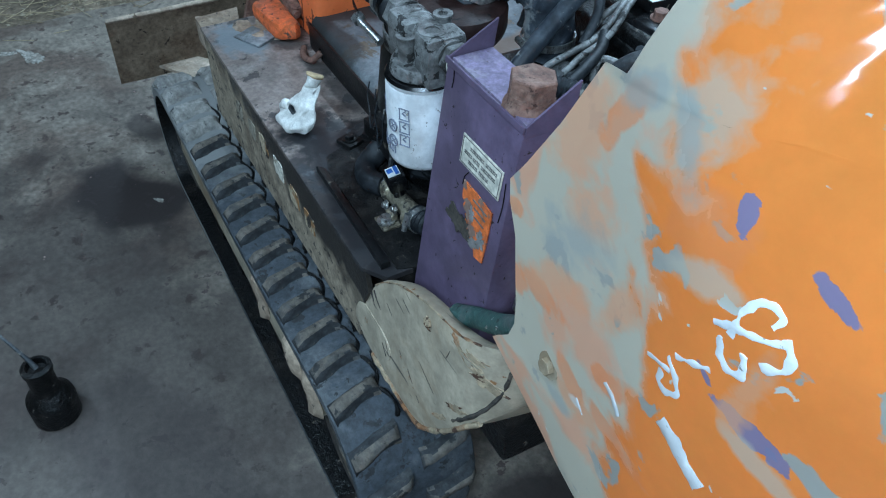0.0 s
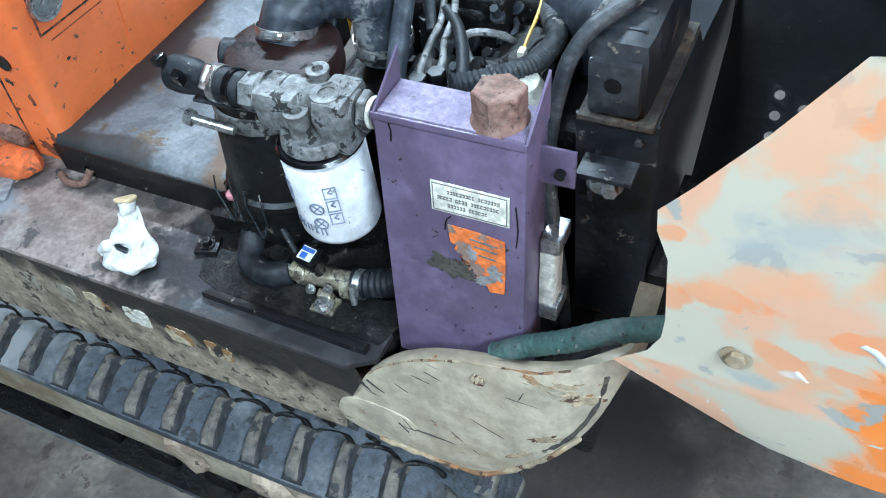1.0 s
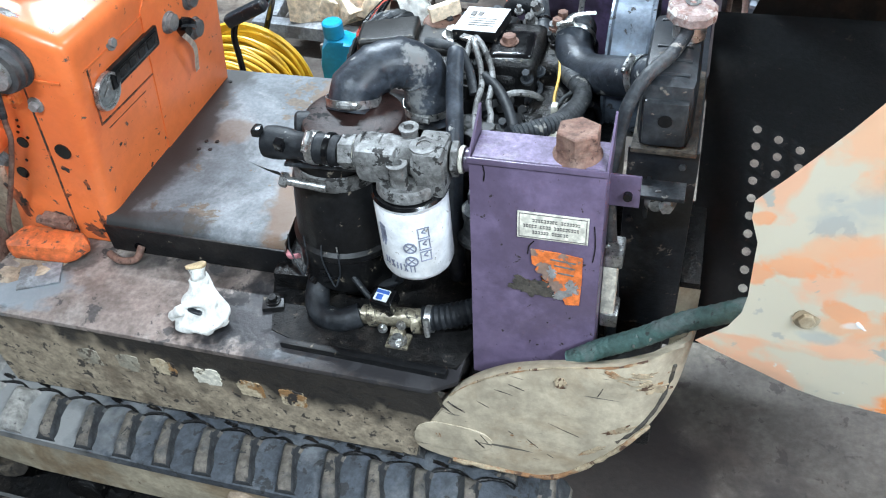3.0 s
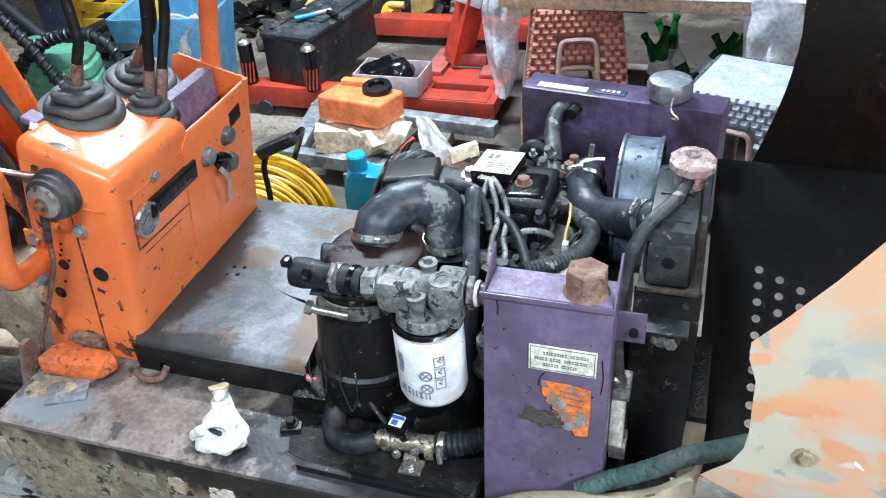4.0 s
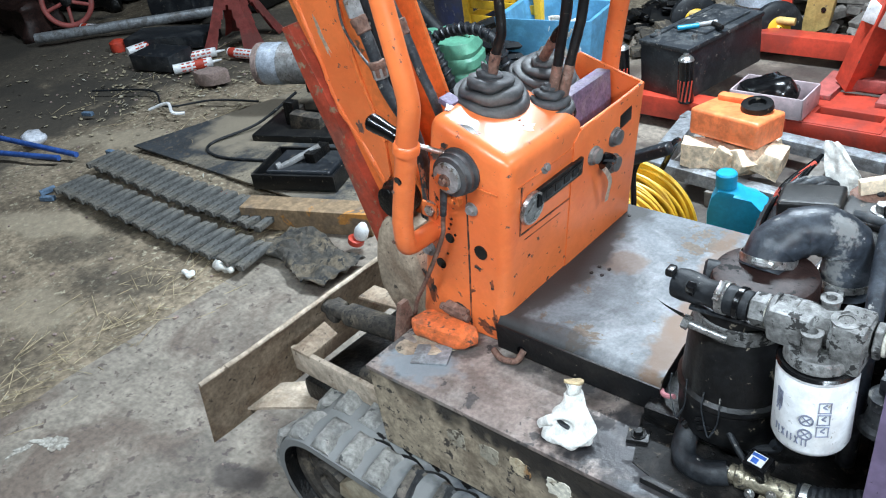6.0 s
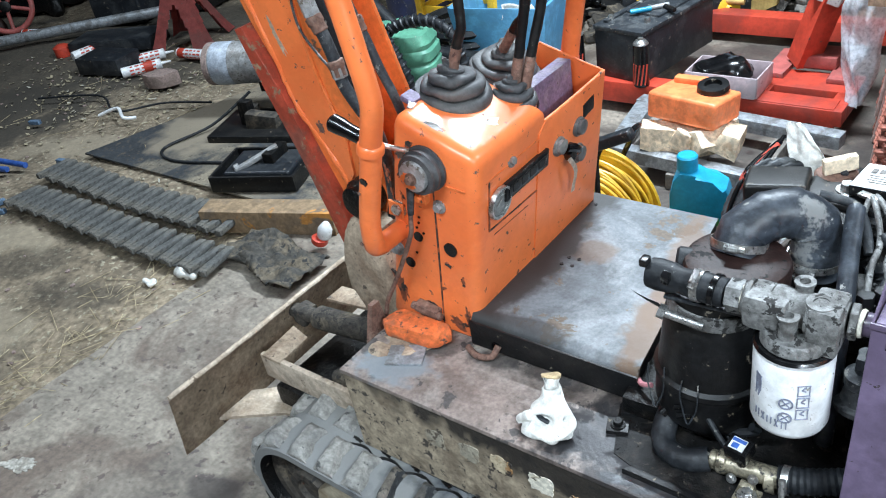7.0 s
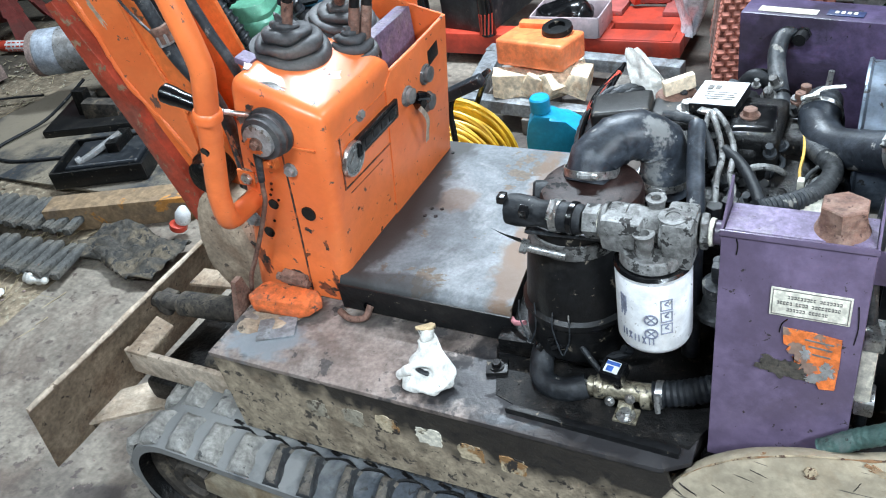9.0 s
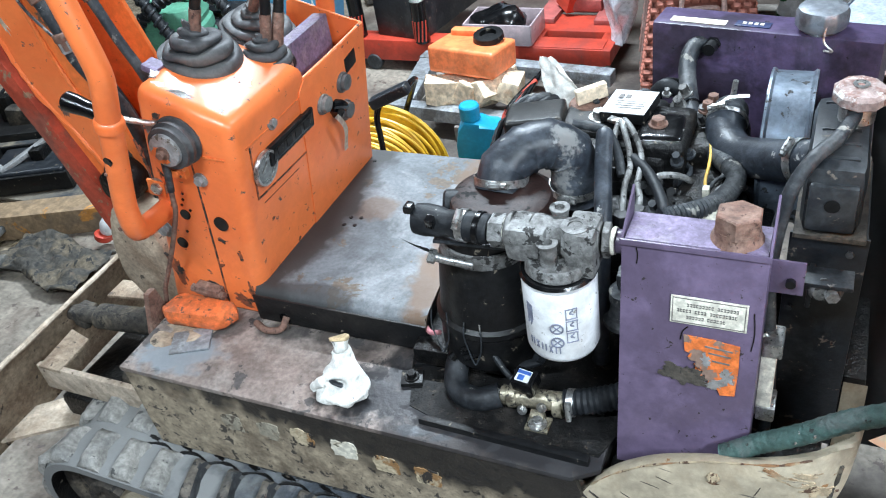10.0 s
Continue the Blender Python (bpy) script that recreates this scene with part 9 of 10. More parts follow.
def stool(x, y, z0, turn, k, top=0.15, bot=0.205, skin=None, glint=None, label="copper-brown woven-pattern plastic stool, stacked", group="stacked stools"):
    t = thing("plastic_stool", (x, y, z0), label, "stool", group)
    h, skin, glint = 0.46, skin or PINK_BROWN, glint or WEAVE
    base = pose(x, y, z0, 0, 0, turn)

    def put(bm):
        bmesh.ops.transform(bm, matrix=base, verts=bm.verts)
        return bm

    bm = bm_new()
    box(bm, (0, 0, h - 0.012), (2 * top, 2 * top, 0.024), 0.01, (0, 0, 0), 3)
    part("seat", put(bm), glint if top < 0.148 else skin, t)
    for q in range(4):
        r = Matrix.Rotation(q * math.pi / 2, 4, "Z")
        bm = bm_new()

        def fn(u, v):
            w = top + (bot - top) * (1 - v)
            return V((-w + 2 * w * u, -w, h * v))

        sheet(bm, fn, 20, 24, 0.004, lambda u, v: not (0.29 < u < 0.71 and v < 0.77))
        bmesh.ops.transform(bm, matrix=r, verts=bm.verts)
        side = part("side", put(bm), skin, t)
        bm = bm_new()
        arch = [fn(u, v) + V((0, -0.004, 0)) for u, v in ((0.29, 0.02), (0.29, 0.4), (0.295, 0.68), (0.33, 0.765), (0.42, 0.778), (0.58, 0.778), (0.67, 0.765), (0.705, 0.68), (0.71, 0.4), (0.71, 0.02))]
        hose(bm, arch, 0.009, 8, 4)
        bmesh.ops.transform(bm, matrix=r, verts=bm.verts)
        part("arch_rim", put(bm), RIM_GREY, side)
        if q in (0, 1, 3):
            bm = bm_new()
            for i in range(10):
                for j in range(22):
                    u, v = (i + 0.25 + 0.5 * (j % 2)) / 10, (j + 0.5) / 22
                    if 0.26 < u < 0.74 and v < 0.81:
                        continue
                    wide = 2 * (top + (bot - top) * (1 - v)) / 10 * 1.03
                    p = fn(u, v) + V((0, -0.0016, 0))
                    strand(bm, p, wide / 2, 0.0125)
            bmesh.ops.transform(bm, matrix=r, verts=bm.verts)
            w = part("weave", put(bm), glint, side)
            tagged(w, kind="stuff")


def table_board():
    t = thing("board", (0.02, 2.0, 0.54), "white laminated board laid over the stools", "board")
    bm = bm_new()
    prism(bm, [(-0.47, 1.95), (0.75, 1.97), (0.75, 2.5), (-0.42, 2.5)], "z", 0.562, 0.604, 0.002)
    part("core", bm, BOARD_EDGE, t, "raw brown chipboard edge")
    bm = bm_new()
    prism(bm, [(-0.472, 1.948), (0.752, 1.968), (0.752, 2.5), (-0.422, 2.5)], "z", 0.604, 0.6075)
    part("face", bm, BOARD, t)


def plastic_bag(x, y, z, ln, w, seed):
    bm = bm_new()

    def fn(u, v):
        s = w * (0.25 + 0.75 * math.sin(math.pi * min(1, 0.15 + v * 0.8)))
        return V((x + s * (u - 0.5) * 2 + 0.03 * noise.noise(V((u * 3, v * 3, seed))), y - 0.05 * math.sin(u * math.pi) + 0.03 * noise.noise(V((u * 5, v * 5, seed + 4))), z - ln * v))

    sheet(bm, fn, 16, 24, 0.0)
    solid("plastic_bag", bm, FILM, (x, y, z - ln), "cloudy crumpled plastic film hanging beside the red post", "plastic film", angle=180)


def green_bottle(x, y, z, tilt, turn):
    t = thing("green_bottle", (x, y, z), "green glass bottle with a white label", "bottle", "green glass bottles")
    m = pose(x, y, z, tilt, 0, turn)
    bm = bm_new()
    lathe(bm, (0, 0, 0), (0, 0, 1), [(0.03, 0), (0.034, 0.004), (0.034, 0.14), (0.028, 0.165), (0.015, 0.2), (0.013, 0.235), (0.016, 0.237), (0.016, 0.25), (0.012, 0.252)], 22)
    bmesh.ops.transform(bm, matrix=m, verts=bm.verts)
    part("glass", bm, GLASS_GREEN, t)
    bm = bm_new()
    lathe(bm, (0, 0, 0.05), (0, 0, 1), [(0.0342, 0), (0.0346, 0.001), (0.0346, 0.07), (0.0342, 0.071)], 22, caps=False)
    bmesh.ops.transform(bm, matrix=m, verts=bm.verts)
    part("label", bm, WHITE, t, "white paper label")


def yellow_cart():
    t = thing("yellow_cart", (-1.2, 3.1, 0), "yellow framed compressor cart with black rubber wheels", "cart")
    c = V((-1.33, 3.03, 0.123))
    for dx in (0.0, -0.42):
        bm = bm_new()
        lathe(bm, c + V((dx, 0, 0)), (1, -0.95, 0.12), [(0.07, -0.03), (0.105, -0.028), (0.12, -0.015), (0.122, 0.0), (0.12, 0.015), (0.105, 0.028), (0.07, 0.03)], 32)
        wl = part("wheel", bm, RUBBER, t, "black rubber tyre")
        bm = bm_new()
        lathe(bm, c + V((dx, 0, 0)), (1, -0.95, 0.12), [(0.071, -0.02), (0.05, -0.034), (0.02, -0.034), (0.01, -0.045), (0.01, 0.045), (0.02, 0.034), (0.05, 0.034), (0.071, 0.02)], 28)
        part("rim", bm, YELLOW, wl, "orange-yellow rim")
    bm = bm_new()
    prism(bm, [(-1.25, 0.05), (-1.12, 0.12), (-1.04, 0.6), (-1.14, 0.62), (-1.2, 0.4)], "y", 3.1, 3.14, 0.006)
    part("bracket", bm, DULL_YELLOW, t)
    for k in range(4):
        bm = bm_new()
        cyl(bm, (-1.145 + 0.02 * k, 3.097, 0.2 + 0.09 * k), (-1.145 + 0.02 * k, 3.103, 0.2 + 0.09 * k), 0.012, n=12)
        part("hole", bm, GLOSS_BLACK, t)
    bm = bm_new()
    lathe(bm, (-1.47, 3.2, 0.16), (0, 0, 1), [(0.1, 0), (0.13, 0.03), (0.13, 0.4), (0.1, 0.45), (0.03, 0.46)], 28)
    part("tank", bm, PALE, t, "pale grey tank")
    bm = bm_new()
    hose(bm, [(-1.75, 3.0, 0.16), (-1.5, 3.0, 0.17), (-1.24, 3.02, 0.16)], 0.018, 10, 3)
    part("axle", bm, DULL_YELLOW, t)


def jack_stand():
    t = thing("jack_stand", (-4.42, 2.19, 0), "faded red stamped-steel jack stand", "jack stand")
    base = pose(-4.42, 2.19, 0, 0, 0, 25)

    def fn(u, v):
        w = 0.2 - 0.155 * v**0.85
        return V((w * (2 * u - 1), -w, 0.42 * v))

    for q in range(4):
        bm = bm_new()
        sheet(bm, fn, 20, 16, 0.005, lambda u, v: not (abs(u - 0.5) < 0.27 * (1 - (v / 0.6) ** 2) ** 0.5 if v < 0.6 else False))
        bmesh.ops.transform(bm, matrix=base @ Matrix.Rotation(q * math.pi / 2, 4, "Z"), verts=bm.verts)
        part("side", bm, RED_FADED, t)
    bm = bm_new()
    lathe(bm, (0, 0, 0.36), (0, 0, 1), [(0.034, 0), (0.034, 0.16), (0.028, 0.165)], 16)
    box(bm, (0, 0, 0.54), (0.13, 0.05, 0.035), 0.008)
    bmesh.ops.transform(bm, matrix=base, verts=bm.verts)
    part("column", bm, RED_FADED, t)


def cartridge(x, y, turn, red):
    t = thing("sealant_tube", (x, y, 0.0), "white and red sealant cartridge lying on the dirt", "cartridge", "sealant cartridges")
    m = pose(x, y, 0.03 + max(0, ground_height(x, y)), 0, 90, turn)
    bm = bm_new()
    lathe(bm, (0, 0, -0.11), (0, 0, 1), [(0.028, 0), (0.03, 0.002), (0.03, 0.225), (0.026, 0.23), (0.009, 0.232), (0.005, 0.285)], 20)
    bmesh.ops.transform(bm, matrix=m, verts=bm.verts)
    part("tube", bm, WHITE, t)
    bm = bm_new()
    lathe(bm, (0, 0, -0.1 if red else 0.02), (0, 0, 1), [(0.0302, 0), (0.0305, 0.001), (0.0305, 0.05), (0.0302, 0.051)], 20, caps=False)
    bmesh.ops.transform(bm, matrix=m, verts=bm.verts)
    part("band", bm, RED, t, "red printed band")
    for k in range(4):
        bm = bm_new()
        a = -2.6 + 0.7 * k
        for s in range(5):
            box(bm, (0.0303 * math.cos(a), 0.0303 * math.sin(a), -0.05 + 0.032 * s), (0.0012, 0.009, 0.024 if (s + k) % 3 else 0.014), 0, (0, 0, math.degrees(a)))
        bmesh.ops.transform(bm, matrix=m, verts=bm.verts)
        part("writing_bar", bm, RED, t)


def chop_saw():
    t = thing("cut_off_saw", (-2.95, 1.4, 0.015), "grey cut-off saw with a drum motor on a black sheet", "saw")
    bm = bm_new()
    cyl(bm, (-3.22, 1.47, 0.27), (-2.85, 1.62, 0.27), 0.1, n=30, bevel=0.012)
    part("motor", bm, DRUM_GREY, t, "grey drum motor")
    bm = bm_new()
    lathe(bm, (-3.235, 1.463, 0.27), (1, 0.4, 0), [(0.08, 0), (0.102, 0.004), (0.102, 0.03), (0.1, 0.032)], 30)
    part("motor_rim", bm, PAVER, t)
    bm = bm_new()
    box(bm, (-2.85, 1.4, 0.035), (0.5, 0.3, 0.04), 0.01, (0, 0, 20))
    part("base", bm, BLACK_STEEL, t)
    for c, s, r in (((-2.93, 1.36, 0.1), (0.06, 0.05, 0.14), 10), ((-2.83, 1.36, 0.08), (0.16, 0.06, 0.08), 20), ((-2.78, 1.46, 0.15), (0.08, 0.06, 0.26), -20), ((-2.98, 1.42, 0.075), (0.05, 0.09, 0.06), 20)):
        bm = bm_new()
        box(bm, c, s, 0.008, (0, r * 0.4, r))
        part("casting", roughen(bm, 0.004, 30), BLACK_GREASY if s[2] > 0.1 else GRIME, t)
    bm = bm_new()
    cyl(bm, (-2.86, 1.5, 0.03), (-2.9, 1.54, 0.22), 0.028, n=16, bevel=0.003)
    box(bm, (-2.9, 1.5, 0.19), (0.07, 0.05, 0.05), 0.008, (0, 0, 20))
    part("column", bm, BLACK_GREASY, t)
    bm = bm_new()
    lathe(bm, (-3.2, 1.478, 0.27), (1, 0.4, 0), [(0.1012, 0), (0.1016, 0.001), (0.1016, 0.1), (0.1012, 0.101)], 30, caps=False)
    part("motor_label", bm, PALE, t, "pale worn label band")
    bm = bm_new()
    hose(bm, [(-3.0, 1.46, 0.16), (-3.12, 1.28, 0.05), (-3.2, 1.05, 0.03), (-3.05, 0.98, 0.03), (-2.8, 1.05, 0.03), (-2.6, 1.12, 0.03), (-2.45, 1.25, 0.04)], 0.007, 8, 7)
    part("lead", bm, RUBBER, t, "black power lead")


def parts_tray():
    t = thing("tool_tray", (-2.43, 0.99, 0.0), "black plastic tool tray with a wooden handled tool", "tray")
    m = pose(-2.49, 1.05, 0.012, 0, 0, 22.6)
    bm = bm_new()
    box(bm, (0, 0, 0.025), (0.36, 0.25, 0.02), 0.008)
    for c, s in (((0, -0.125, 0.05), (0.38, 0.014, 0.07)), ((0, 0.125, 0.05), (0.38, 0.014, 0.07)), ((-0.185, 0, 0.05), (0.014, 0.25, 0.07)), ((0.185, 0, 0.05), (0.014, 0.25, 0.07))):
        box(bm, c, s, 0.005)
    bmesh.ops.transform(bm, matrix=m, verts=bm.verts)
    part("tray", bm, BLACK_STEEL, t)
    bm = bm_new()
    box(bm, (0.01, 0.0, 0.07), (0.3, 0.2, 0.035), 0.014, (0, 0, 0), 3)
    bmesh.ops.transform(bm, matrix=m, verts=bm.verts)
    part("lid_panel", bm, DUSTY_BLACK, t, "raised scuffed lid panel")
    for k in range(7):
        bm = bm_new()
        box(bm, (-0.14 + 0.047 * k, 0, 0.04), (0.01, 0.23, 0.02), 0.002)
        bmesh.ops.transform(bm, matrix=m, verts=bm.verts)
        part("rib", bm, BLACK_STEEL, t)
    bm = bm_new()
    box(bm, (-2.5, 1.03, 0.118), (0.2, 0.03, 0.018), 0.004, (0, -14, 62))
    cyl(bm, (-2.545, 0.945, 0.1), (-2.535, 0.965, 0.105), 0.02, n=16, bevel=0.003)
    solid("grey_tool", bm, DRUM_GREY, (-2.5, 1.03, 0.095), "grey steel lever tool lying across the tray", "tool")
    rot_box("steel_clamp", (-2.46, 1.1, 0.115), (0.05, 0.12, 0.05), 15, BLACK_GREASY, "small black steel clamp in the tray", "clamp")


SPARE = mat("sun_greyed_track_rubber", (0.085, 0.085, 0.082), (0.14, 0.128, 0.108), 0.5, 10, (0.05, 0.047, 0.042), 0.66, 34, 0.85, 0, 0.35, 90, soft=0.2, mottle=0.25)
DULL_YELLOW = mat("dull_yellow_paint", (0.5, 0.34, 0.12), (0.42, 0.27, 0.09), 0.5, 8, (0.2, 0.15, 0.08), 0.7, 40, 0.6, 0, 0.08, mottle=0.08)
RUBBER_SCRAP = mat("muddy_rubber_scrap", (0.05, 0.045, 0.038), (0.12, 0.095, 0.065), 0.48, 14, (0.02, 0.02, 0.02), 0.6, 40, 0.8, 0, 0.4, 90, soft=0.2, mottle=0.3)


def spare_track():
    """A worn rubber track laid flat and slightly buckled, in two runs."""
    for n, (p, q, w, lift) in enumerate((((-3.5, 0.47), (-2.15, 0.5), 0.085, 0.02), ((-3.58, 0.68), (-2.3, 0.7), 0.085, 0.03))):
        t = thing("spare_track", (p[0], p[1], 0.0), "worn grey rubber track laid flat on the dirt", "rubber track", "spare track runs")
        d = V((q[0] - p[0], q[1] - p[1], 0))
        side = V((-d.y, d.x, 0)).normalized()

        def fn(u, v):
            return V((p[0], p[1], 0)) + d * u + side * (v - 0.5) * w * 2 * 0.9 + V((0, 0, 0.028 + lift * 0.5 * (1 + math.sin(u * 7 + n)) * 0.6))

        bm = bm_new()
        sheet(bm, fn, 40, 4, 0.016)
        part("belt", bm, SPARE, t)
        lug = bm_new()
        box(lug, (0, 0, 0.005), (0.034, 0.168, 0.026), 0.007)
        for q in lug.verts:
            q.co.x += 3.0 * q.co.y * q.co.y
        me = mesh_of("lug", roughen(lug, 0.004, 40, n), SPARE)
        for k in range(24):
            u = (k + 0.5) / 24
            c = fn(u, 0.5)
            g = fn(u + 0.01, 0.5) - c
            piece("lug", me, t, pose(c.x, c.y, c.z, 0, -math.degrees(math.atan2(g.z, math.hypot(g.x, g.y))), math.degrees(math.atan2(d.y, d.x)) + (8 if k % 2 else -6)))
    bm = bm_new()
    sheet(bm, lambda u, v: (-2.2 + 0.4 * u, 0.52 + 0.2 * v + 0.03 * math.sin(u * 6), 0.03 + 0.05 * abs(noise.noise(V((u * 4, v * 4, 2))))), 24, 14, 0.006)
    solid("torn_rubber", roughen(bm, 0.02, 25), RUBBER_SCRAP, (-2.0, 0.6, 0), "torn crumpled grey rubber scraps", "rubber scrap", angle=180)


def bluebin():
    t = thing("blue_tub", (-2.0, 2.25, 0), "light blue plastic tub with a white rag over its rim", "tub")
    x, y, h = -2.1, 2.35, 0.36
    bm = bm_new()
    outer = []
    for k, (s, z) in enumerate(((0.85, 0.0), (1.0, h), (1.06, h), (1.06, h - 0.02), (0.97, h - 0.004), (0.83, 0.01))):
        outer.append([bm.verts.new((x + sx * 0.225 * s - 0.17 * sy * 0.15 * s, y + sy * 0.15 * s + 0.17 * sx * 0.225 * s, z)) for sx, sy in ((-1, -0.9), (-0.9, -1), (0.9, -1), (1, -0.9), (1, 0.9), (0.9, 1), (-0.9, 1), (-1, 0.9))])
    order = [outer[0], outer[3], outer[2], outer[1], outer[4], outer[5]]
    for a, b in zip(order, order[1:]):
        bridge(bm, a, b)
    bm.faces.new(order[0][::-1])
    bm.faces.new(order[-1])
    part("tub", bm, BLUE_BIN, t)
    bm = bm_new()
    sheet(bm, lambda u, v: (x + 0.06 + 0.15 * u + 0.01 * math.sin(v * 9), y - 0.14 + 0.025 * u - 0.012 * math.sin(v * 6 + u * 9), h + 0.015 - 0.2 * v + 0.01 * math.sin(u * 7)), 10, 14, 0.004)
    solid("rag", bm, COTTON, (x + 0.1, y - 0.17, h - 0.18), "white rag hung over the blue tub's rim", "rag", angle=180)


def hose_coil():
    t = thing("hose_coil", (-2.5, 2.0, 0), "black ribbed hose coiled behind the boom", "hose")
    for pts in (
        [(-2.6, 1.76, 0.6), (-2.52, 1.75, 0.56), (-2.448, 1.75, 0.513), (-2.379, 1.75, 0.431), (-2.327, 1.75, 0.347), (-2.289, 1.75, 0.274), (-2.253, 1.75, 0.186), (-2.24, 1.76, 0.04)],
        [(-2.5, 1.72, 0.2), (-2.445, 1.76, 0.314), (-2.365, 1.78, 0.377), (-2.275, 1.8, 0.422), (-2.143, 1.8, 0.447), (-2.053, 1.8, 0.427), (-1.999, 1.8, 0.372), (-1.97, 1.8, 0.25), (-1.98, 1.82, 0.03)],
    ):
        way = smooth_path(pts, 8)
        bm = bm_new()
        hose(bm, way, 0.021, 12, 1)
        h = part("hose", bm, RUBBER, t, "black hose in a spiral guard")
        # the guard: a flat strip wound round the hose
        coil, turn = [], 0.0
        for a, b in zip(way, way[1:]):
            u, v, d = frame_axes(b - a)
            for k in range(4):
                turn += 2 * math.pi * (b - a).length / 4 / 0.036
                coil.append(a.lerp(b, k / 4) + (u * math.cos(turn) + v * math.sin(turn)) * 0.0225)
        bm = bm_new()
        hose(bm, coil, 0.0068, 6, 2)
        part("spiral_guard", bm, DUSTY_BLACK, h)
    for pts, r in (([(-2.8, 2.12, 0.42), (-2.64, 2.1, 0.302), (-2.458, 2.1, 0.181), (-2.253, 2.1, 0.152), (-2.1, 2.1, 0.16)], 0.035), ([(-2.75, 2.16, 0.3), (-2.55, 2.14, 0.14), (-2.3, 2.12, 0.09), (-2.1, 2.12, 0.1)], 0.035)):
        bm = bm_new()
        hose(bm, pts, r, 14, 7)
        part("thick_hose", bm, RUBBER, t)
    bm = bm_new()
    for k in range(4):
        lathe(bm, (-2.35, 2.35, 0.04 + 0.055 * k), (0, 0, 1), [(0.2, 0), (0.23, 0.01), (0.24, 0.025), (0.23, 0.045), (0.2, 0.05), (0.19, 0.025), (0.2, 0)], 36, caps=False)
    part("coil", bm, RUBBER, t)


def green_drum():
    t = thing("green_canister", (-2.37, 1.9, 0), "pale green ribbed plastic canister standing on the floor", "canister")
    bm = bm_new()
    prof = [(0.12, 0), (0.15, 0.012)]
    for k in range(4):
        z = 0.02 + 0.065 * k
        prof += [(0.146, z), (0.158, z + 0.012), (0.158, z + 0.05), (0.146, z + 0.062)]
    prof += [(0.152, 0.3), (0.13, 0.34), (0.09, 0.352), (0.04, 0.355)]
    lathe(bm, (0, 0, 0), (0, 0, 1), prof, 40)
    for w in bm.verts:
        a = math.atan2(w.co.y, w.co.x)
        q = (abs(math.cos(a)) ** 4 + abs(math.sin(a)) ** 4) ** -0.25
        w.co.x *= q * 0.92
        w.co.y *= q * 0.72
    bmesh.ops.transform(bm, matrix=pose(-2.37, 1.9, 0.002, 0, 0, 20), verts=bm.verts)
    part("body", bm, MINT, t)
    bm = bm_new()
    cyl(bm, (-2.45, 1.87, 0.345), (-2.45, 1.87, 0.385), 0.034, n=18, bevel=0.003)
    part("cap", bm, MINT, t)
    bm = bm_new()
    hose(bm, [(-2.41, 1.885, 0.345), (-2.39, 1.892, 0.385), (-2.32, 1.918, 0.39), (-2.28, 1.93, 0.35)], 0.014, 10, 5)
    part("handle", bm, MINT, t)


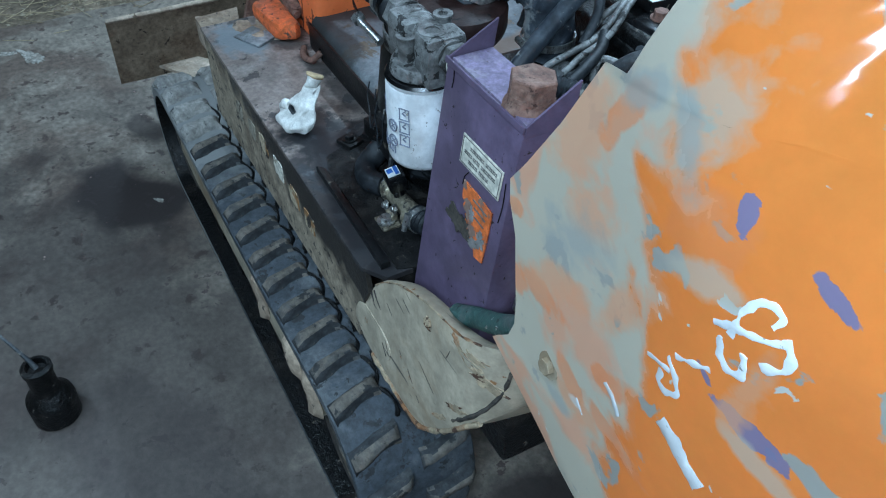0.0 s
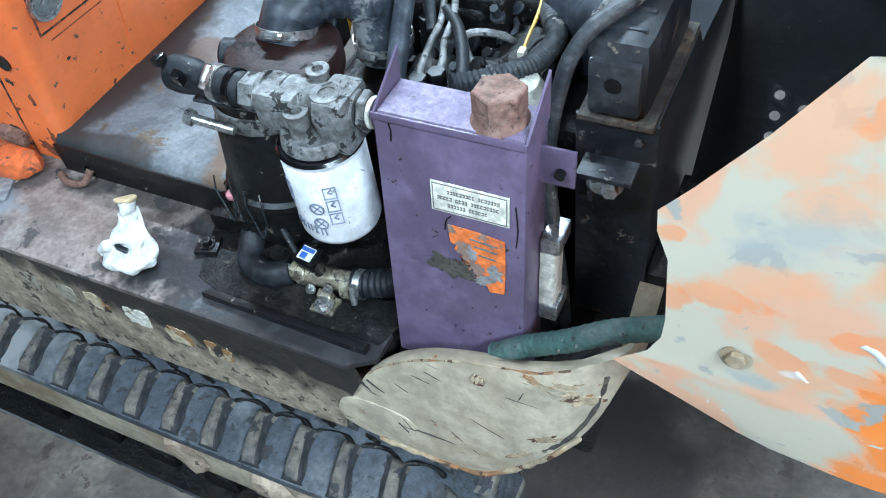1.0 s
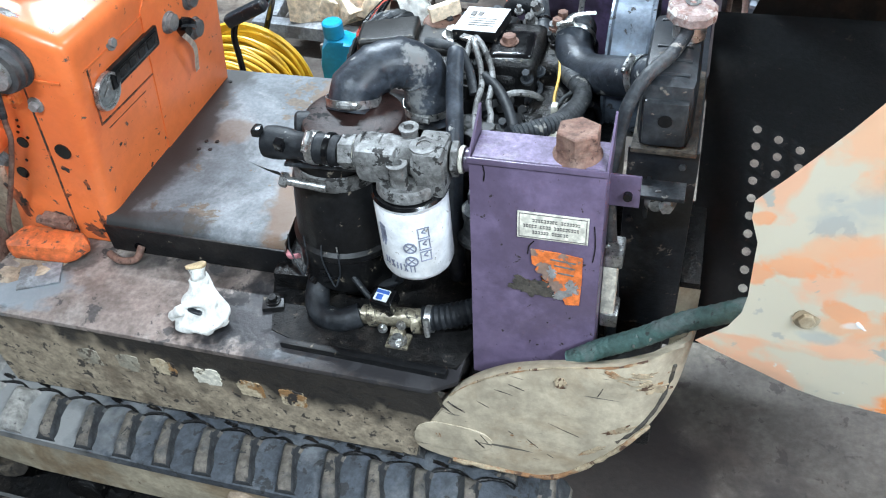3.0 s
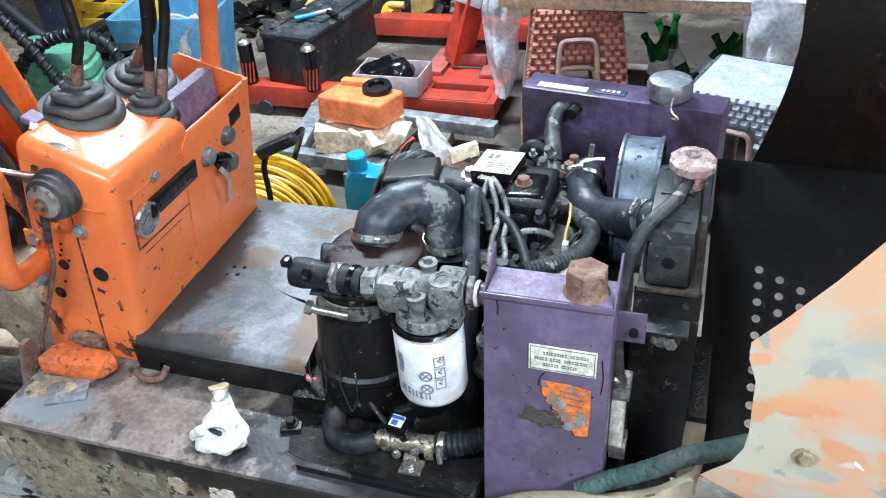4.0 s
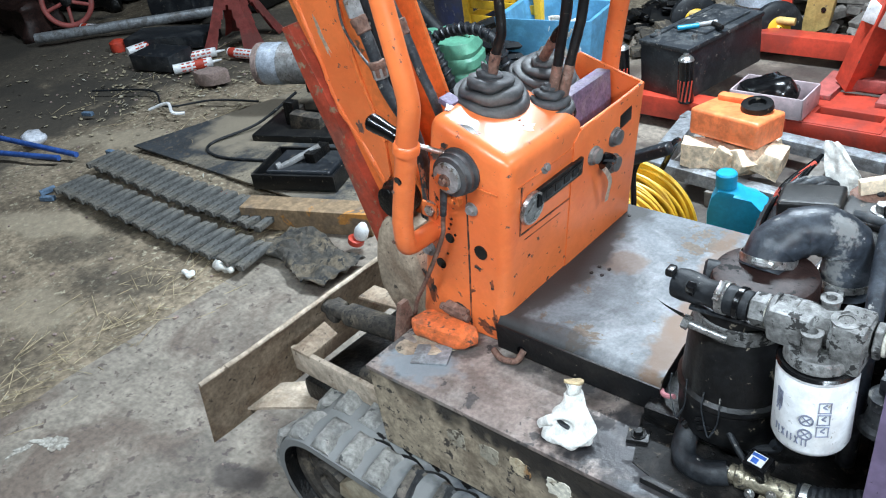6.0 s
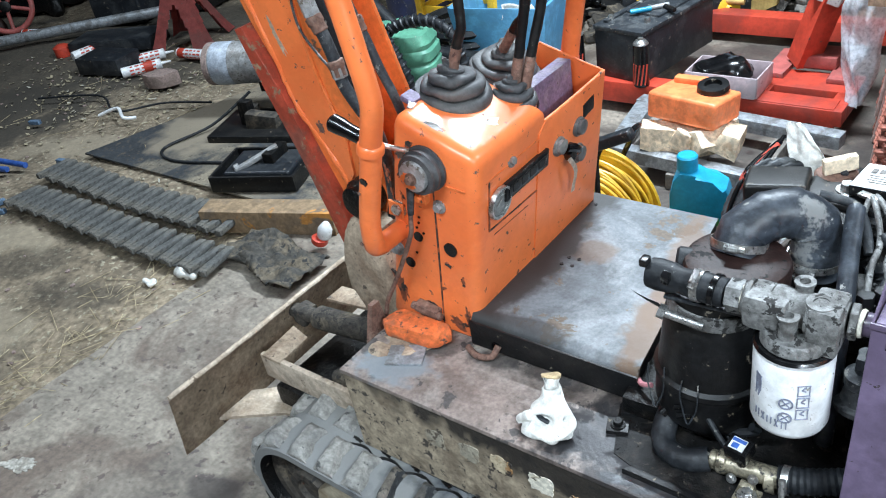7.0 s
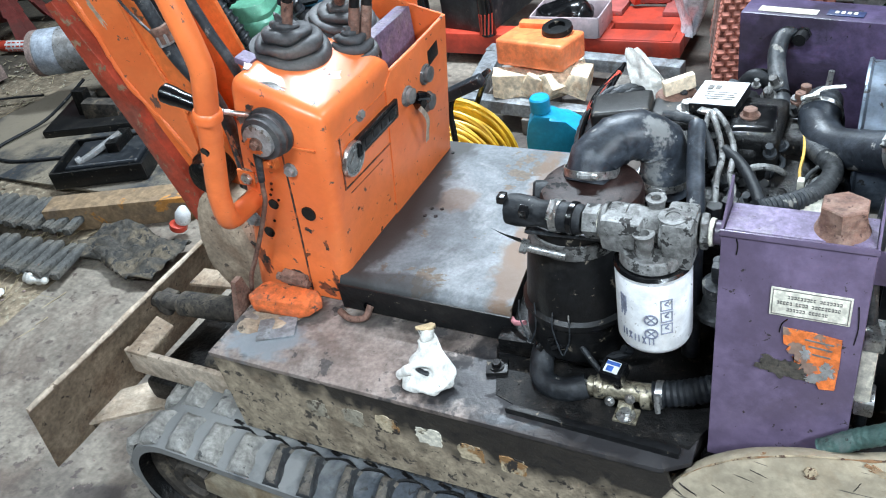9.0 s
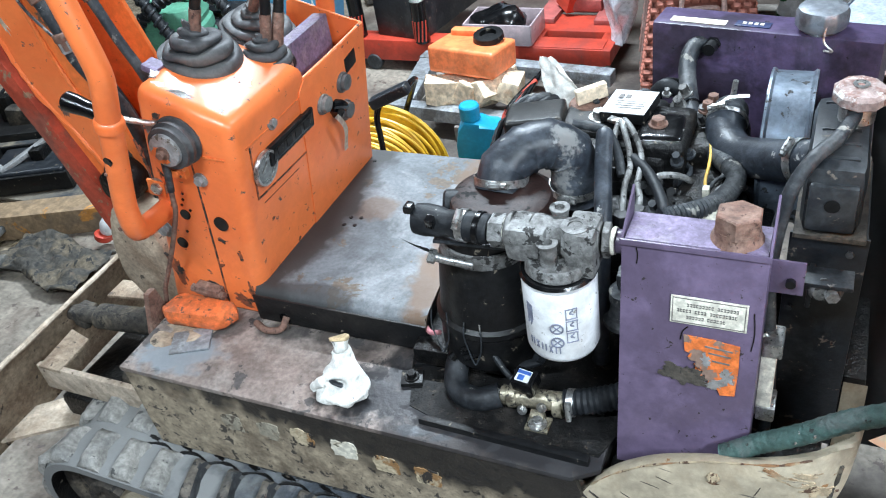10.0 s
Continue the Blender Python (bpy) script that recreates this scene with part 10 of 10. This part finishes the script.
def far_clutter():
    t = thing("steel_drum", (-3.0, 2.9, 0), "navy blue steel drum with a pale printed band", "drum")
    bm = bm_new()
    lathe(bm, (-3.0, 2.9, 0), (0, 0, 1), [(0.27, 0), (0.28, 0.01), (0.28, 0.28), (0.29, 0.29), (0.28, 0.3), (0.28, 0.58), (0.29, 0.59), (0.28, 0.6), (0.28, 0.85), (0.27, 0.87)], 40)
    part("shell", bm, NAVY, t)
    for k in range(6):
        bm = bm_new()
        a = -2.2 + 0.14 * k
        box(bm, (-3.0 + 0.281 * math.cos(a), 2.9 + 0.281 * math.sin(a), 0.44), (0.004, 0.03, 0.05), 0, (0, 0, math.degrees(a)))
        part("writing_bar", bm, PALE, t)
    t = thing("yellow_crate", (-2.55, 2.65, 0), "yellow slatted plastic crate", "crate")
    for z in (0.06, 0.14, 0.22, 0.3, 0.38):
        for c, s in (((-2.5, 2.46, z), (0.46, 0.012, 0.045)), ((-2.5, 2.84, z), (0.46, 0.012, 0.045)), ((-2.73, 2.65, z), (0.012, 0.37, 0.045)), ((-2.27, 2.65, z), (0.012, 0.37, 0.045))):
            bm = bm_new()
            box(bm, c, s, 0.003)
            part("slat", bm, YELLOW, t)
    for x in (-2.73, -2.27):
        for y in (2.46, 2.84):
            bm = bm_new()
            box(bm, (x, y, 0.21), (0.04, 0.04, 0.42), 0.004)
            part("post", bm, YELLOW, t)
    bm = bm_new()
    hose(bm, [(-2.72, 2.38, 0.5), (-2.6, 2.42, 0.47), (-2.48, 2.5, 0.52)], 0.06, 14, 5)
    solid("orange_motor", bm, ORANGE_WORN, (-2.6, 2.43, 0.4), "dirty orange motor housing on the crate", "motor")
    heap = random.Random(3)
    for k, (x, y, r, m) in enumerate(((-1.75, 2.95, 0.26, GRIME), (-1.6, 3.3, 0.3, GREY_PLANK), (-2.0, 3.2, 0.3, BLACK_STEEL), (-1.02, 3.35, 0.3, GREY_PLANK))):
        bm = bm_new()
        for n in range(46):
            a, q = heap.uniform(0, 6.28), r * heap.random() ** 0.6
            h = max(0.0, 0.14 * (1 - q / r)) * heap.random()
            c = (heap.uniform(0.05, 0.17), heap.uniform(0.03, 0.1), heap.uniform(0.008, 0.04))
            box(bm, (x + q * math.cos(a), y + q * math.sin(a), 0.03 + h), c, 0.003, (heap.uniform(-25, 25), heap.uniform(-25, 25), heap.uniform(0, 180)), 1)
        for w in bm.verts:
            w.co.z = max(w.co.z, 0.001)
        solid("scrap_heap", bm, m, (x, y, 0), "grey and black broken scraps heaped on the floor", "scrap", "scrap heaps", "stuff")
    rot_box("red_can", (-1.42, 3.2, 0.16), (0.18, 0.16, 0.32), 20, RED, "red metal can on the floor", "can", 0.02)
    # pile of grey planks
    for k in range(7):
        rot_box("plank", (-0.85 + 0.05 * (k % 3), 3.6 + 0.1 * (k % 2), 0.03 + 0.042 * k), (1.5, 0.14, 0.036), 4 * (k % 3) - 6, GREY_PLANK, "weathered grey plank in a low stack", "plank", 0.003, group="stacked planks")
    bm = bm_new()
    sheet(bm, lambda u, v: (-1.0 + 0.75 * u, 3.1 + 0.3 * v, 0.03 + 0.05 * noise.noise(V((u * 3, v * 3, 7)))), 14, 8, 0.004)
    solid("cardboard", bm, PLANK, (-0.6, 3.2, 0), "crumpled brown cardboard on the floor", "cardboard", angle=180)
    # far left: a worn engine and dark boxes, pipe, blue bars
    for x, y, w, h, k in ((-6.5, 1.75, 0.5, 0.22, 0), (-6.6, 2.4, 0.6, 0.3, 1), (-5.7, 2.7, 0.5, 0.26, 2), (-7.2, 2.0, 0.6, 0.35, 3)):
        bm = bm_new()
        box(bm, (x, y, h * 0.5), (w, w * 0.6, h), 0.03, (0, 0, 20 * k), 3)
        bmesh.ops.subdivide_edges(bm, edges=[q for q in bm.edges if q.calc_length() > 0.1], cuts=3, use_grid_fill=True)
        roughen(bm, 0.09, 6, k * 2.0)
        solid("scrap_part", bm, (BROWN, BLACK_GREASY, BLACK_STEEL, BROWN)[k], (x, y, 0), "dark greasy machine part lying on the dirt", "scrap", "scrap machine parts")
    rot_box("tool_case", (-5.2, 2.75, 0.14), (0.7, 0.35, 0.28), 12, BLACK_STEEL, "black tool case on the dirt", "case", 0.02)
    rot_box("tool_case", (-4.1, 2.85, 0.12), (0.4, 0.4, 0.24), -8, NAVY, "dark blue tool case on the dirt", "case", 0.02)
    rot_box("black_box", (-4.58, 1.68, 0.05), (0.34, 0.2, 0.1), 12, DUSTY_BLACK, "flat black box lying on the dirt", "box", 0.01, group="black boxes")
    rot_box("black_box", (-4.92, 1.98, 0.04), (0.6, 0.24, 0.08), 25, DUSTY_BLACK, "flat black box lying on the dirt", "box", 0.01, group="black boxes")
    bm = bm_new()
    lathe(bm, (-5.21, 1.74, 0.0), (0, 0, 1), [(0.055, 0), (0.06, 0.01), (0.055, 0.06), (0.03, 0.075), (0.01, 0.078)], 22)
    solid("red_bowl", roughen(bm, 0.006, 20), RED, (-5.21, 1.74, 0), "small bright red plastic bowl upturned on the dirt", "bowl")
    bm = bm_new()
    cyl(bm, (-6.0, 1.55, 0.06), (-4.95, 2.42, 0.08), 0.035, n=18)
    solid("steel_pipe", bm, ALU, (-5.5, 2.0, 0.02), "grey steel pipe lying on the dirt", "pipe")
    for a, b in (((-4.5, 0.52, 0.06), (-3.78, 0.66, 0.03)), ((-4.6, 0.36, 0.03), (-3.85, 0.6, 0.025))):
        bm = bm_new()
        cyl(bm, a, b, 0.014, n=12)
        solid("blue_bar", bm, BLUE_PAINT, (a[0], a[1], 0), "thin blue painted steel bar on the dirt", "bar", "blue bars")
    bm = bm_new()
    bmesh.ops.create_icosphere(bm, subdivisions=3, radius=1.0, matrix=Matrix.Translation((-4.25, 0.66, 0.03)) @ Matrix.Diagonal((0.09, 0.06, 0.03, 1)))
    roughen(bm, 0.03, 20)
    solid("clear_film_scrap", bm, FILM, (-4.25, 0.66, 0), "scrap of clear plastic film on the dirt", "film scrap", angle=180)
    for x, y, a in ((-3.5, 0.36, 30), (-3.58, 0.4, 80), (-3.66, 0.78, 10), (-4.3, 1.0, 20)):
        rot_box("blue_offcut", (x, y, 0.012), (0.07, 0.025, 0.022), a, mat("grey_blue_plastic", (0.1, 0.16, 0.24), None, 0, 9, None, 0, 0, 0.6) if "grey_blue_plastic" not in MATS else MATS["grey_blue_plastic"], "small grey-blue plastic offcut on the dirt", "offcut", 0.004, group="blue offcuts")
    bm = bm_new()
    hose(bm, [(-4.6, 1.2, 0.02), (-4.2, 1.35, 0.025), (-3.9, 1.25, 0.02), (-3.7, 1.42, 0.02), (-3.4, 1.5, 0.03)], 0.006, 8, 8)
    solid("power_lead", bm, RUBBER, (-4.0, 1.3, 0), "thin black lead trailing over the dirt", "cable")
    bm = bm_new()
    hose(bm, [(-3.95, 1.18, 0.02), (-3.85, 1.24, 0.05), (-3.75, 1.2, 0.03), (-3.7, 1.24, 0.02)], 0.009, 8, 6)
    solid("white_strap", bm, WHITE, (-3.85, 1.2, 0), "white plastic strap on the dirt", "strap")
    for x, y, z, s in ((-2.24, 0.42, 0.02, 0.05), (-2.34, 0.33, 0.012, 0.03)):
        bm = bm_new()
        bmesh.ops.create_icosphere(bm, subdivisions=3, radius=1.0, matrix=Matrix.Translation((x, y, z)) @ Matrix.Diagonal((s, s * 0.6, s * 0.35, 1)))
        roughen(bm, s * 0.5, 40)
        solid("paper_scrap", bm, COTTON, (x, y, 0), "crumpled white paper scrap on the floor", "paper", "paper scraps", angle=180)
    t = thing("bottle_scrap", (-1.88, 0.77, 0.035), "small white and red bottle beside the timber", "bottle")
    bm = bm_new()
    lathe(bm, (-1.88, 0.77, 0.055), (0.3, 0.2, 1), [(0.022, 0), (0.026, 0.008), (0.026, 0.035), (0.016, 0.055), (0.01, 0.062)], 18)
    part("body", bm, WHITE, t)
    bm = bm_new()
    lathe(bm, (-1.895, 0.755, 0.035), (0.3, 0.2, 1), [(0.026, 0), (0.03, 0.006), (0.03, 0.022), (0.02, 0.026)], 16)
    part("cap", bm, RED, t, "red cap")


def engine_junk():
    """Rags and scraps lying behind the engine."""
    for k, (x, y, z, r, m) in enumerate(((-0.42, 0.95, 0.1, 0.12, RUBBER_SCRAP), (-0.55, 1.12, 0.09, 0.11, BLACK_STEEL), (-0.3, 1.1, 0.1, 0.12, RUBBER_SCRAP))):
        bm = bm_new()
        bmesh.ops.create_icosphere(bm, subdivisions=4, radius=1.0, matrix=Matrix.Translation((x, y, z)) @ Matrix.Diagonal((r * 1.3, r, r * 0.8, 1)))
        roughen(bm, 0.06, 14, k * 4.0)
        for w in bm.verts:
            w.co.z = max(w.co.z, 0.001)
        solid("rag_heap", bm, m, (x, y, 0), "dirty dark rags heaped on the floor", "rags", "rag heaps", angle=180)
    bm = bm_new()
    sheet(bm, lambda u, v: (-0.52 + 0.16 * u + 0.03 * v, 1.36 + 0.1 * v, 0.001 + 0.16 * u + 0.03 * abs(math.sin(v * 4 + u * 3))), 10, 10, 0.001)
    solid("paper_sheet", bm, WHITE, (-0.45, 1.4, 0), "crumpled white paper on the floor", "paper", angle=180)


engine_junk()


def timber():
    bm = bm_new()
    a, b = V((-2.45, 0.7, 0.048)), V((-1.93, 0.9, 0.048))
    d = b - a
    box(bm, (a + b) / 2, (d.length, 0.1, 0.095), 0.006, (0, 0, math.degrees(math.atan2(d.y, d.x))))
    solid("timber", bm, PLANK, ((a.x + b.x) / 2, (a.y + b.y) / 2, 0), "square weathered timber with an orange stain", "timber")


def paver(x, y, a):
    bm = bm_new()
    poly = [(0.1 * math.cos(k * math.pi / 12) * (1 + 0.12 * math.cos(k * math.pi / 2)), 0.055 * math.sin(k * math.pi / 12) * (1 + 0.1 * math.cos(k * math.pi / 3))) for k in range(24)]
    prism(bm, poly, "z", 0, 0.075, 0.006)
    bmesh.ops.transform(bm, matrix=pose(x, y, 0, 0, 0, a), verts=bm.verts)
    solid("paver", bm, PAVER, (x, y, 0), "wavy pinkish-grey concrete paver", "paver")


def impact_gun():
    """The dark tool standing on the slab by the track."""
    t = thing("grease_gun", (-0.46, -0.575, 0), "small dark oil can with a thin spout on the floor", "oil can")
    c = V((-0.46, -0.575, 0))
    bm = bm_new()
    lathe(bm, c, (0, 0, 1), [(0.042, 0), (0.046, 0.004), (0.047, 0.05), (0.045, 0.06), (0.03, 0.075), (0.026, 0.085), (0.026, 0.13), (0.029, 0.134), (0.029, 0.145), (0.02, 0.147), (0.018, 0.135)], 28)
    part("body", bm, BLACK_GREASY, t)
    bm = bm_new()
    hose(bm, [c + V((0, 0, 0.14)), c + V((-0.02, -0.015, 0.17)), c + V((-0.06, -0.045, 0.21))], 0.006, 8, 5, taper=0.4)
    part("spout", bm, DUSTY_HOSE, t, "thin grey spout")


cable_reel()
oil_bottle()
rail_frame()
firewood()
orange_can()
steel_base()
battery()
for x, y in ((-1.61, 2.115), (-1.305, 2.085)):
    spray_can(x, y, 0.135)
tray_of_parts()
stool(-0.232, 2.1, 0.0, 13, 1, 0.139, 0.19)
stool(-0.232, 2.1, 0.1, 13, 0, 0.139, 0.19)
table_board()
plastic_bag(-0.53, 2.2, 0.64, 0.52, 0.075, 3.0)
plastic_bag(0.42, 1.98, 0.72, 0.45, 0.09, 8.0)
for k in range(8):
    green_bottle(0.02 + 0.085 * (k % 5) + 0.03 * (k // 5), 2.5 + 0.1 * (k // 5), 0.065, (10, -32, 38, 20, -28)[k % 5], 70 + 25 * (k % 3))
rot_box("bottle_crate", (0.12, 2.56, 0.03), (0.5, 0.3, 0.06), 3, GREY_PLANK, "low grey board under the green bottles", "board")
stool(0.37, 1.71, 0.0, -17.5, 0, 0.146, 0.182, PALE_DARK, PALE, "pale blue-white plastic stool with a woven-pattern side", "")
yellow_cart()
jack_stand()
for row in ((-4.43, 1.83, 51, 1), (-4.29, 1.7, 55, 0), (-4.14, 1.965, 7, 1), (-5.0, 1.8, 82, 0), (-5.86, 1.91, 13, 1)):
    cartridge(*row)
bm = bm_new()
prism(bm, [(-3.6, 0.87), (-2.15, 0.9), (-2.0, 1.75), (-3.3, 1.78)], "z", 0.012, 0.022, 0.002)
solid("black_sheet", bm, SAND, (-2.8, 1.3, 0), "sand-dusted black sheet laid on the dirt", "sheet")
chop_saw()
parts_tray()
spare_track()
bluebin()
hose_coil()
green_drum()
far_clutter()
timber()
paver(-3.98, 1.62, 30)
impact_gun()


def hand_wheel(x, y):
    """Red spoked rim leaning on the scrap."""
    t = thing("spoked_wheel", (x, y, 0), "dull red spoked steel wheel leaning on scrap", "wheel")
    c, ax = V((x, y, 0.2)), V((0.75, -0.6, 0.25)).normalized()
    u, v, d = frame_axes(ax)
    bm = bm_new()
    hose(bm, [c + (u * math.cos(a) + v * math.sin(a)) * 0.175 for a in [q * math.pi / 12 for q in range(25)]], 0.02, 10, 2)
    part("rim", bm, RED_FADED, t)
    for k in range(5):
        a = 2 * math.pi * k / 5 + 0.3
        bm = bm_new()
        cyl(bm, c, c + (u * math.cos(a) + v * math.sin(a)) * 0.17, 0.014, n=10)
        part("spoke", bm, RED_FADED, t)
    bm = bm_new()
    lathe(bm, c - ax * 0.03, ax, [(0.03, 0), (0.04, 0.005), (0.04, 0.055), (0.03, 0.06)], 18)
    part("hub", bm, BLACK_GREASY, t)


def plastic_bin():
    t = thing("black_bin", (-5.4, 2.42, 0), "dark blue-black plastic bin standing on the dirt", "bin")
    bm = bm_new()
    box(bm, (-5.4, 2.42, 0.17), (0.42, 0.3, 0.34), 0.02, (0, 0, 18), 3)
    part("body", bm, DUSTY_BLACK, t)
    bm = bm_new()
    box(bm, (-5.4, 2.42, 0.345), (0.46, 0.34, 0.03), 0.01, (0, 0, 18), 2)
    part("rim", bm, DUSTY_BLACK, t)


def litter():
    bm = bm_new()
    for k in range(900):
        if k % 3:
            x, y = -4.2 + rng.gauss(0, 0.55), 1.55 + rng.gauss(0, 0.28)
        else:
            x, y = rng.uniform(-5.6, -2.7), rng.uniform(0.7, 2.4)
        z, a, s = ground_height(x, y) + 0.006, rng.uniform(0, 6.28), rng.uniform(0.006, 0.02)
        ca, sa = math.cos(a) * s, math.sin(a) * s
        q = rng.uniform(0.3, 0.7)
        up = rng.uniform(0.002, 0.012)
        bm.faces.new([bm.verts.new(p) for p in ((x - ca, y - sa, z), (x + sa * q, y - ca * q, z + up * 0.5), (x + ca, y + sa, z + up), (x - sa * q, y + ca * q, z + 0.003))])
    solid("leaf_litter", bm, LITTER, (0, 0, 0), "dry leaf and bark litter strewn over the dirt", "litter", kind="stuff", angle=180)


hand_wheel(-6.15, 1.92)
plastic_bin()
litter()
